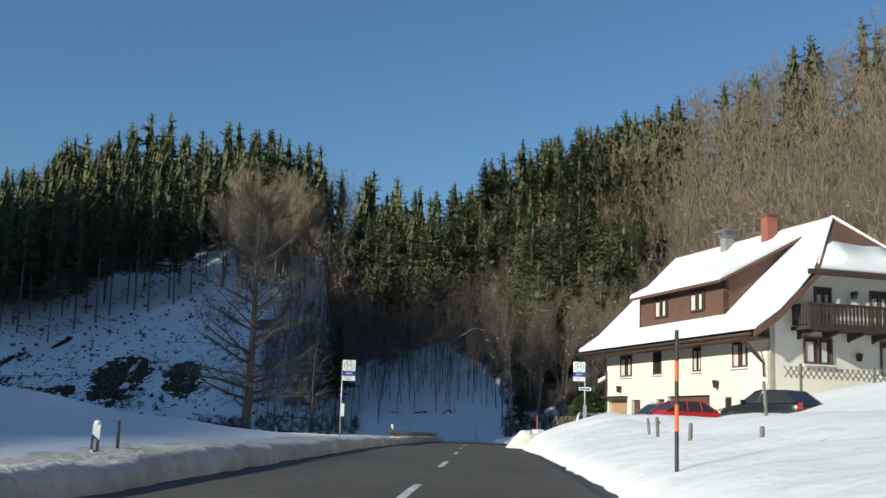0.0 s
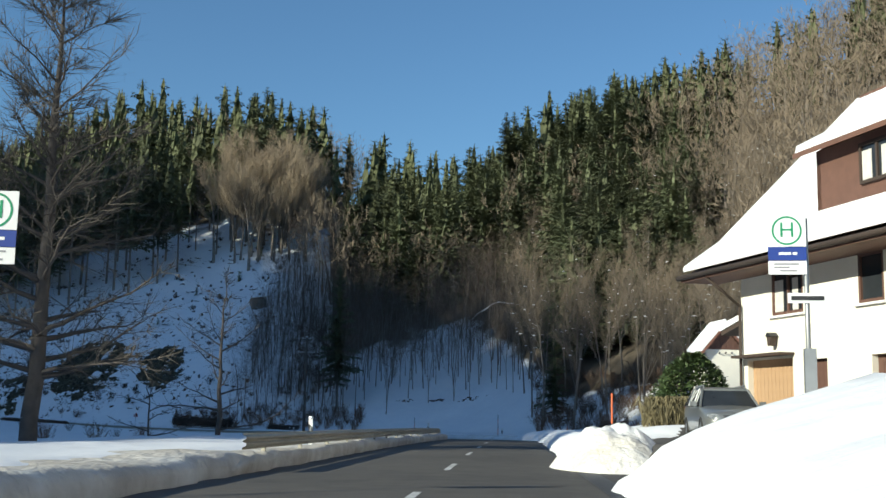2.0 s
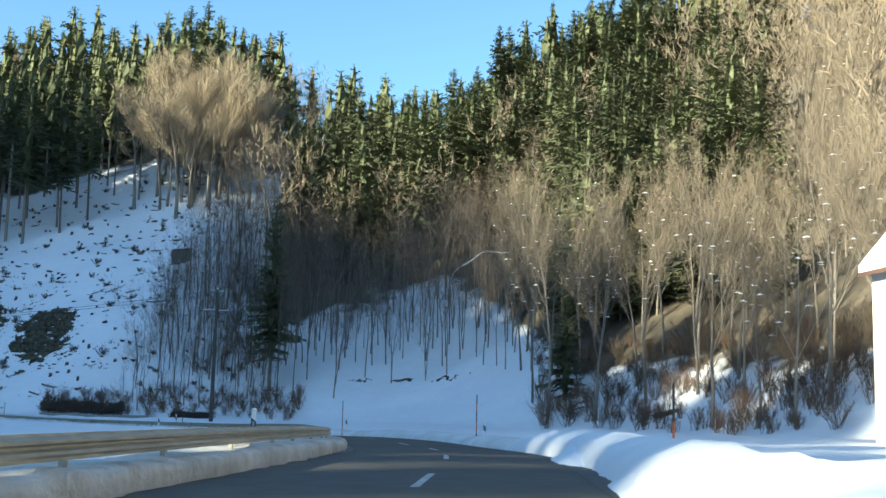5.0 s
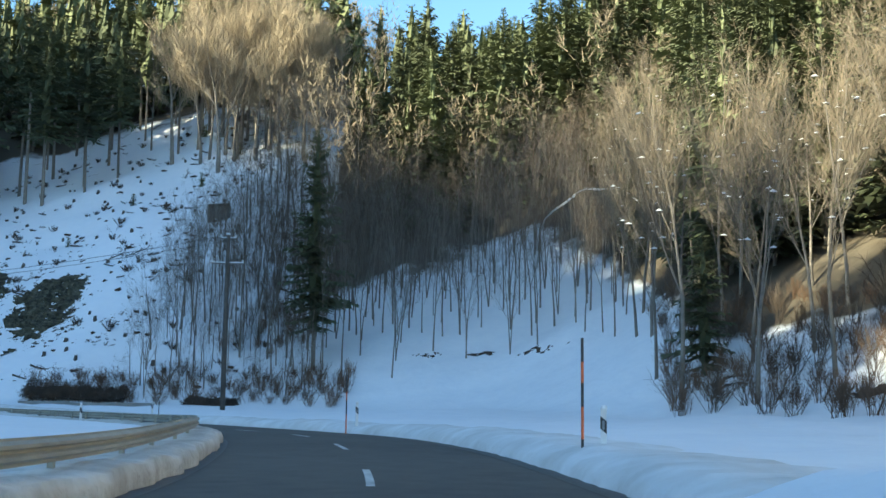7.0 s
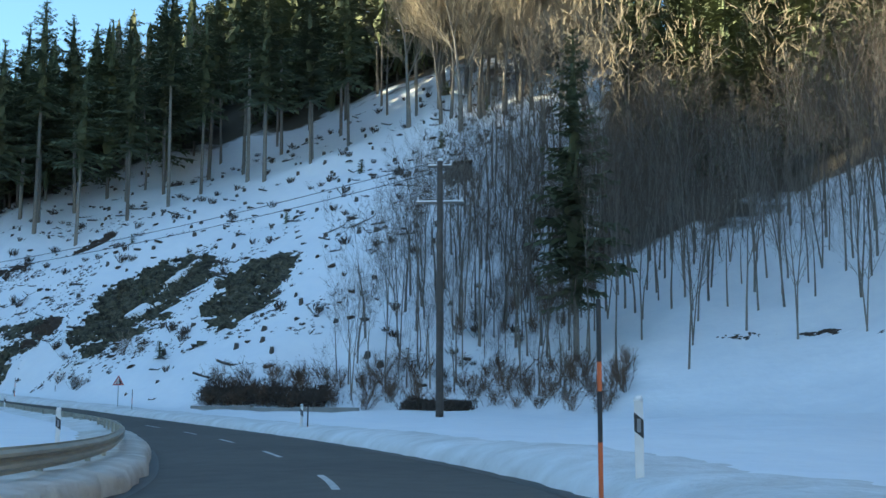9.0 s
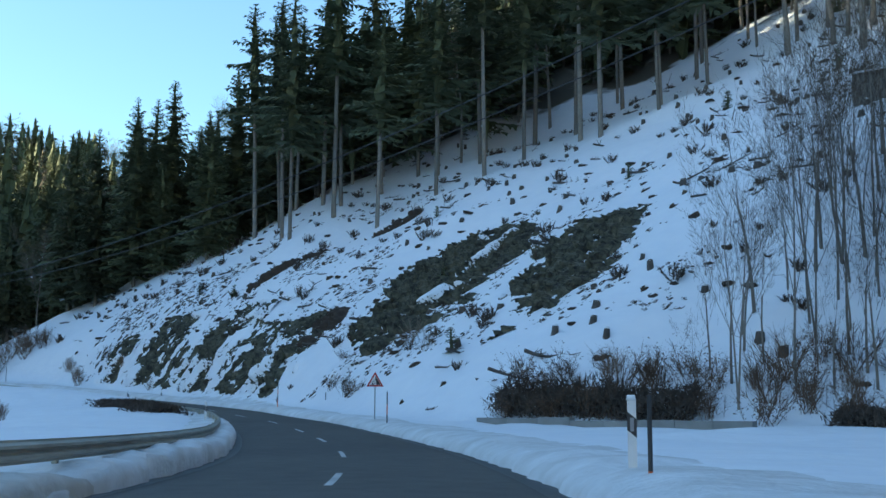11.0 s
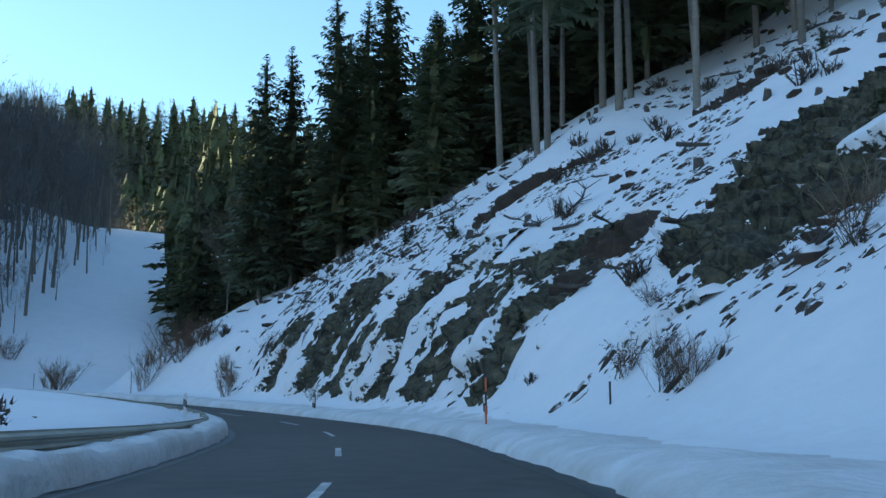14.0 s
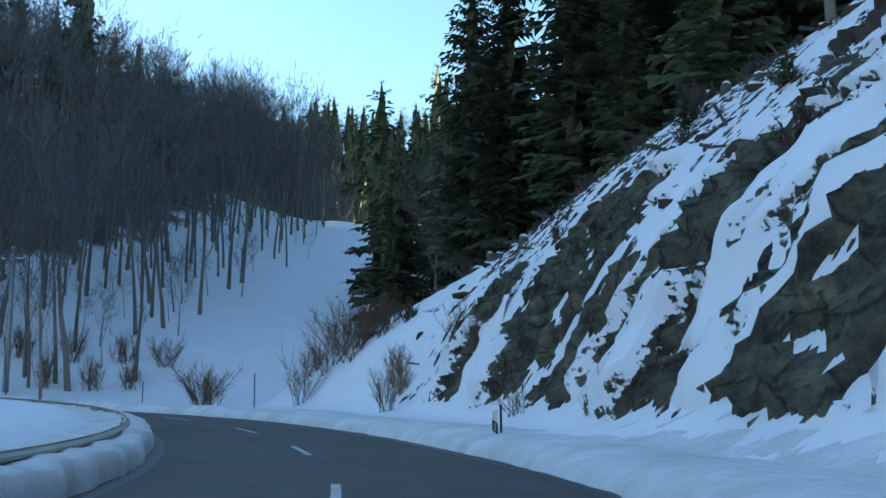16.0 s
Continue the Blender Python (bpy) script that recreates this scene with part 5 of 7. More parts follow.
        for a, b in zip(rim, rim[1:] + rim[:1]):
            m.f.append((a, b, b + n, a + n) if side > 0 else (b, a, a + n, b + n))
        return m

    for side in (1, -1):
        part("roof_slope", slope(0, side, 0.0, 0.0, 0.2), TILE, ob, "brown tiled roof slope")
        sn = part("roof_snow", slope(0, side, 0.24, 0.06, -0.02), ROOF_SNOW, ob, "thick white snow on the roof", smooth=False)
        bev = sn.modifiers.new("soft", "BEVEL")
        bev.width, bev.segments, bev.limit_method = 0.1, 2, "ANGLE"
    hip = Mesh()
    zt = roof_z(6.0)
    a, b, c = (HL + 0.95, 2.0, 9.72), (HL + 0.95, HW - 2.0, 9.72), (ridge_end, 6.0, zt)
    hip.add([a, b, c, (a[0], a[1], a[2] - 0.22), (b[0], b[1], b[2] - 0.22), (c[0], c[1], c[2] - 0.3)], [(0, 1, 2), (5, 4, 3), (0, 3, 4, 1), (1, 4, 5, 2), (2, 5, 3, 0)])
    part("hip_roof", hip, TILE, ob, "brown tiled half hip")
    hs = Mesh()
    n = 14
    low, up = [], []
    for k in range(n + 1):
        u = k / n
        y = 2.45 + (HW - 4.9) * u
        low.append((HL + 0.9, y, 9.78))
        f = 0.50 + 0.06 * math.sin(9 * u) - 1.1 * (u - 0.5) ** 2
        t = 1 - abs(2 * u - 1)
        f = min(f, t * 0.95)
        up.append((HL + 0.9 - f * (HL + 0.95 - ridge_end), y, 9.78 + f * (zt - 9.72)))
    hs.v = low + up + [(x + 0.1, y, z + 0.16) for x, y, z in low] + [(x + 0.06, y, z + 0.12) for x, y, z in up]
    q = n + 1
    for k in range(n):
        hs.f += [(2 * q + k, 2 * q + k + 1, 3 * q + k + 1, 3 * q + k), (k, k + 1, 2 * q + k + 1, 2 * q + k), (3 * q + k, 3 * q + k + 1, q + k + 1, q + k)]
    part("hip_snow", hs, ROOF_SNOW, ob, "snow patch on the half hip", smooth=True)
    # eaves: soffit, fascia, gutter and downpipe
    e = Mesh()
    e.box(ends[0], HL + 0.02, -1.42, 0.0, 6.12, 6.2)
    part("soffit", e, WOOD_BROWN, ob)
    gu = Mesh()
    gu.tube((ends[0] - 0.05, -1.5, 6.26), (HL + 0.7, -1.5, 6.26), 0.085, 0.085, 10)
    part("gutter", gu, WOOD_DARK, ob, "dark metal gutter", smooth=True)
    dp = Mesh()
    dp.tube((0.1, -1.45, 6.2), (0.1, -0.12, 5.2), 0.05, 0.05, 8)
    dp.tube((0.1, -0.12, 5.2), (0.1, -0.12, 1.2), 0.05, 0.05, 8)
    part("downpipe", dp, WOOD_DARK, ob, smooth=True)
    dp = Mesh()
    dp.tube((HL - 0.3, -1.45, 6.25), (HL - 0.4, -0.15, 4.9), 0.05, 0.05, 8)
    dp.tube((HL - 0.75, -1.45, 6.25), (HL - 0.4, -0.15, 4.9), 0.05, 0.05, 8)
    dp.tube((HL - 0.4, -0.15, 4.9), (HL - 0.4, -0.12, 4.2), 0.05, 0.05, 8)
    part("downpipe", dp, WOOD_DARK, ob, smooth=True)
    # verge boards on the near gable
    vg = Mesh()
    pts = [(-1.5, roof_z(-1.45) - 0.05), (-0.7, roof_z(-0.7) - 0.05), (0.0, roof_z(0) - 0.05), (2.35, roof_z(2.35) - 0.05)]
    for (y0, z0), (y1, z1) in zip(pts[:-1], pts[1:]):
        for mir in (0, 1):
            ya, yb = (y0, y1) if not mir else (HW - y0, HW - y1)
            vg.add([(HL + 0.9, ya, z0 - 0.28), (HL + 0.9, yb, z1 - 0.28), (HL + 0.9, yb, z1 + 0.05), (HL + 0.9, ya, z0 + 0.05),
                    (HL + 1.0, ya, z0 - 0.28), (HL + 1.0, yb, z1 - 0.28), (HL + 1.0, yb, z1 + 0.05), (HL + 1.0, ya, z0 + 0.05)],
                   [(0, 1, 2, 3), (7, 6, 5, 4), (0, 4, 5, 1), (1, 5, 6, 2), (2, 6, 7, 3), (3, 7, 4, 0)])
    part("verge_board", vg, TILE, ob)
    he = Mesh()
    he.box(HL + 0.85, HL + 1.02, 1.7, HW - 1.7, 9.45, 9.72)
    part("hip_gutter", he, WOOD_DARK, ob)
    # the shed dormer
    d = Mesh()
    y0 = 0.12
    d.box(4.4, 14.6, y0, y0 + 0.2, 7.5, 9.62)
    for x in (4.4, 14.4):
        d.prism([(y0, 7.5), (y0, 9.62), (5.3, 12.45)], 0, 0.2, Matrix.Translation((x, 0, 0)) @ Matrix(((0, 1, 0, 0), (1, 0, 0, 0), (0, 0, 1, 0), (0, 0, 0, 1))))
    dm = part("dormer", d, WOOD_BROWN, ob, "brown boarded shed dormer")
    for x, z in ((7.4, 8.15), (11.7, 8.15)):
        window(dm, pose(x, y0 - 0.07, z), 1.55, 1.2, 1, WOOD_DARK, True, False)
    r = Mesh()
    r.prism([(-0.45, 9.42), (5.6, 12.62), (5.6, 12.78), (-0.45, 9.58)], 4.0, 15.0, Matrix(((0, 1, 0, 0), (1, 0, 0, 0), (0, 0, 1, 0), (0, 0, 0, 1))))
    part("dormer_roof", r, TILE, dm)
    r = Mesh()
    r.prism([(-0.40, 9.60), (5.5, 12.74), (5.5, 12.96), (-0.34, 9.84)], 4.05, 14.9, Matrix(((0, 1, 0, 0), (1, 0, 0, 0), (0, 0, 1, 0), (0, 0, 0, 1))))
    part("dormer_snow", r, ROOF_SNOW, dm)
    # chimneys
    for x, y, hgt, mat, lab, ww in ((11.0, 5.3, 14.2, BRICK, "red brick chimney", 0.34), (6.0, 5.5, 13.7, CONCRETE, "grey chimney with a sheet-metal cover", 0.32)):
        c = Mesh()
        c.box(x - ww, x + ww, y - ww, y + ww, 11.0, hgt)
        ch = part("chimney", c, mat, ob, lab)
        c = Mesh()
        c.box(x - ww - 0.07, x + ww + 0.07, y - ww - 0.07, y + ww + 0.07, hgt, hgt + 0.14)
        part("chimney_cap", c, TILE if mat is BRICK else GALV, ch)
        if mat is CONCRETE:
            c = Mesh()
            c.box(x - 0.65, x + 0.65, y - 0.65, y + 0.65, hgt + 0.4, hgt + 0.45)
            for sx in (-1, 1):
                for sy in (-1, 1):
                    c.box(x + sx * 0.38 - 0.03, x + sx * 0.38 + 0.03, y + sy * 0.38 - 0.03, y + sy * 0.38 + 0.03, hgt + 0.1, hgt + 0.4)
            part("chimney_cover", c, GALV, ch)
    # ridge tiles where the snow has slid off
    rt = Mesh()
    for k in range(44):
        x = -1.2 + k * 0.39
        rt.tube((x, 6.0, zt + 0.10), (x + 0.42, 6.0, zt + 0.12), 0.15, 0.13, 8)
    part("ridge_tile_row", rt, TILE, ob, "brown ridge tiles")
    # the near gable: windows, balcony, lamp
    face = Matrix.Translation((HL, 0, 0)) @ pose(0, 0, 0, 0, 0, 90)
    for y, z, wd, ht, n in ((2.8, 4.95, 1.7, 1.4, 1), (7.1, 4.5, 1.0, 1.85, 0), (3.15, 6.95, 1.0, 2.0, 0), (6.6, 6.95, 1.15, 2.0, 1), (10.3, 4.95, 1.2, 1.4, 1)):
        window(ob, face @ pose(y, -0.07, z), wd, ht, n, None, True, z < 6)
    bal = Mesh()
    bal.box(HL, HL + 1.6, 1.25, 11.2, 6.6, 6.78)
    bc = part("balcony", bal, WOOD_DARK, ob, "dark brown wooden balcony")
    rb = Mesh()
    rb.box(HL + 1.52, HL + 1.66, 1.25, 11.2, 7.8, 7.92)
    rb.box(HL + 1.55, HL + 1.63, 1.25, 11.2, 6.78, 6.9)
    for y in (1.25, 11.1):
        rb.box(HL, HL + 1.6, y, y + 0.1, 7.8, 7.92)
    part("handrail", rb, WOOD_DARK, bc)
    bme = Mesh()
    bme.prism([(-0.09, 6.85), (0.09, 6.85), (0.09, 7.05), (0.045, 7.2), (0.09, 7.4), (0.09, 7.8), (-0.09, 7.8), (-0.09, 7.4), (-0.045, 7.2), (-0.09, 7.05)], -0.015, 0.015)
    bme = bme.data("baluster")
    for k in range(44):
        part("baluster", bme, WOOD_DARK, bc, at=Matrix.Translation((HL + 1.59, 1.37 + k * 0.2265, 0)) @ pose(0, 0, 0, 0, 0, 90))
    for k in range(6):
        part("baluster", bme, WOOD_DARK, bc, at=Matrix.Translation((HL + 0.15 + k * 0.25, 1.3, 0)))
    for k in range(7):
        br = Mesh()
        y = 1.6 + k * 1.5
        br.prism([(HL, 6.6), (HL + 1.35, 6.6), (HL + 1.2, 6.45), (HL + 0.2, 6.25), (HL, 6.15)], y, y + 0.16)
        part("bracket", br, WOOD_DARK, bc)

    def lamp(m):
        p = Mesh()
        p.prism([(-0.07, 0.0), (0.07, 0.0), (0.13, 0.3), (-0.13, 0.3)], -0.28, -0.06, m)
        l = part("wall_lamp", p, WOOD_DARK, ob, "dark lantern on the wall")
        t = Mesh()
        t.prism([(-0.16, 0.3), (0.16, 0.3), (0.03, 0.42), (-0.03, 0.42)], -0.32, -0.02, m)
        part("lamp_roof", t, BLACK, l)
    lamp(pose(2.1, 0, 3.75))
    lamp(pose(14.0, 0, 3.75))
    lamp(face @ pose(5.2, 0, 5.2))
    lamp(face @ pose(5.0, 0, 8.4))
    # a small roofed porch at the far corner
    po = Mesh()
    po.prism([(-1.9, 4.35), (0.0, 4.75), (0.0, 4.9), (-1.9, 4.5)], 0.3, 2.4)
    pr = part("porch_roof", po, WOOD_DARK, ob)
    po = Mesh()
    po.prism([(-1.95, 4.5), (0.0, 4.92), (0.0, 5.1), (-1.95, 4.72)], 0.25, 2.45)
    part("porch_snow", po, ROOF_SNOW, pr)
    return ob


house()


def lattice_fence():
    """Low crossed slats with a rail, running past the gable."""
    ob = thing("lattice_fence", HX, "low crossed-slat wooden garden fence, snow behind it", "fence")
    n = 0
    for k in range(40):
        y = -0.6 + k * 0.32
        for lean in (-1, 1):
            m = Mesh()
            m.prism([(y - 0.03 - 0.22 * lean, 4.05), (y + 0.03 - 0.22 * lean, 4.05), (y + 0.03 + 0.22 * lean, 4.6), (y - 0.03 + 0.22 * lean, 4.6)], 0, 0.03, Matrix.Translation((HL + 2.4 + 0.035 * (lean > 0), 0, 0)) @ Matrix(((0, 1, 0, 0), (1, 0, 0, 0), (0, 0, 1, 0), (0, 0, 0, 1))))
            part("slat", m, WOOD_GREY, ob)
    for y in (0.0, 4.2, 8.4, 12.0):
        m = Mesh()
        m.box(HL + 2.46, HL + 2.56, y, y + 0.1, 3.2, 4.75)
        part("post", m, WOOD_GREY, ob)
    return ob


lattice_fence()


# ---- cars ----
def car(m, paint, length, height, label, estate=True, plate=True, rails=False):
    """A parked car: the nose looks along -y."""
    ob = thing("car", m, label, "car", "parked cars")
    w, L = 0.9, length / 2
    # body sides as a ring of stations: y, half width, lower edge, shoulder height
    st = [(-L, 0.46, 0.36, 0.62), (-L + 0.03, 0.62, 0.27, 0.68), (-L + 0.12, 0.75, 0.22, 0.73), (-L + 0.35, 0.85, 0.19, 0.78), (-L + 0.7, 0.89, 0.19, 0.84), (-L + 1.1, w, 0.2, 0.90), (-L + 1.45, w, 0.2, 0.95), (-0.4, w, 0.2, 0.97), (0.5, w, 0.2, 0.98),
          (L - 1.0, w, 0.2, 0.99), (L - 0.5, 0.89, 0.21, 0.99), (L - 0.2, 0.84, 0.25, 0.97), (L - 0.05, 0.76, 0.3, 0.93), (L, 0.66, 0.38, 0.85)]
    b = Mesh()
    for y, hw, z0, z1 in st:
        m = z0 + (z1 - z0) * 0.55
        half = [(hw * 0.90, z0), (hw * 0.975, z0 + 0.06), (hw, m), (hw * 0.985, z1 - 0.10), (hw * 0.93, z1 - 0.02), (hw * 0.72, z1 + 0.018), (hw * 0.36, z1 + 0.035)]
        b.v += [(-x, y, z) for x, z in half] + [(0, y, z1 + 0.042)] + [(x, y, z) for x, z in half[::-1]]
    n = 15
    for i in range(len(st) - 1):
        for k in range(n):
            a, c = i * n + k, i * n + (k + 1) % n
            b.f.append((a, c, c + n, a + n))
    b.f += [tuple(range(n - 1, -1, -1)), tuple(range(len(b.v) - n, len(b.v)))]
    body = part("body", b, paint, ob, smooth=True)
    tail = L - 0.12 if estate else L - 0.75
    g = [(-L + 1.35, 0.80, 0.93), (-L + 2.05, 0.66, height - 0.06), (0.1, 0.66, height), (tail - 0.75, 0.64, height - 0.03), (tail, 0.74, 0.97)]
    cab, roof = Mesh(), Mesh()
    for y, hw, z in g:
        cab.v += [(-hw if z > 1 else -hw - 0.04, y, z), (hw if z > 1 else hw + 0.04, y, z)]
    low = [(-0.84, -L + 1.35, 0.95), (0.84, -L + 1.35, 0.95), (-0.86, tail, 0.98), (0.86, tail, 0.98)]
    cab.v += low
    cab.f = [(0, 1, 3, 2), (6, 7, 9, 8), (10, 2, 4, 6, 12), (11, 13, 7, 5, 3), (10, 0, 2), (11, 3, 1), (12, 6, 8), (13, 9, 7)]
    part("glasshouse", cab, GLASS, ob, "dark car windows")
    for i in (1, 2):
        (y0, h0, z0), (y1, h1, z1) = g[i], g[i + 1]
        roof.add([(-h0 - 0.01, y0, z0), (h0 + 0.01, y0, z0), (h1 + 0.01, y1, z1), (-h1 - 0.01, y1, z1), (-h0 - 0.01, y0, z0 + 0.05), (h0 + 0.01, y0, z0 + 0.05), (h1 + 0.01, y1, z1 + 0.05), (-h1 - 0.01, y1, z1 + 0.05)],
                 [(3, 2, 1, 0), (4, 5, 6, 7), (0, 1, 5, 4), (1, 2, 6, 5), (2, 3, 7, 6), (3, 0, 4, 7)])
    part("roof", roof, paint, ob)
    for sx in (-1, 1):
        for (ya, xa, za), (yb, xb, zb) in (((-L + 1.35, 0.84, 0.95), (-L + 2.05, 0.665, height - 0.03)), ((0.1, 0.87, 0.97), (0.15, 0.67, height)), ((tail - 0.02, 0.80, 0.98), (tail - 0.75, 0.65, height)), ((tail - 1.1, 0.865, 0.98), (tail - 1.15, 0.665, height))):
            pil = Mesh()
            pil.tube((sx * xa * 0.985, ya, za), (sx * xb * 0.98, yb, zb), 0.034, 0.034, 8)
            part("pillar", pil, paint, ob)
    if rails:
        r = Mesh()
        for sx in (-1, 1):
            r.tube((sx * 0.6, -0.2, height + 0.09), (sx * 0.6, tail - 0.9, height + 0.08), 0.025, 0.025, 6)
            for y in (-0.2, 0.7, tail - 0.9):
                r.tube((sx * 0.6, y, height), (sx * 0.6, y, height + 0.09), 0.02, 0.02, 5)
        part("roof_rail", r, ALLOY, ob)
    tyre, rim = Mesh(), Mesh()
    n = 20
    for k in range(n):
        a = 2 * math.pi * k / n
        for x, r in ((-0.11, 0.30), (-0.1, 0.325), (0.1, 0.325), (0.11, 0.30), (0.11, 0.2), (-0.11, 0.2)):
            tyre.v.append((x, r * math.cos(a), r * math.sin(a)))
    tyre.f = [(k * 6 + j, k * 6 + (j + 1) % 6, (k + 1) % n * 6 + (j + 1) % 6, (k + 1) % n * 6 + j) for k in range(n) for j in range(6)]
    for k in range(5):
        a = 2 * math.pi * k / 5
        rim.box(-0.1, 0.1, -0.035, 0.035, 0, 0.2, pose(0, 0, 0, math.degrees(a), 0, 0))
    rim.tube((-0.09, 0, 0), (0.09, 0, 0), 0.07, 0.07, 12)
    rim.tube((-0.06, 0, 0), (0.06, 0, 0), 0.20, 0.20, 20)
    tm, rm = tyre.data("tyre", True), rim.data("rim")
    for sx in (-1, 1):
        for y in (-L + 0.92, L - 0.95):
            t = part("tyre", tm, TYRE, ob, at=pose(sx * 0.80, y, 0.325))
            part("rim", rm, ALLOY, t)
        lp = Mesh()
        lp.prism([(0.44, 0.60), (0.66, 0.57), (0.80, 0.63), (0.82, 0.70), (0.70, 0.735), (0.47, 0.70)], -L + 0.045, -L + 0.40, Matrix.Diagonal((sx, 1, 1, 1)))
        hl = part("headlight", lp, CLEAR_LAMP, ob, "clear glass headlight")
        bulb = Mesh()
        for x in (0.54, 0.67):
            bulb.tube((sx * x, -L + 0.04, 0.655), (sx * x, -L + 0.05, 0.655), 0.045, 0.05, 12)
        part("reflector", bulb, ALLOY, hl)
        fog = Mesh()
        fog.box(0.50, 0.70, -L + 0.02, -L + 0.2, 0.37, 0.43, Matrix.Diagonal((sx, 1, 1, 1)))
        part("fog_lamp", fog, BLACK, ob)
        lp = Mesh()
        lp.box(0.62, 0.80, L - 0.12, L + 0.01, 0.70, 0.98, Matrix.Diagonal((sx, 1, 1, 1)))
        part("tail_light", lp, RED_LAMP, ob, "red tail light")
        mi = Mesh()
        mi.box(0.90, 1.08, -L + 1.55, -L + 1.65, 0.96, 1.1, Matrix.Diagonal((sx, 1, 1, 1)))
        part("mirror", mi, paint, ob)
    gr = Mesh()
    gr.prism([(-0.33, 0.47), (0.33, 0.47), (0.42, 0.69), (-0.42, 0.69)], -L - 0.012, -L + 0.05)
    gri = part("grille", gr, BLACK, ob, "black grille with chrome bars")
    for k in range(4):
        bar = Mesh()
        z = 0.50 + k * 0.052
        bar.box(-0.35 - 0.02 * k, 0.35 + 0.02 * k, -L - 0.022, -L - 0.008, z, z + 0.016)
        part("grille_bar", bar, ALLOY, gri)
    badge = Mesh()
    badge.tube((0, -L - 0.03, 0.605), (0, -L - 0.01, 0.605), 0.06, 0.06, 16)
    part("badge", badge, ALLOY, gri)
    bp = Mesh()
    bp.prism([(-0.46, 0.27), (0.46, 0.27), (0.40, 0.35), (-0.40, 0.35)], -L - 0.018, -L + 0.1)
    part("lower_intake", bp, BLACK, ob)
    lip = Mesh()
    lip.box(-0.58, 0.58, -L - 0.022, -L + 0.08, 0.238, 0.256)
    part("bumper_trim", lip, ALLOY, ob)
    for y0, y1, z in ((-L - 0.035, -L - 0.01, 0.40), (L + 0.005, L + 0.03, 0.55)):
        pl = Mesh()
        pl.box(-0.26, 0.26, y0, y1, z, z + 0.11)
        p = part("plate", pl, WHITE, ob)
        t = Mesh()
        yy = y0 - 0.004 if y0 < 0 else y1 + 0.001
        t.box(-0.2, 0.2, yy, yy + 0.003, z + 0.03, z + 0.08)
        part("plate_bar", t, BLACK, p)
    return ob


car(pose(9.45, 70.9, 0.80, 0, 0, -3), SILVER_PAINT, 4.75, 1.48, "silver estate car parked on the ploughed yard by the house", True, True, True)
car(HX @ pose(14.2, -2.6, land(11.9, 61.2) + 0.03, 0, 0, 180), SILVER_PAINT, 4.5, 1.5, "silver estate car with roof rails behind the snow bank", True, True, True)
car(HX @ pose(16.4, -2.7, land(12.5, 59.1) + 0.03, 0, 0, 178), RED_CAR, 4.3, 1.47, "red car parked behind the snow bank", True)
car(pose(14.4, 49.6, land(14.4, 49.6) - 0.5, 0, 0, 214), DARK_CAR, 4.5, 1.5, "black car parked at the house corner behind snow", True)

# ---- the yard ----
yard = Mesh()
n = 64
for i in range(n + 1):
    for j in range(n + 1):
        x, y = 4.4 + 9.5 * i / n, 58.5 + 17.0 * j / n
        yard.v.append((x, y, land(x, y) + 0.035))
for i in range(n):
    for j in range(n):
        x, y = 4.4 + 9.5 * i / n, 58.5 + 17.0 * j / n
        u = (x - 11.15) * 0.956 + (y - 75.5) * 0.292
        if u < 0.2 and y < 65 + (x - 4.4) * 2.2 + 0.4 * math.sin(x * 5):
            a = i * (n + 1) + j
            yard.f.append((a, a + n + 1, a + n + 2, a + 1))
tagged(part("yard", yard, ASPHALT, smooth=True), "ploughed asphalt yard before the garages", "yard", kind="structure")


def snow_pile(x, y, rx, ry, h, seed, turn=0.0, label="heaped pile of ploughed snow at the yard entrance"):
    """A heap of shovelled snow with lumps."""
    m = Mesh()
    a, n = 48, 24
    z0 = land(x, y)
    c, s = math.cos(radians(turn)), math.sin(radians(turn))
    for j in range(n + 1):
        r = j / n
        for i in range(a):
            t = 2 * math.pi * i / a
            edge = 1 + 0.16 * noise.noise(Vector((math.cos(t) * 1.5, math.sin(t) * 1.5, seed)))
            u, v = r * edge * rx * math.cos(t), r * edge * ry * math.sin(t)
            px, py = x + u * c - v * s, y + u * s + v * c
            lump = noise.fractal(Vector((px * 0.9, py * 0.9, seed + 2.0)), 0.9, 2.1, 5)
            z = h * (1 - r ** 2.2) * (1 + 0.22 * lump) + 0.12 * lump * (1 - r)
            base = land(px, py) - 0.15
            m.v.append((px, py, max(base, z0 + z - 0.12 * r) if r < 0.97 else base))
    for j in range(n):
        for i in range(a):
            p, q = j * a + i, j * a + (i + 1) % a
            m.f.append((p, p + a, q + a, q))
    return tagged(part("snow_mound", m, PILE_SNOW if seed < 14 else SNOW, smooth=True), label, "snow pile", "snow piles")


snow_pile(5.35, 64.6, 1.65, 2.9, 1.15, 11)
snow_pile(6.3, 70.5, 0.8, 3.0, 0.45, 13)
snow_pile(7.6, 108.0, 1.4, 5.0, 0.55, 14, 0, "lumps of ploughed snow on the road bank")
snow_pile(7.4, 121.0, 1.2, 6.0, 0.4, 15, 0, "lumps of ploughed snow on the road bank")


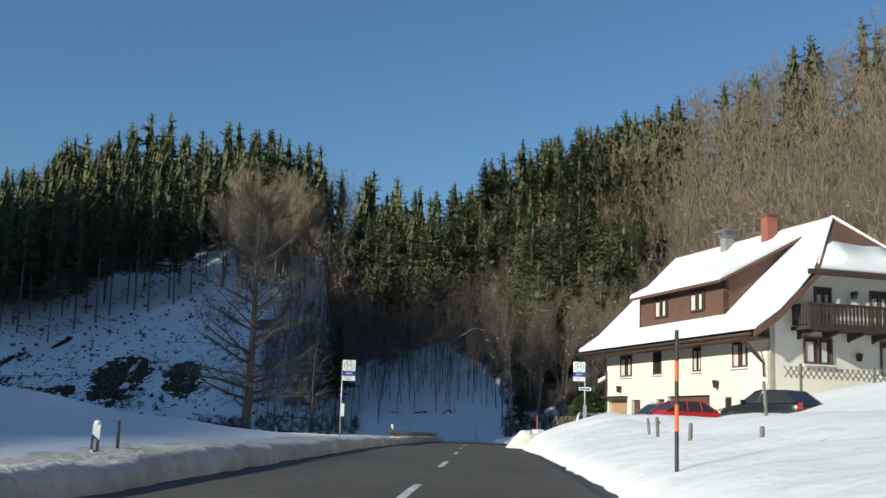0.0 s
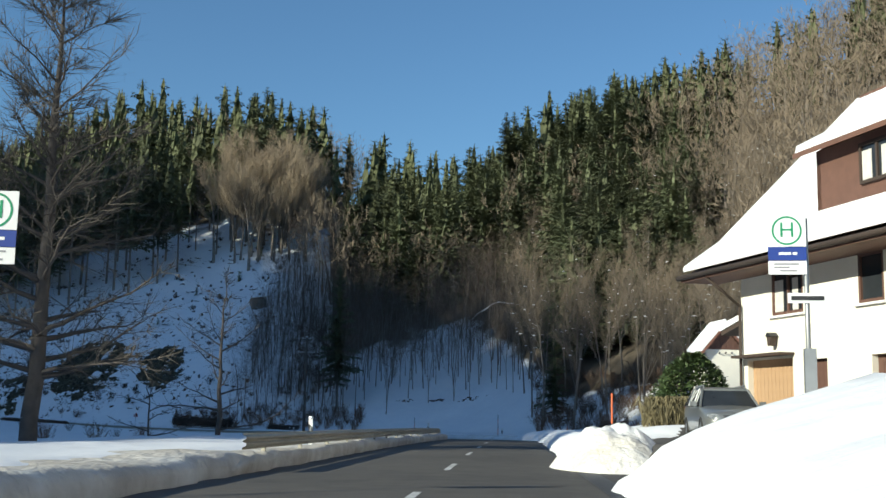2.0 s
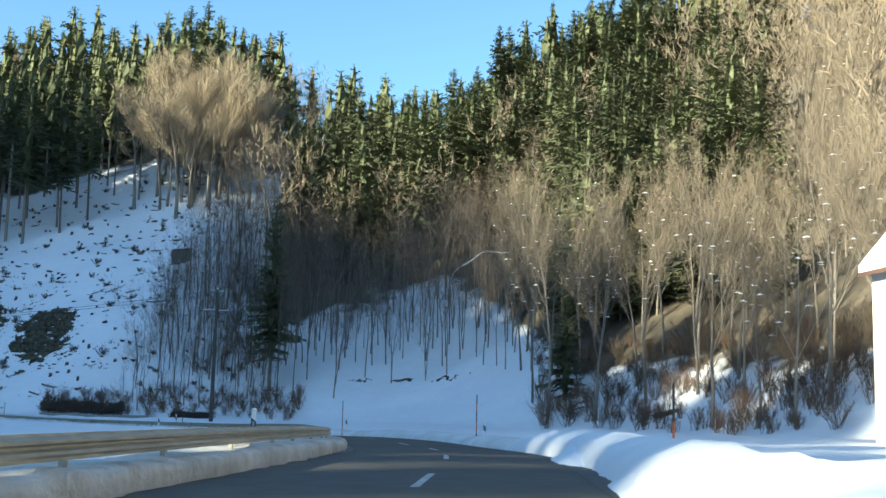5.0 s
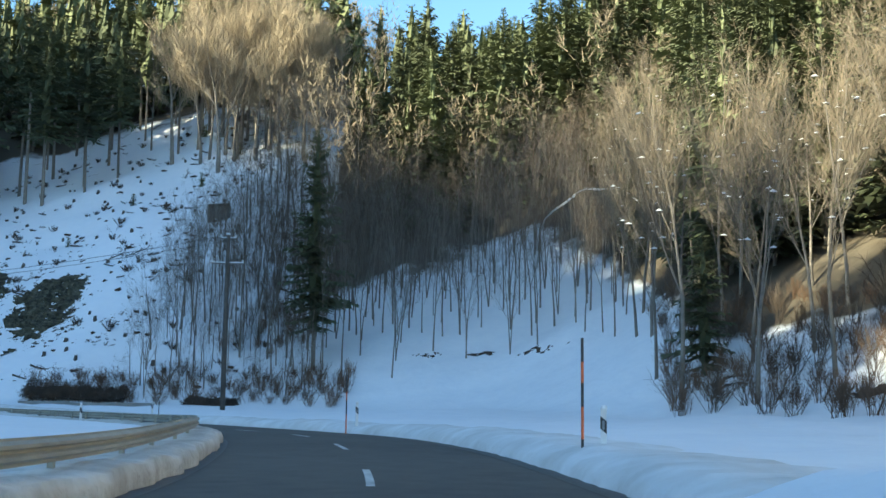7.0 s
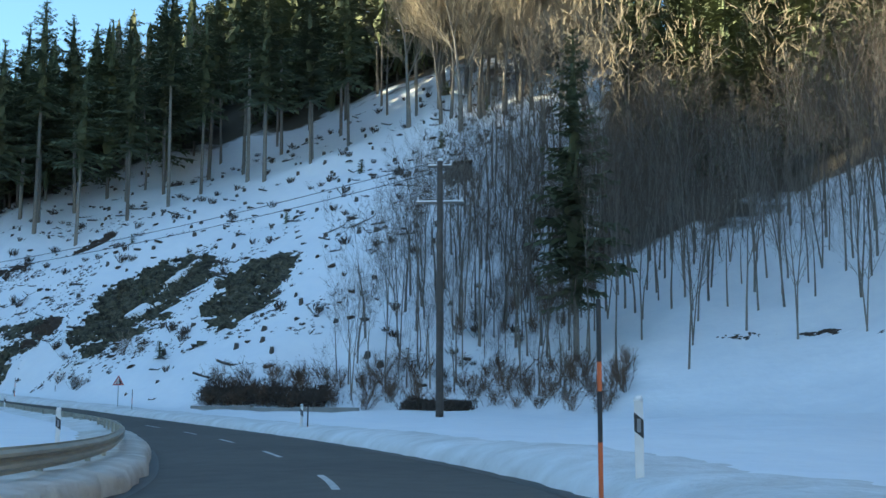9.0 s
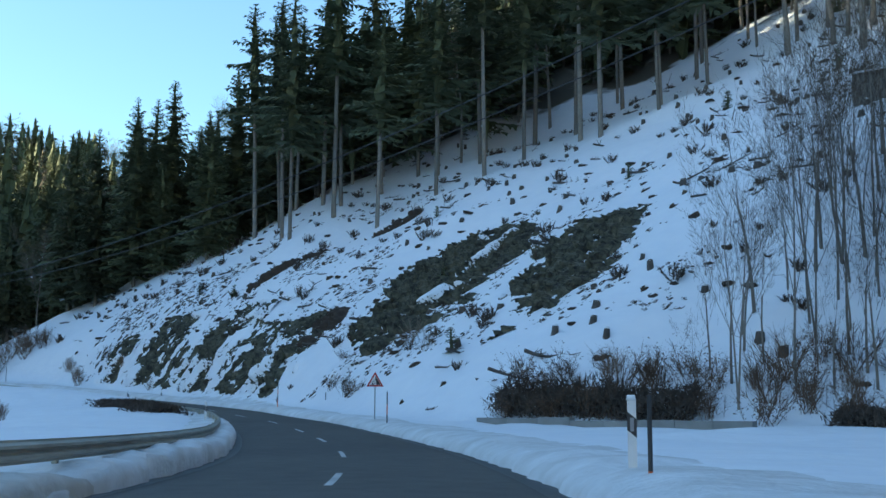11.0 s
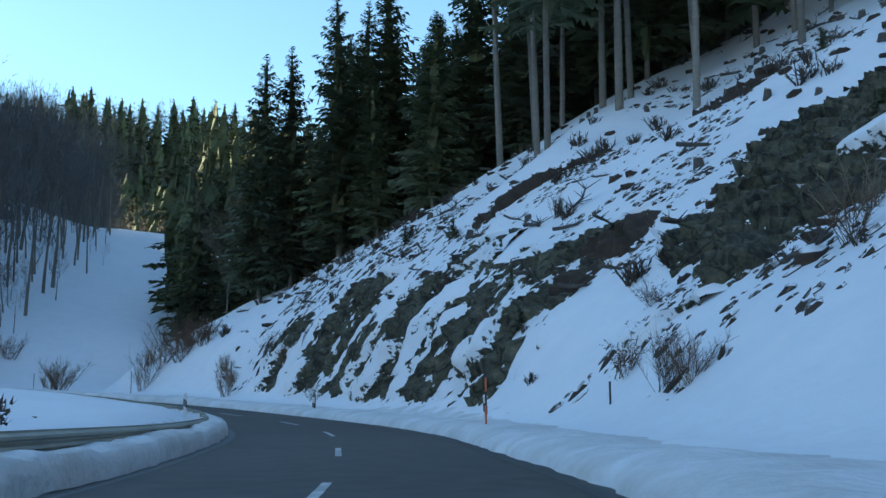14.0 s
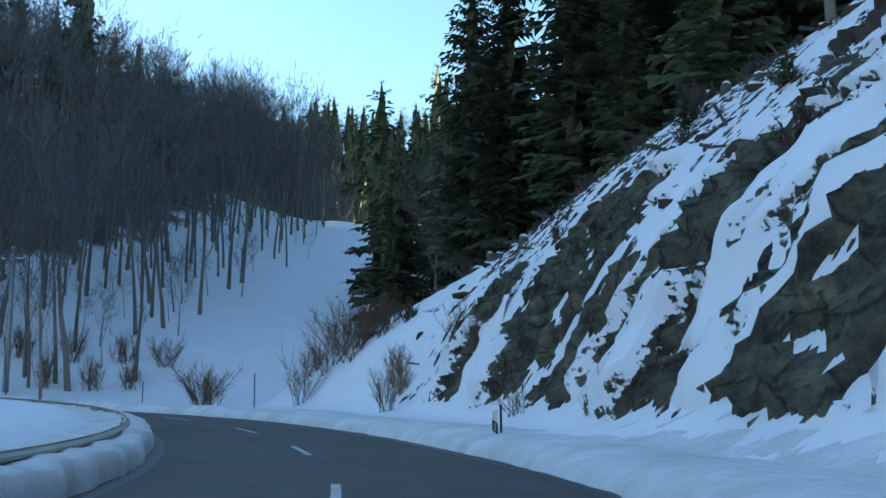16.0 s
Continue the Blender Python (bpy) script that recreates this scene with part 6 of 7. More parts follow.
# ---- the transformer tower ----
def tower():
    ob = thing("transformer_tower", pose(25.0, 142.4, -0.4, 0, 0, 7), "narrow white rendered transformer tower with snowy gabled roof", "tower")
    w = Mesh()
    w.box(-2.1, 2.1, -2.1, 2.1, -1.0, 8.3)
    part("wall", w, WALL, ob, "white rendered wall")
    g = Mesh()
    g.prism([(-2.1, 8.3), (2.1, 8.3), (0, 10.3)], -2.1, 2.1)
    part("gable", g, WOOD_BROWN, ob, "brown boarded gable")
    for k in range(14):
        b = Mesh()
        x = -1.95 + k * 0.3
        z = 8.3 + 2.0 * (1 - abs(x) / 2.1)
        b.box(x - 0.13, x + 0.13, -2.14, -2.1, 8.25, z)
        part("board", b, WOOD_BROWN, ob)
    for sx in (-1, 1):
        d = Matrix.Diagonal((sx, 1, 1, 1))
        r = Mesh()
        r.prism([(0, 10.45), (2.75, 7.85), (2.75, 8.0), (0, 10.6)], -2.75, 2.5, d)
        part("roof_slope", r, TILE, ob)
        r = Mesh()
        r.prism([(0, 10.6), (2.72, 8.05), (2.74, 8.38), (2.4, 8.72), (0, 11.0)], -2.72, 2.4, d)
        part("roof_snow", r, ROOF_SNOW, ob)
        r = Mesh()
        r.prism([(0, 10.3), (2.8, 7.65), (2.8, 7.9), (0, 10.58)], -2.83, -2.75, d)
        part("verge_board", r, RED_TRIM, ob, "red verge board")
    c = Mesh()
    c.tube((-0.6, -2.45, 4.2), (-0.6, -2.1, 4.5), 0.06, 0.05, 6)
    c.tube((-0.75, -2.4, 4.1), (-0.5, -2.4, 4.15), 0.09, 0.03, 6)
    part("wall_bracket", c, GALV, ob)
    d = Mesh()
    d.tube((-2.2, -2.5, 7.9), (-2.15, -2.15, 7.2), 0.045, 0.045, 6)
    d.tube((-2.15, -2.15, 7.2), (-2.15, -2.15, 0), 0.045, 0.045, 6)
    part("downpipe", d, GALV, ob)
    for k in range(3):
        i = Mesh()
        i.tube((-0.6 + 0.7 * k, -2.1, 7.9), (-0.6 + 0.7 * k, -2.5, 7.95), 0.05, 0.07, 6)
        part("insulator", i, BLACK, ob)
    return ob


tower().scale = (0.82, 0.85, 1)


# ---- electricity poles and wires ----
def electric_pole(x, y, top, turn, arms, wood):
    z = land(x, y)
    h = top - z
    ob = thing("electricity_pole", pose(x, y, z, 0, 0, turn), "tall grey wooden electricity pole with cross-arm and snow cap", "utility pole", "electricity poles")
    m = Mesh()
    m.tube((0, 0, -0.8), (0, 0, h), 0.25, 0.18, 10)
    part("shaft", m, wood, ob, smooth=True)
    for k, (dz, half) in enumerate(arms):
        a = Mesh()
        a.box(-half, half, -0.07, 0.07, h - dz - 0.07, h - dz + 0.07)
        arm = part("cross_arm", a, WOOD_GREY, ob)
        for sx in (-1, 0, 1) if half > 0.9 else (-1, 1):
            i = Mesh()
            i.tube((sx * half * 0.9, 0, h - dz + 0.07), (sx * half * 0.9, 0, h - dz + 0.35), 0.05, 0.07, 8)
            part("insulator", i, WHITE, arm)
        c = Mesh()
        c.prism([(-half, h - dz + 0.072), (half, h - dz + 0.072), (half - 0.1, h - dz + 0.15), (-half + 0.1, h - dz + 0.15)], -0.06, 0.06)
        part("snow_cap", c, ROOF_SNOW, arm)
    c = Mesh()
    c.tube((0, 0, h), (0, 0, h + 0.18), 0.2, 0.12, 8)
    part("snow_cap", c, ROOF_SNOW, ob, smooth=True)
    return ob


electric_pole(-24.9, 226.0, 14.2, 15, ((0.35, 0.75), (2.6, 1.5)), DARK_BARK)
electric_pole(-177.0, 256.5, 16.2, 60, ((0.9, 1.0),), GALV)
for o in (-1.0, 1.0):
    cu = bpy.data.curves.new("power_line", "CURVE")
    cu.dimensions, cu.bevel_depth, cu.bevel_resolution = "3D", 0.022, 1
    sp = cu.splines.new("POLY")
    a, b = Vector((-24.9 + 0.3 * o, 226.0 + 0.95 * o, 13.9)), Vector((-177 + 0.3 * o, 256.5 + 0.9 * o, 15.7))
    sp.points.add(30)
    for k in range(31):
        u = k / 30
        p = a.lerp(b, u)
        sp.points[k].co = (p.x, p.y, p.z - 4 * 5.6 * u * (1 - u), 1)
    w = new("power_line", cu)
    cu.materials.append(BLACK)
    tagged(w, "thin black overhead wire sagging between the poles", "wire", "power lines")


# ---- single trees beside the road ----
def roadside_tree(x, y, meshes, label):
    ob = tree_kind("bare_tree", meshes, SHADED_TWIG, label, "tree", DARK_BARK)
    ob.matrix_basis = pose(x, y, land(x, y) - 0.1)
    return ob


# twig colour darkened for the shade these trees stand in
SHADED_TWIG = material("pale_twigs", (0.115, 0.100, 0.080), 0.9, second=(0.07, 0.06, 0.05), scale=0.8)
roadside_tree(-12.4, 74.0, limbed_tree_meshes(71, 17.0, 0.32, 60, 5.8, 4600, 0.026), "large leafless tree with spreading shade-darkened branches in the snowfield")
roadside_tree(-10.0, 91.7, limbed_tree_meshes(75, 8.2, 0.14, 20, 3.6, 420, 0.02), "small leafless tree beside the stream")
roadside_tree(-12.6, 89.0, limbed_tree_meshes(76, 3.4, 0.06, 10, 2.6, 120, 0.015), "leafless young tree with long low branches")
big = tree_kind("spruce", spruce_meshes(81, 28, 4.6, 0.18, 46, 10, 0.35, 5), SPRUCE, "dark spruce standing at the gully's foot")
big.matrix_basis = pose(-22.5, 252, land(-22.5, 252) - 0.2)
small = tree_kind("spruce", spruce_meshes(82, 11, 2.6, 0.04, 26, 9), SPRUCE, "small dark spruce at the foot of the wood")
small.matrix_basis = pose(15.5, 214, land(15.5, 214) - 0.1)


# ---- shrubs, hedge, brush ----
def shrub_mesh(seed, h, r, stems, twigs, width=0.025):
    q = random.Random(seed)
    m = Mesh()
    for k in range(stems):
        a, t = q.uniform(0, 6.28), q.uniform(0.05, 0.9)
        b = Vector((q.gauss(0, r * 0.25), q.gauss(0, r * 0.25), -0.15))
        d = Vector((math.cos(a) * t, math.sin(a) * t, 1)).normalized()
        e = b + d * h * q.uniform(0.6, 1.05)
        m.tube(b, e, width * 0.8, width * 0.25, 3, False)
        for j in range(twigs):
            p = b.lerp(e, q.uniform(0.25, 0.95))
            f = (d + Vector((q.gauss(0, 0.6), q.gauss(0, 0.6), q.gauss(0.1, 0.3)))).normalized() * h * q.uniform(0.15, 0.4)
            s = f.cross(Vector((q.gauss(0, 1), q.gauss(0, 1), q.gauss(0, 1))))
            m.sliver(p, p + f, width, s)
    return m


SHRUBS = [shrub_mesh(90 + k, h, r, st, tw, wd).data("shrub") for k, (h, r, st, tw, wd) in enumerate(((3.2, 1.2, 22, 18, 0.03), (2.2, 1.6, 26, 18, 0.028), (4.5, 1.3, 18, 18, 0.032), (1.4, 0.8, 16, 10, 0.022)))]


def shrub(x, y, k, size, mat, label, name="shrub", group="shrubs on the slopes"):
    me = SHRUBS[k]
    if not me.materials:
        me.materials.append(mat)
    ob = new(name, me)
    ob.matrix_basis = pose(x, y, land(x, y), 0, 0, RND.uniform(0, 360)) @ Matrix.Diagonal((size, size, size * RND.uniform(0.85, 1.15), 1))
    return tagged(ob, label, "shrub", group)


RUST = material("dry_brown_leaves", (0.17, 0.105, 0.066), 0.9, second=(0.10, 0.064, 0.044), scale=1.2, vary=0.3)
for k in range(2):
    m, q = shrub_mesh(96 + k, 2.4, 1.4, 18, 14, 0.026), random.Random(400 + k)
    for j in range(420):
        p = Vector(m.v[q.randrange(len(m.v))]) + Vector((q.gauss(0, 0.12), q.gauss(0, 0.12), q.gauss(0, 0.1)))
        m.sliver(p, p + Vector((q.gauss(0, 0.09), q.gauss(0, 0.09), q.gauss(-0.03, 0.07))), 0.09, Vector((q.gauss(0, 1), q.gauss(0, 1), q.gauss(0, 1))))
    SHRUBS.append(m.data("shrub"))
    SHRUBS[-1].materials.append(RUST)
BUSHES = Sites()
count = 0
for x, y, d, s in candidates(1500, -50, -13, 236, 262, FOOT):
    px = x / UNIT
    if -35 < px < -12 and 0.6 < d < (4.5 if px < -26 else 6.5) and count < 120 and BUSHES.free(x, y, 1.5):
        count += 1
        shrub(x, y, RND.choice((4, 5, 4, 5, 0, 1)), RND.uniform(0.55, 1.0), RUST, "brown bush with dry leaves at the gully's foot", group="bushes in the gully")
count = 0
for x, y, d, s in candidates(6000, -60, 60, 170, 300, FOOT):
    px = x / UNIT
    if count > 290 or not clear_of_things(x, y):
        continue
    edge = px > 9 and 0.3 < d < 12
    band = -24 < px < -17 and 9 <= d < 30 and RND.random() < 0.5
    if (edge or band) and BUSHES.free(x, y, 1.5):
        count += 1
        shrub(x, y, RND.choice((0, 1, 1, 2)), RND.uniform(0.6, 0.95), THICKET, "bare brown thicket at the foot of the wood")
for x, y, k, z in ((-128, 269, 0, 0.6), (-131, 271, 1, 0.7), (-126, 271.5, 2, 0.45), (-134, 272, 1, 0.8), (-122, 270.5, 1, 0.6), (-113, 267.5, 3, 0.9), (-147, 274.2, 0, 1.0), (-149, 275.5, 1, 1.2), (-151, 274, 0, 0.9), (-153, 275.5, 2, 0.8), (-145, 275.5, 1, 1.0), (-155, 274.4, 1, 0.9), (-148, 276.5, 4, 1.1), (-152, 277, 5, 1.1), (-176, 265.7, 1, 1.0), (-179.5, 269, 0, 1.0), (-176.3, 262.8, 1, 1.1), (-177.5, 259.4, 0, 1.1), (-181, 266, 1, 1.1), (-182, 262, 0, 1.0), (-184, 258, 1, 1.2), (-75.9, 255.3, 4, 0.5), (-71.8, 252.6, 2, 0.32), (-72.4, 252.9, 2, 0.3), (-71.0, 252.3, 0, 0.4), (-78.3, 259.2, 4, 0.4), (-96.2, 271.9, 0, 0.4), (-108.7, 268.4, 0, 0.35), (-92.1, 263.7, 3, 0.7), (-70, 258, 3, 1.3), (-66, 254.5, 3, 1.1), (-69, 256, 0, 0.5),
                   (-160, 268, 0, 1.2), (-168, 270, 1, 1.2), (-150, 272, 2, 0.8), (-20, 96, 0, 0.5), (-22, 110, 3, 1.2), (-30, 150, 1, 0.8), (-45, 190, 3, 1.0), (-52, 205, 3, 1.2), (-60, 215, 0, 0.5), (-72, 226, 1, 0.5)):
    shrub(x, y, k, z, TWIG, "bare brown bush standing in the snow")


def hedge(p, q, h, w, seed):
    """A dense clipped hedge of bare twigs."""
    m = Mesh()
    r = random.Random(seed)
    a, b = Vector((*p, 0)), Vector((*q, 0))
    n = (b - a).normalized().cross(Vector((0, 0, 1)))
    for k in range(int((b - a).length * 820)):
        c = a.lerp(b, r.random()) + n * r.gauss(0, w * 0.27)
        c.z = land(c.x, c.y) + r.uniform(0.0, h * (0.8 + 0.35 * noise.noise(Vector((c.x * 0.6, c.y * 0.6, 0)))))
        d = Vector((r.gauss(0, 0.6), r.gauss(0, 0.6), r.gauss(0.6, 0.5))).normalized() * r.uniform(0.25, 0.6) * min(1.0, 0.15 + 0.7 * h)
        m.sliver(c, c + d, 0.075, d.cross(Vector((r.gauss(0, 1), r.gauss(0, 1), r.gauss(0, 1)))))
    return tagged(part("hedge", m, HEDGE), "dense dark brown hedge beside the road", "hedge", "hedges")


hedge((-50.5, 241.0), (-40, 242.0), 1.45, 2.6, 5)
hedge((-33.5, 242), (-28, 241), 0.8, 2.2, 6)
hedge((-67, 233.0), (-80, 238.5), 0.45, 2.0, 7)
wall = Mesh()
for k in range(8):
    u0, u1 = k / 8, (k + 0.985) / 8
    a, b = Vector((-49.5, 237.6, 0)), Vector((-35.5, 237.6, 0))
    p, q = a.lerp(b, u0), a.lerp(b, u1)
    z = min(land(p.x, p.y), land(q.x, q.y))
    wall.add([(p.x, p.y, z - 0.5), (q.x, q.y, z - 0.5), (q.x, q.y + 0.5, z - 0.5), (p.x, p.y + 0.5, z - 0.5), (p.x, p.y, z + 0.38), (q.x, q.y, z + 0.38), (q.x, q.y + 0.5, z + 0.38), (p.x, p.y + 0.5, z + 0.38)],
             [(3, 2, 1, 0), (4, 5, 6, 7), (0, 1, 5, 4), (1, 2, 6, 5), (2, 3, 7, 6), (3, 0, 4, 7)])
tagged(part("parapet", wall, CONCRETE), "low grey concrete culvert parapet under the hedge", "parapet", kind="structure")


def evergreen_bush(x, y, h, r, leaves, seed, label, name="evergreen_bush"):
    """A broad bush of glossy leaves on a frame of stems."""
    q = random.Random(seed)
    ob = thing(name, pose(x, y, land(x, y)), label, "bush", "bushes in the garden")
    st, lf = Mesh(), Mesh()
    for k in range(14):
        a, t = q.uniform(0, 6.28), q.uniform(0.1, 0.8)
        st.tube((0, 0, -0.2), (math.cos(a) * r * t, math.sin(a) * r * t, h * q.uniform(0.5, 0.9)), 0.05, 0.015, 4, False)
    for k in range(leaves):
        a, u = q.uniform(0, 6.28), q.random()
        z = h * (0.05 + 0.95 * u)
        rr = r * (1 - (2 * u - 0.75) ** 2 * 0.55) * (0.55 + 0.5 * q.random() ** 0.5) * (1 + 0.22 * noise.noise(Vector((math.cos(a) * 2, math.sin(a) * 2, z))))
        p = Vector((math.cos(a) * rr, math.sin(a) * rr, z))
        d = Vector((math.cos(a) + q.gauss(0, 0.6), math.sin(a) + q.gauss(0, 0.6), q.gauss(0.1, 0.5))).normalized()
        s = d.cross(Vector((q.gauss(0, 0.4), q.gauss(0, 0.4), 1))).normalized()
        n = q.uniform(0.12, 0.26)
        lf.add([p, p + d * n * 0.5 + s * n * 0.25, p + d * n, p + d * n * 0.5 - s * n * 0.25], [(0, 1, 2, 3)])
    part("stem_frame", st, BARK, ob)
    part("foliage", lf, LEAF, ob)
    return ob


evergreen_bush(11.0, 83.2, 2.9, 1.4, 8000, 3, "broad dark green evergreen bush beside the house")
yew = tree_kind("young_conifer", spruce_meshes(83, 4.8, 3.0, 0.0, 26, 12, 0.4, 5), LEAF, "broad young dark green conifer in the snowy garden", "bush")
yew.matrix_basis = pose(17.6, 88.8, land(17.6, 88.8) - 0.1)


def dry_grass(x, y, seed):
    q = random.Random(seed)
    m = Mesh()
    z = land(x, y)
    for k in range(420):
        a, t = q.uniform(0, 6.28), q.uniform(0.2, 1.0)
        b = Vector((x + q.gauss(0, 0.4), y + q.gauss(0, 0.4), z - 0.05))
        c = b + Vector((math.cos(a) * t * 0.5, math.sin(a) * t * 0.5, q.uniform(0.6, 1.15)))
        e = c + Vector((math.cos(a) * t * 0.9, math.sin(a) * t * 0.9, -q.uniform(0.3, 0.9)))
        s = Vector((-math.sin(a), math.cos(a), 0)) * 0.02
        m.add([b - s, b + s, c + s, c - s, e], [(0, 1, 2, 3), (3, 2, 4)])
    return tagged(part("ornamental_grass", m, STRAW), "clump of dry straw-coloured drooping grass", "grass clump", "grass clumps")


dry_grass(9.3, 79.4, 1)
dry_grass(10.1, 79.8, 2)
dry_grass(10.9, 79.5, 3)
dry_grass(9.7, 80.6, 4)


def picket_fence(x0, y0, x1, y1):
    ob = thing("picket_fence", pose(0, 0, 0), "grey wooden picket fence topped with snow", "fence")
    a, b = Vector((x0, y0, 0)), Vector((x1, y1, 0))
    n = int((b - a).length / 0.15)
    yaw = math.degrees(math.atan2(y1 - y0, x1 - x0))
    pk = Mesh()
    pk.prism([(-0.045, -0.3), (0.045, -0.3), (0.045, 0.82), (0, 0.92), (-0.045, 0.82)], -0.012, 0.012)
    pk = pk.data("picket")
    for k in range(n):
        p = a.lerp(b, k / n)
        part("picket", pk, WOOD_GREY, ob, at=pose(p.x, p.y, land(p.x, p.y) - 0.25, 0, 0, yaw))
    return ob


picket_fence(14.0, 91.5, 19.5, 92.6)


# ---- rocks, stumps and litter on the cleared slope ----
def outcrop(cx, cy, along, up, rise, seed, turn, mat, name="rock_outcrop", label="dark broken rock face with snow on its ledges", slant=0.0, cover=0.0):
    """A jagged patch of rock that stands out of the hillside, with pillows of snow. along and up are its half sizes, cover how much snow lies on it."""
    c, s = math.cos(radians(turn)), math.sin(radians(turn))
    nu, nv = max(12, int(along * 2 / 0.17)), max(10, int(up * 2 / 0.17))
    us, vs = np.linspace(-along, along, nu), np.linspace(-up, up, nv)
    U, V = np.meshgrid(us, vs)
    US = U + slant * V
    X, Y = cx + US * c - V * s, cy + US * s + V * c
    Z = land(X, Y)
    e = 0.4
    gx, gy = (land(X + e, Y) - land(X - e, Y)) / (2 * e), (land(X, Y + e) - land(X, Y - e)) / (2 * e)
    rooted = smooth(0.2, 1.3, foot_of(FOOT, X.ravel() / UNIT, Y.ravel() / UNIT)[0]).reshape(X.shape)
    m = Mesh()
    bare = []
    keep = np.zeros(U.shape, bool)
    for i in range(nv):
        for j in range(nu):
            u, v = U[i, j] / along, V[i, j] / up
            p = Vector((X[i, j], Y[i, j], Z[i, j] + seed * 9.0))
            q = Vector((U[i, j] * 0.24 - V[i, j] * 0.05, V[i, j] * 0.30, seed * 3.0))
            q += Vector((noise.noise(p * 0.5), noise.noise(p * 0.5 + Vector((7, 3, 1))), 0)) * 0.35
            big = noise.fractal(p * 0.26, 0.9, 2.0, 3)
            patch = noise.fractal(q, 0.85, 2.3, 4) - 0.8 * max(0.0, 0.45 - noise.voronoi(q * 2.6)[0][0])
            mask = (1.2 if up > 8 else 0.9) - (u * u + v * v) + 0.6 * big
            show = min(mask * 1.6, 0.75) + 1.25 * patch - cover
            rock = min(1.0, max(0.0, show * 4 + 0.5))
            near, cells = noise.voronoi(Vector((p.x * 0.75, p.y * 0.75, p.z * 0.55)))
            block = noise.cell(cells[0] * 13.7) - 0.5 if near[1] - near[0] > 0.07 else -0.8
            near, cells = noise.voronoi(p * 1.9)
            chip = noise.cell(cells[0] * 9.1) - 0.5
            crag = noise.ridged_multi_fractal(p * 0.8, 0.9, 2.2, 5, 0.9, 2.0) - 1.1
            fine = noise.fractal(p * 3.2, 0.6, 2.1, 3)
            body = 0.60 * min(max(mask, -0.6), 0.65)
            rock *= min(1.0, max(0.0, mask * 3 + 0.3))
            off = rise * (body + rock * (0.08 * block + 0.07 * chip + 0.17 * crag)) + rock * (0.17 * fine - 0.28) + 0.06 * noise.noise(p * 0.9)
            off = off * rooted[i, j] - 0.5 * (1 - rooted[i, j])
            keep[i, j] = off > -0.38
            n = Vector((-gx[i, j], -gy[i, j], 1)).normalized()
            w = Vector((X[i, j], Y[i, j], Z[i, j])) + (n * 0.7 + Vector((-gx[i, j], -gy[i, j], 0)).normalized() * 0.75) * max(off, -0.4)
            m.v.append(tuple(w))
            bare.append(show)
    for i in range(nv - 1):
        for j in range(nu - 1):
            a = i * nu + j
            if keep[i, j] or keep[i + 1, j] or keep[i, j + 1] or keep[i + 1, j + 1]:
                m.f.append((a, a + 1, a + nu + 1, a + nu))
    white = [max(bare[k] for k in q) < -0.3 for q in m.f]
    ob = None
    for piece, snow in ((name, False), ("snow_cover", True)):
        cut = Mesh()
        cut.v, cut.f = m.v, [q for q, w in zip(m.f, white) if w == snow]
        if not cut.f:
            continue
        me = cut.data(piece, True)
        me.attributes.new("bare", "FLOAT", "POINT").data.foreach_set("value", np.array(bare, np.float32))
        if ob is None:
            ob = tagged(part(piece, me, mat), label, "rock", "rock outcrops")
        else:
            part(piece, me, mat, ob, "pillows of snow on the ledges")
    return ob


U = UNIT
# the two great faces, the broken band above the road, and smaller ribs; x, y of the plan, half sizes in metres
for x, y, al, up, rise, seed, turn, sl in ((-52.0, 187.4, 7.6, 10.5, 2.6, 3, 22, 0.1), (-41.2, 183.5, 4.8, 10.0, 2.2, 9, 18, 0.1),
                                           (-62.0, 184.6, 4.4, 6.0, 1.8, 15, 25, 0.1), (-66.5, 185.6, 5.0, 5.0, 1.6, 21, 20, 0.1),
                                           (-73.0, 187.4, 6.5, 5.2, 1.8, 27, 17, 0.1), (-81.0, 189.2, 5.5, 4.8, 1.7, 33, 12, 0.1), (-86.6, 189.8, 3.2, 3.4, 1.5, 39, 10, 0.0),
                                           (-77.0, 187.9, 4.0, 2.0, 1.2, 45, 14, 0.2), (-69.0, 186.0, 3.6, 2.2, 1.2, 57, 18, 0.2)):
    outcrop(x * U, y * U, al, up, rise, seed, turn, SNOWY_ROCK, slant=sl, cover=-0.22 if up > 8 else 0.12)
for x, y, al, up, rise, seed, turn, sl in ((-73.2, 195.3, 7.5, 1.2, 2.2, 61, 50, 0.0), (-60.0, 185.8, 2.6, 3.4, 2.4, 63, 22, 0.1), (-66.5, 200.0, 5.0, 1.0, 1.9, 62, 46, 0.0), (-34.0, 189.5, 2.5, 1.4, 0.8, 64, 20, 0.5), (-57.5, 197.5, 4.0, 1.2, 0.8, 65, 40, 0.5),
                                           (-6.6, 175.4, 2.6, 1.1, 1.2, 71, -10, 0.3), (-2.4, 174.4, 3.0, 1.0, 1.2, 76, -20, 0.3), (2.0, 171.0, 3.4, 1.2, 1.2, 73, -35, 0.3), (15.5, 138.2, 3.5, 1.5, 1.2, 74, -60, 0.2), (12.0, 147.0, 3.0, 1.2, 1.0, 75, -55, 0.2)):
    outcrop(x * U, y * U, al, up, rise, seed, turn, SNOWY_BANK, "bare_bank", "bare brown earth showing through the snow", sl, -0.45)

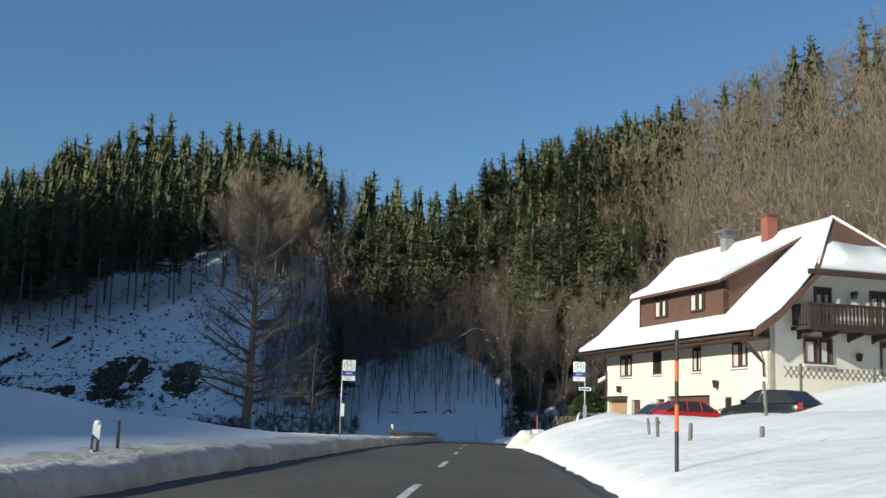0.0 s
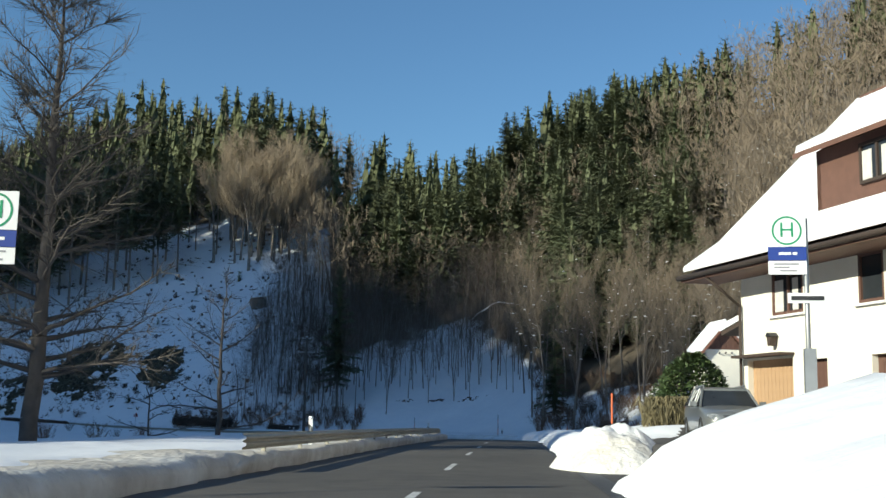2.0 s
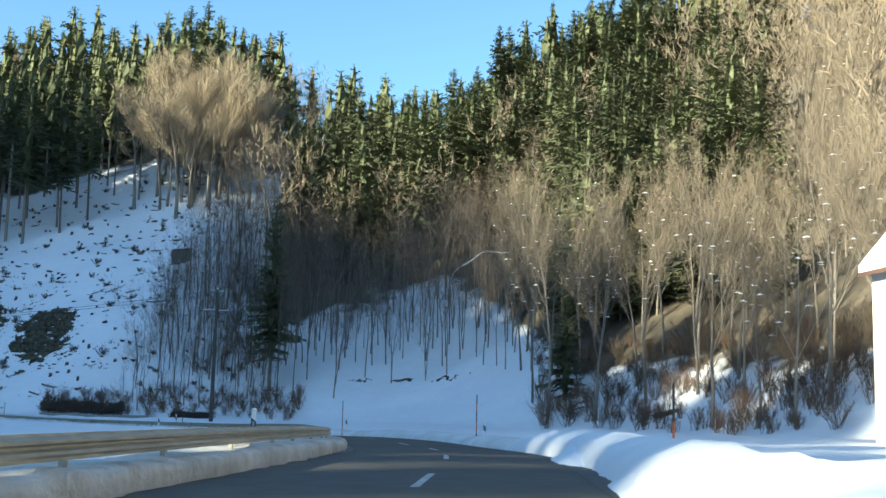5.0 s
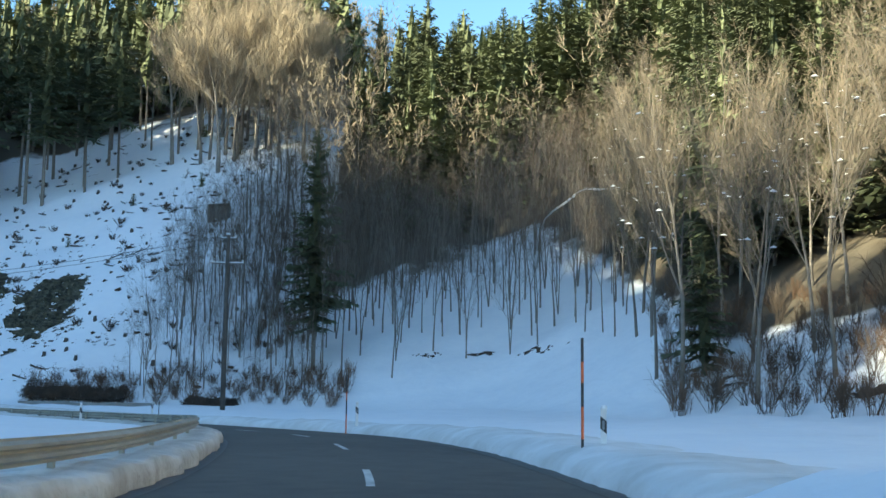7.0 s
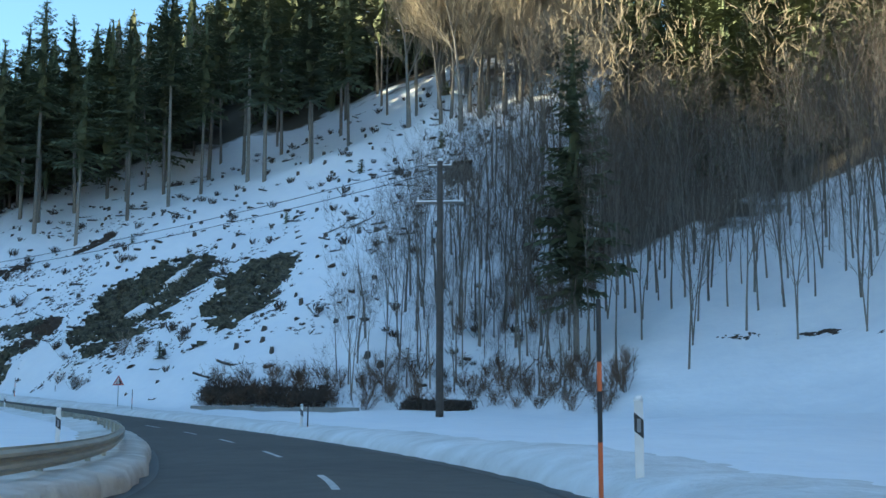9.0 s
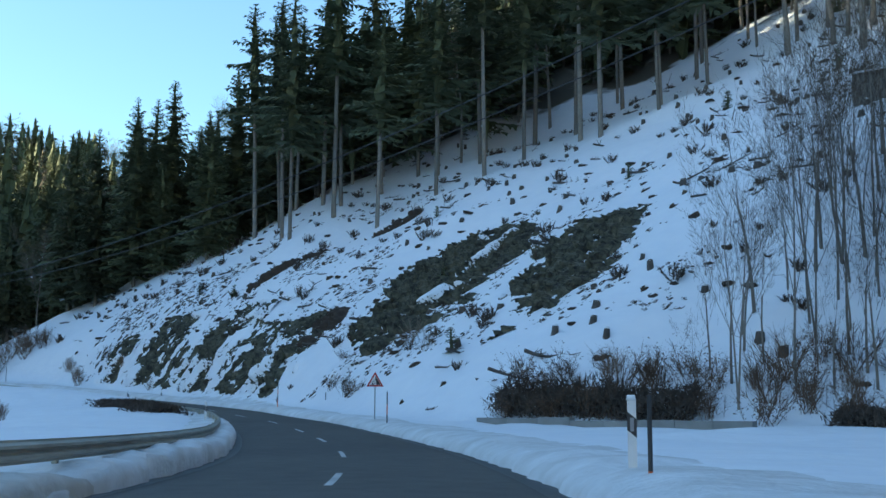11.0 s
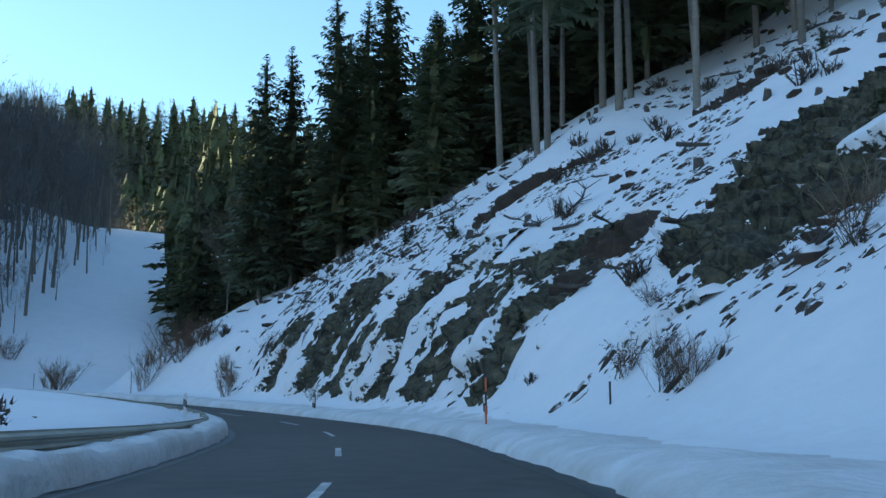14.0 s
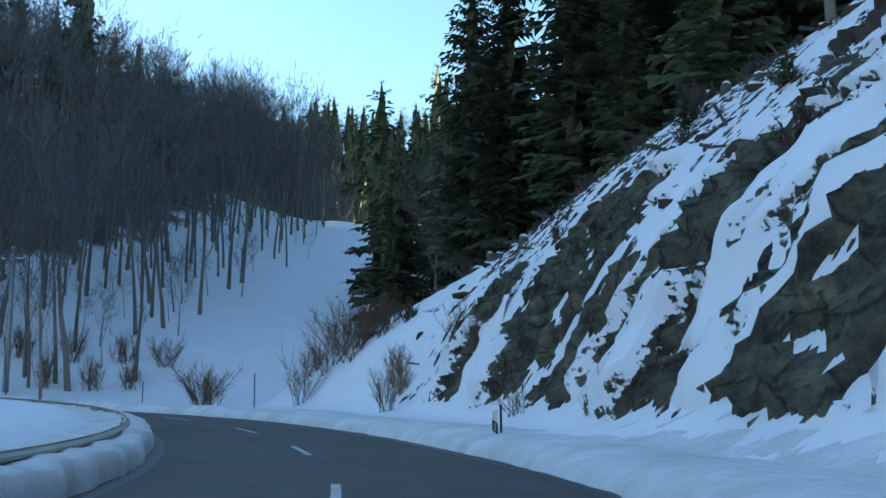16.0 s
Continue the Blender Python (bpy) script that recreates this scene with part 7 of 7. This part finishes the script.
stump = thing("stump", pose(0, 0, -50), "sawn tree stump with a cap of snow", "stump", "stumps on the clearing")
m = Mesh()
for k in range(9):
    a = 2 * math.pi * k / 9
    m.v += [(0.34 * math.cos(a) * (1 + 0.2 * math.sin(3 * a)), 0.34 * math.sin(a), -0.5), (0.24 * math.cos(a), 0.24 * math.sin(a) * 1.1, 0.15), (0.21 * math.cos(a), 0.22 * math.sin(a), 0.55 + 0.05 * math.sin(a))]
m.f = [(3 * k + j, (3 * k + 3 + j) % 27, (3 * k + 4 + j) % 27, 3 * k + 1 + j) for k in range(9) for j in (0, 1)] + [tuple(3 * k + 2 for k in range(9))]
part("wood", m, DARK_BARK, stump)
m = Mesh()
m.tube((0, 0, 0.5), (0, 0, 0.66), 0.23, 0.15, 9)
part("snow_cap", m, ROOF_SNOW, stump, smooth=True)
LOGS = []
for k in range(4):
    q = random.Random(200 + k)
    m = Mesh()
    p = Vector((-1.2, 0, 0.1))
    for j in range(5):
        e = p + Vector((0.55, q.gauss(0, 0.18), q.gauss(0, 0.06)))
        m.tube(p, e, 0.10 - 0.013 * j, 0.09 - 0.013 * j, 5)
        for b in range(3):
            m.tube(e, e + Vector((q.gauss(0.2, 0.3), q.gauss(0, 0.5), q.uniform(0.05, 0.4))), 0.035, 0.01, 3, False)
        p = e
    LOGS.append(m.data("branch"))
CLUMPS = [shrub_mesh(120 + k, 0.9, 0.5, 16, 12, 0.05).data("brush") for k in range(3)]
CLODS = []
for k in range(4):
    m, q = Mesh(), random.Random(300 + k)
    for row, (r, z) in enumerate(((0.50, -0.3), (0.56, -0.02), (0.46, 0.20), (0.22, 0.34))):
        for j in range(8):
            a = 2 * math.pi * (j + 0.3 * row) / 8
            n = r * q.uniform(0.72, 1.25)
            m.v.append((n * math.cos(a), 0.75 * n * math.sin(a), z + q.gauss(0, 0.045)))
    for row in range(3):
        for j in range(8):
            a, b = row * 8 + j, row * 8 + (j + 1) % 8
            m.f += [(a, b, b + 8), (a, b + 8, a + 8)]
    m.f.append(tuple(range(24, 32)))
    CLODS.append(m.data("boulder", True))
tally = {"stump": 0, "branch": 0, "brush": 0, "boulder": 0}
first = True
for x, y, d, s in candidates(7200, -150, -27, 236, 375, FOOT):
    px = x / UNIT
    if d < 1.0 or d < 3.6 and RND.random() < 0.75 or d > tree_line(px) + 16 or d > 58 or not SITES.free(x, y, 1.05):
        continue
    z = land(x, y)
    k = RND.random()
    turn = RND.uniform(0, 360)
    low = 0.45 if d < 3.6 else 1.0
    if k < 0.24 and tally["stump"] < 160 and d > 5:
        tally["stump"] += 1
        mm = pose(x, y, z, RND.gauss(0, 6), RND.gauss(0, 6), turn)
        ob = stump if first else copy_thing(stump, mm)
        first, ob.matrix_basis = False, mm
        ob.scale = (RND.uniform(0.6, 1.1),) * 2 + (RND.uniform(0.4, 0.95),)
    elif k < 0.44 and tally["branch"] < 150:
        tally["branch"] += 1
        ob = part("branch", RND.choice(LOGS), DARK_BARK, at=pose(x, y, z, RND.gauss(0, 8), RND.gauss(0, 12), RND.gauss(25, 40)) @ Matrix.Diagonal((low * RND.uniform(0.5, 1.3),) * 3 + (1,)))
        tagged(ob, "dark fallen branch lying on the snow", "branch", "felling litter")
    elif k < 0.70 and tally["brush"] < 230:
        tally["brush"] += 1
        ob = part("brush_clump", RND.choice(CLUMPS), HEDGE, at=pose(x, y, z - 0.1, 0, 0, turn) @ Matrix.Diagonal((low * RND.uniform(0.6, 1.5),) * 3 + (1,)))
        tagged(ob, "low dark brush poking through the snow", "brush", "felling litter")
    elif tally["boulder"] < 240:
        tally["boulder"] += 1
        ob = part("boulder", RND.choice(CLODS), SNOWY_SOIL, at=pose(x, y, z - 0.12, RND.gauss(0, 10), RND.gauss(0, 10), turn) @ Matrix.Diagonal((low * RND.uniform(0.5, 1.4), low * RND.uniform(0.5, 1.3), RND.uniform(0.5, 1.0), 1)))
        tagged(ob, "dark stone half buried in the snow", "stone", "stones on the slope")
# broken stone and tufts that show through the thin snow round the rock faces
rubble = Mesh()
for x, y, d, s in candidates(26000, -140, -46, 252, 300, FOOT):
    px = x / UNIT
    thin = noise.fractal(Vector((x * 0.16, y * 0.16, 4.0)), 0.9, 2.0, 4) + 0.45 * smooth(16, 6, d) - 0.2 * smooth(2.2, 1.2, d)
    if d < 0.9 or d > 24 or px < -94 or RND.random() > 1.7 * thin - 0.35:
        continue
    r = 0.07 + 0.24 * RND.random() ** 2.5
    turn, long = RND.uniform(0, 6.283), RND.uniform(0.9, 1.5)
    base, z = len(rubble.v), land(x, y)
    for ring, up in ((1.0, -0.25), (0.95, 0.12), (0.45, 0.42)):
        for j in range(6):
            a, n = 1.0472 * j + 0.4 * ring, r * ring * RND.uniform(0.65, 1.3)
            u, v = n * long * math.cos(a), n * math.sin(a)
            rx, ry = u * math.cos(turn) - v * math.sin(turn), u * math.sin(turn) + v * math.cos(turn)
            rubble.v.append((x + rx, y + ry, land(x + rx, y + ry) + r * up * RND.uniform(0.7, 1.4)))
    for row in (0, 6):
        for j in range(6):
            a, b = base + row + j, base + row + (j + 1) % 6
            rubble.f.append((a, b, b + 6, a + 6))
    rubble.f.append(tuple(range(base + 12, base + 18)))
tagged(part("rubble", rubble, SNOWY_SOIL), "dark broken stone and turf showing through the snow", "rubble", kind="stuff")
SAPLING = tree_kind("young_spruce", spruce_meshes(140, 2.6, 0.9, 0.03, 12, 7, 0.3), SPRUCE, "young spruce standing in the snow on the slope")
SAPLINGS = [SAPLING]
for x, y, z in ((-86, 281, 0.9), (-62, 252, 1.0), (-75, 268, 1.0), (-109, 275, 0.8), (-117, 277, 0.9), (-104, 270, 0.5), (-93, 266, 0.6), (-60, 293, 1.2), (-49, 312, 1.2), (-96, 272, 0.6), (-52, 301, 1.6), (-66, 284, 0.9), (-88, 262, 0.6), (-44, 330, 1.8), (-57, 318, 1.4)):
    plant(SAPLINGS, x, y, 0.62 * z, "young spruces on the clearing", 0.05)

# a wooden hut at the edge of the clearing
hx, hy = -44.5, 286.5
hut = thing("hut", pose(hx, hy, land(hx, hy) - 0.8, 0, 0, 20), "small weathered wooden hut with a snowy roof", "hut")
m = Mesh()
m.box(-1.6, 1.6, -1.2, 1.2, -0.6, 2.3)
part("wall", m, WOOD_GREY, hut)
for k in range(12):
    m = Mesh()
    m.box(-1.6 + k * 0.27, -1.36 + k * 0.27, -1.24, -1.2, 0.0, 2.3)
    part("board", m, WOOD_GREY, hut)
m = Mesh()
m.prism([(-1.6, 2.2), (1.6, 2.6), (1.6, 2.72), (-1.6, 2.32)], -1.6, 1.6, pose(0, 0, 0, 0, 0, 0))
part("roof", m, WOOD_DARK, hut)
m = Mesh()
m.prism([(-1.55, 2.33), (1.55, 2.73), (1.5, 2.95), (-1.5, 2.55)], -1.5, 1.5)
part("roof_snow", m, ROOF_SNOW, hut)

# a bent branch laden with snow in front of the wood
cu = bpy.data.curves.new("bent_branch", "CURVE")
cu.dimensions, cu.bevel_depth, cu.bevel_resolution = "3D", 0.13, 2
sp = cu.splines.new("POLY")
sp.points.add(16)
for k in range(17):
    u = k / 16
    sp.points[k].co = (2.5 + 11 * u, 264 - 13 * u, 20.3 + 11.5 * u * (1 - u) + 1.0 * u + 0.2 * math.sin(17 * u), 1)
ob = new("bent_branch", cu)
cu.materials.append(ROOF_SNOW)
tagged(ob, "long branch bent over by thick snow", "branch")
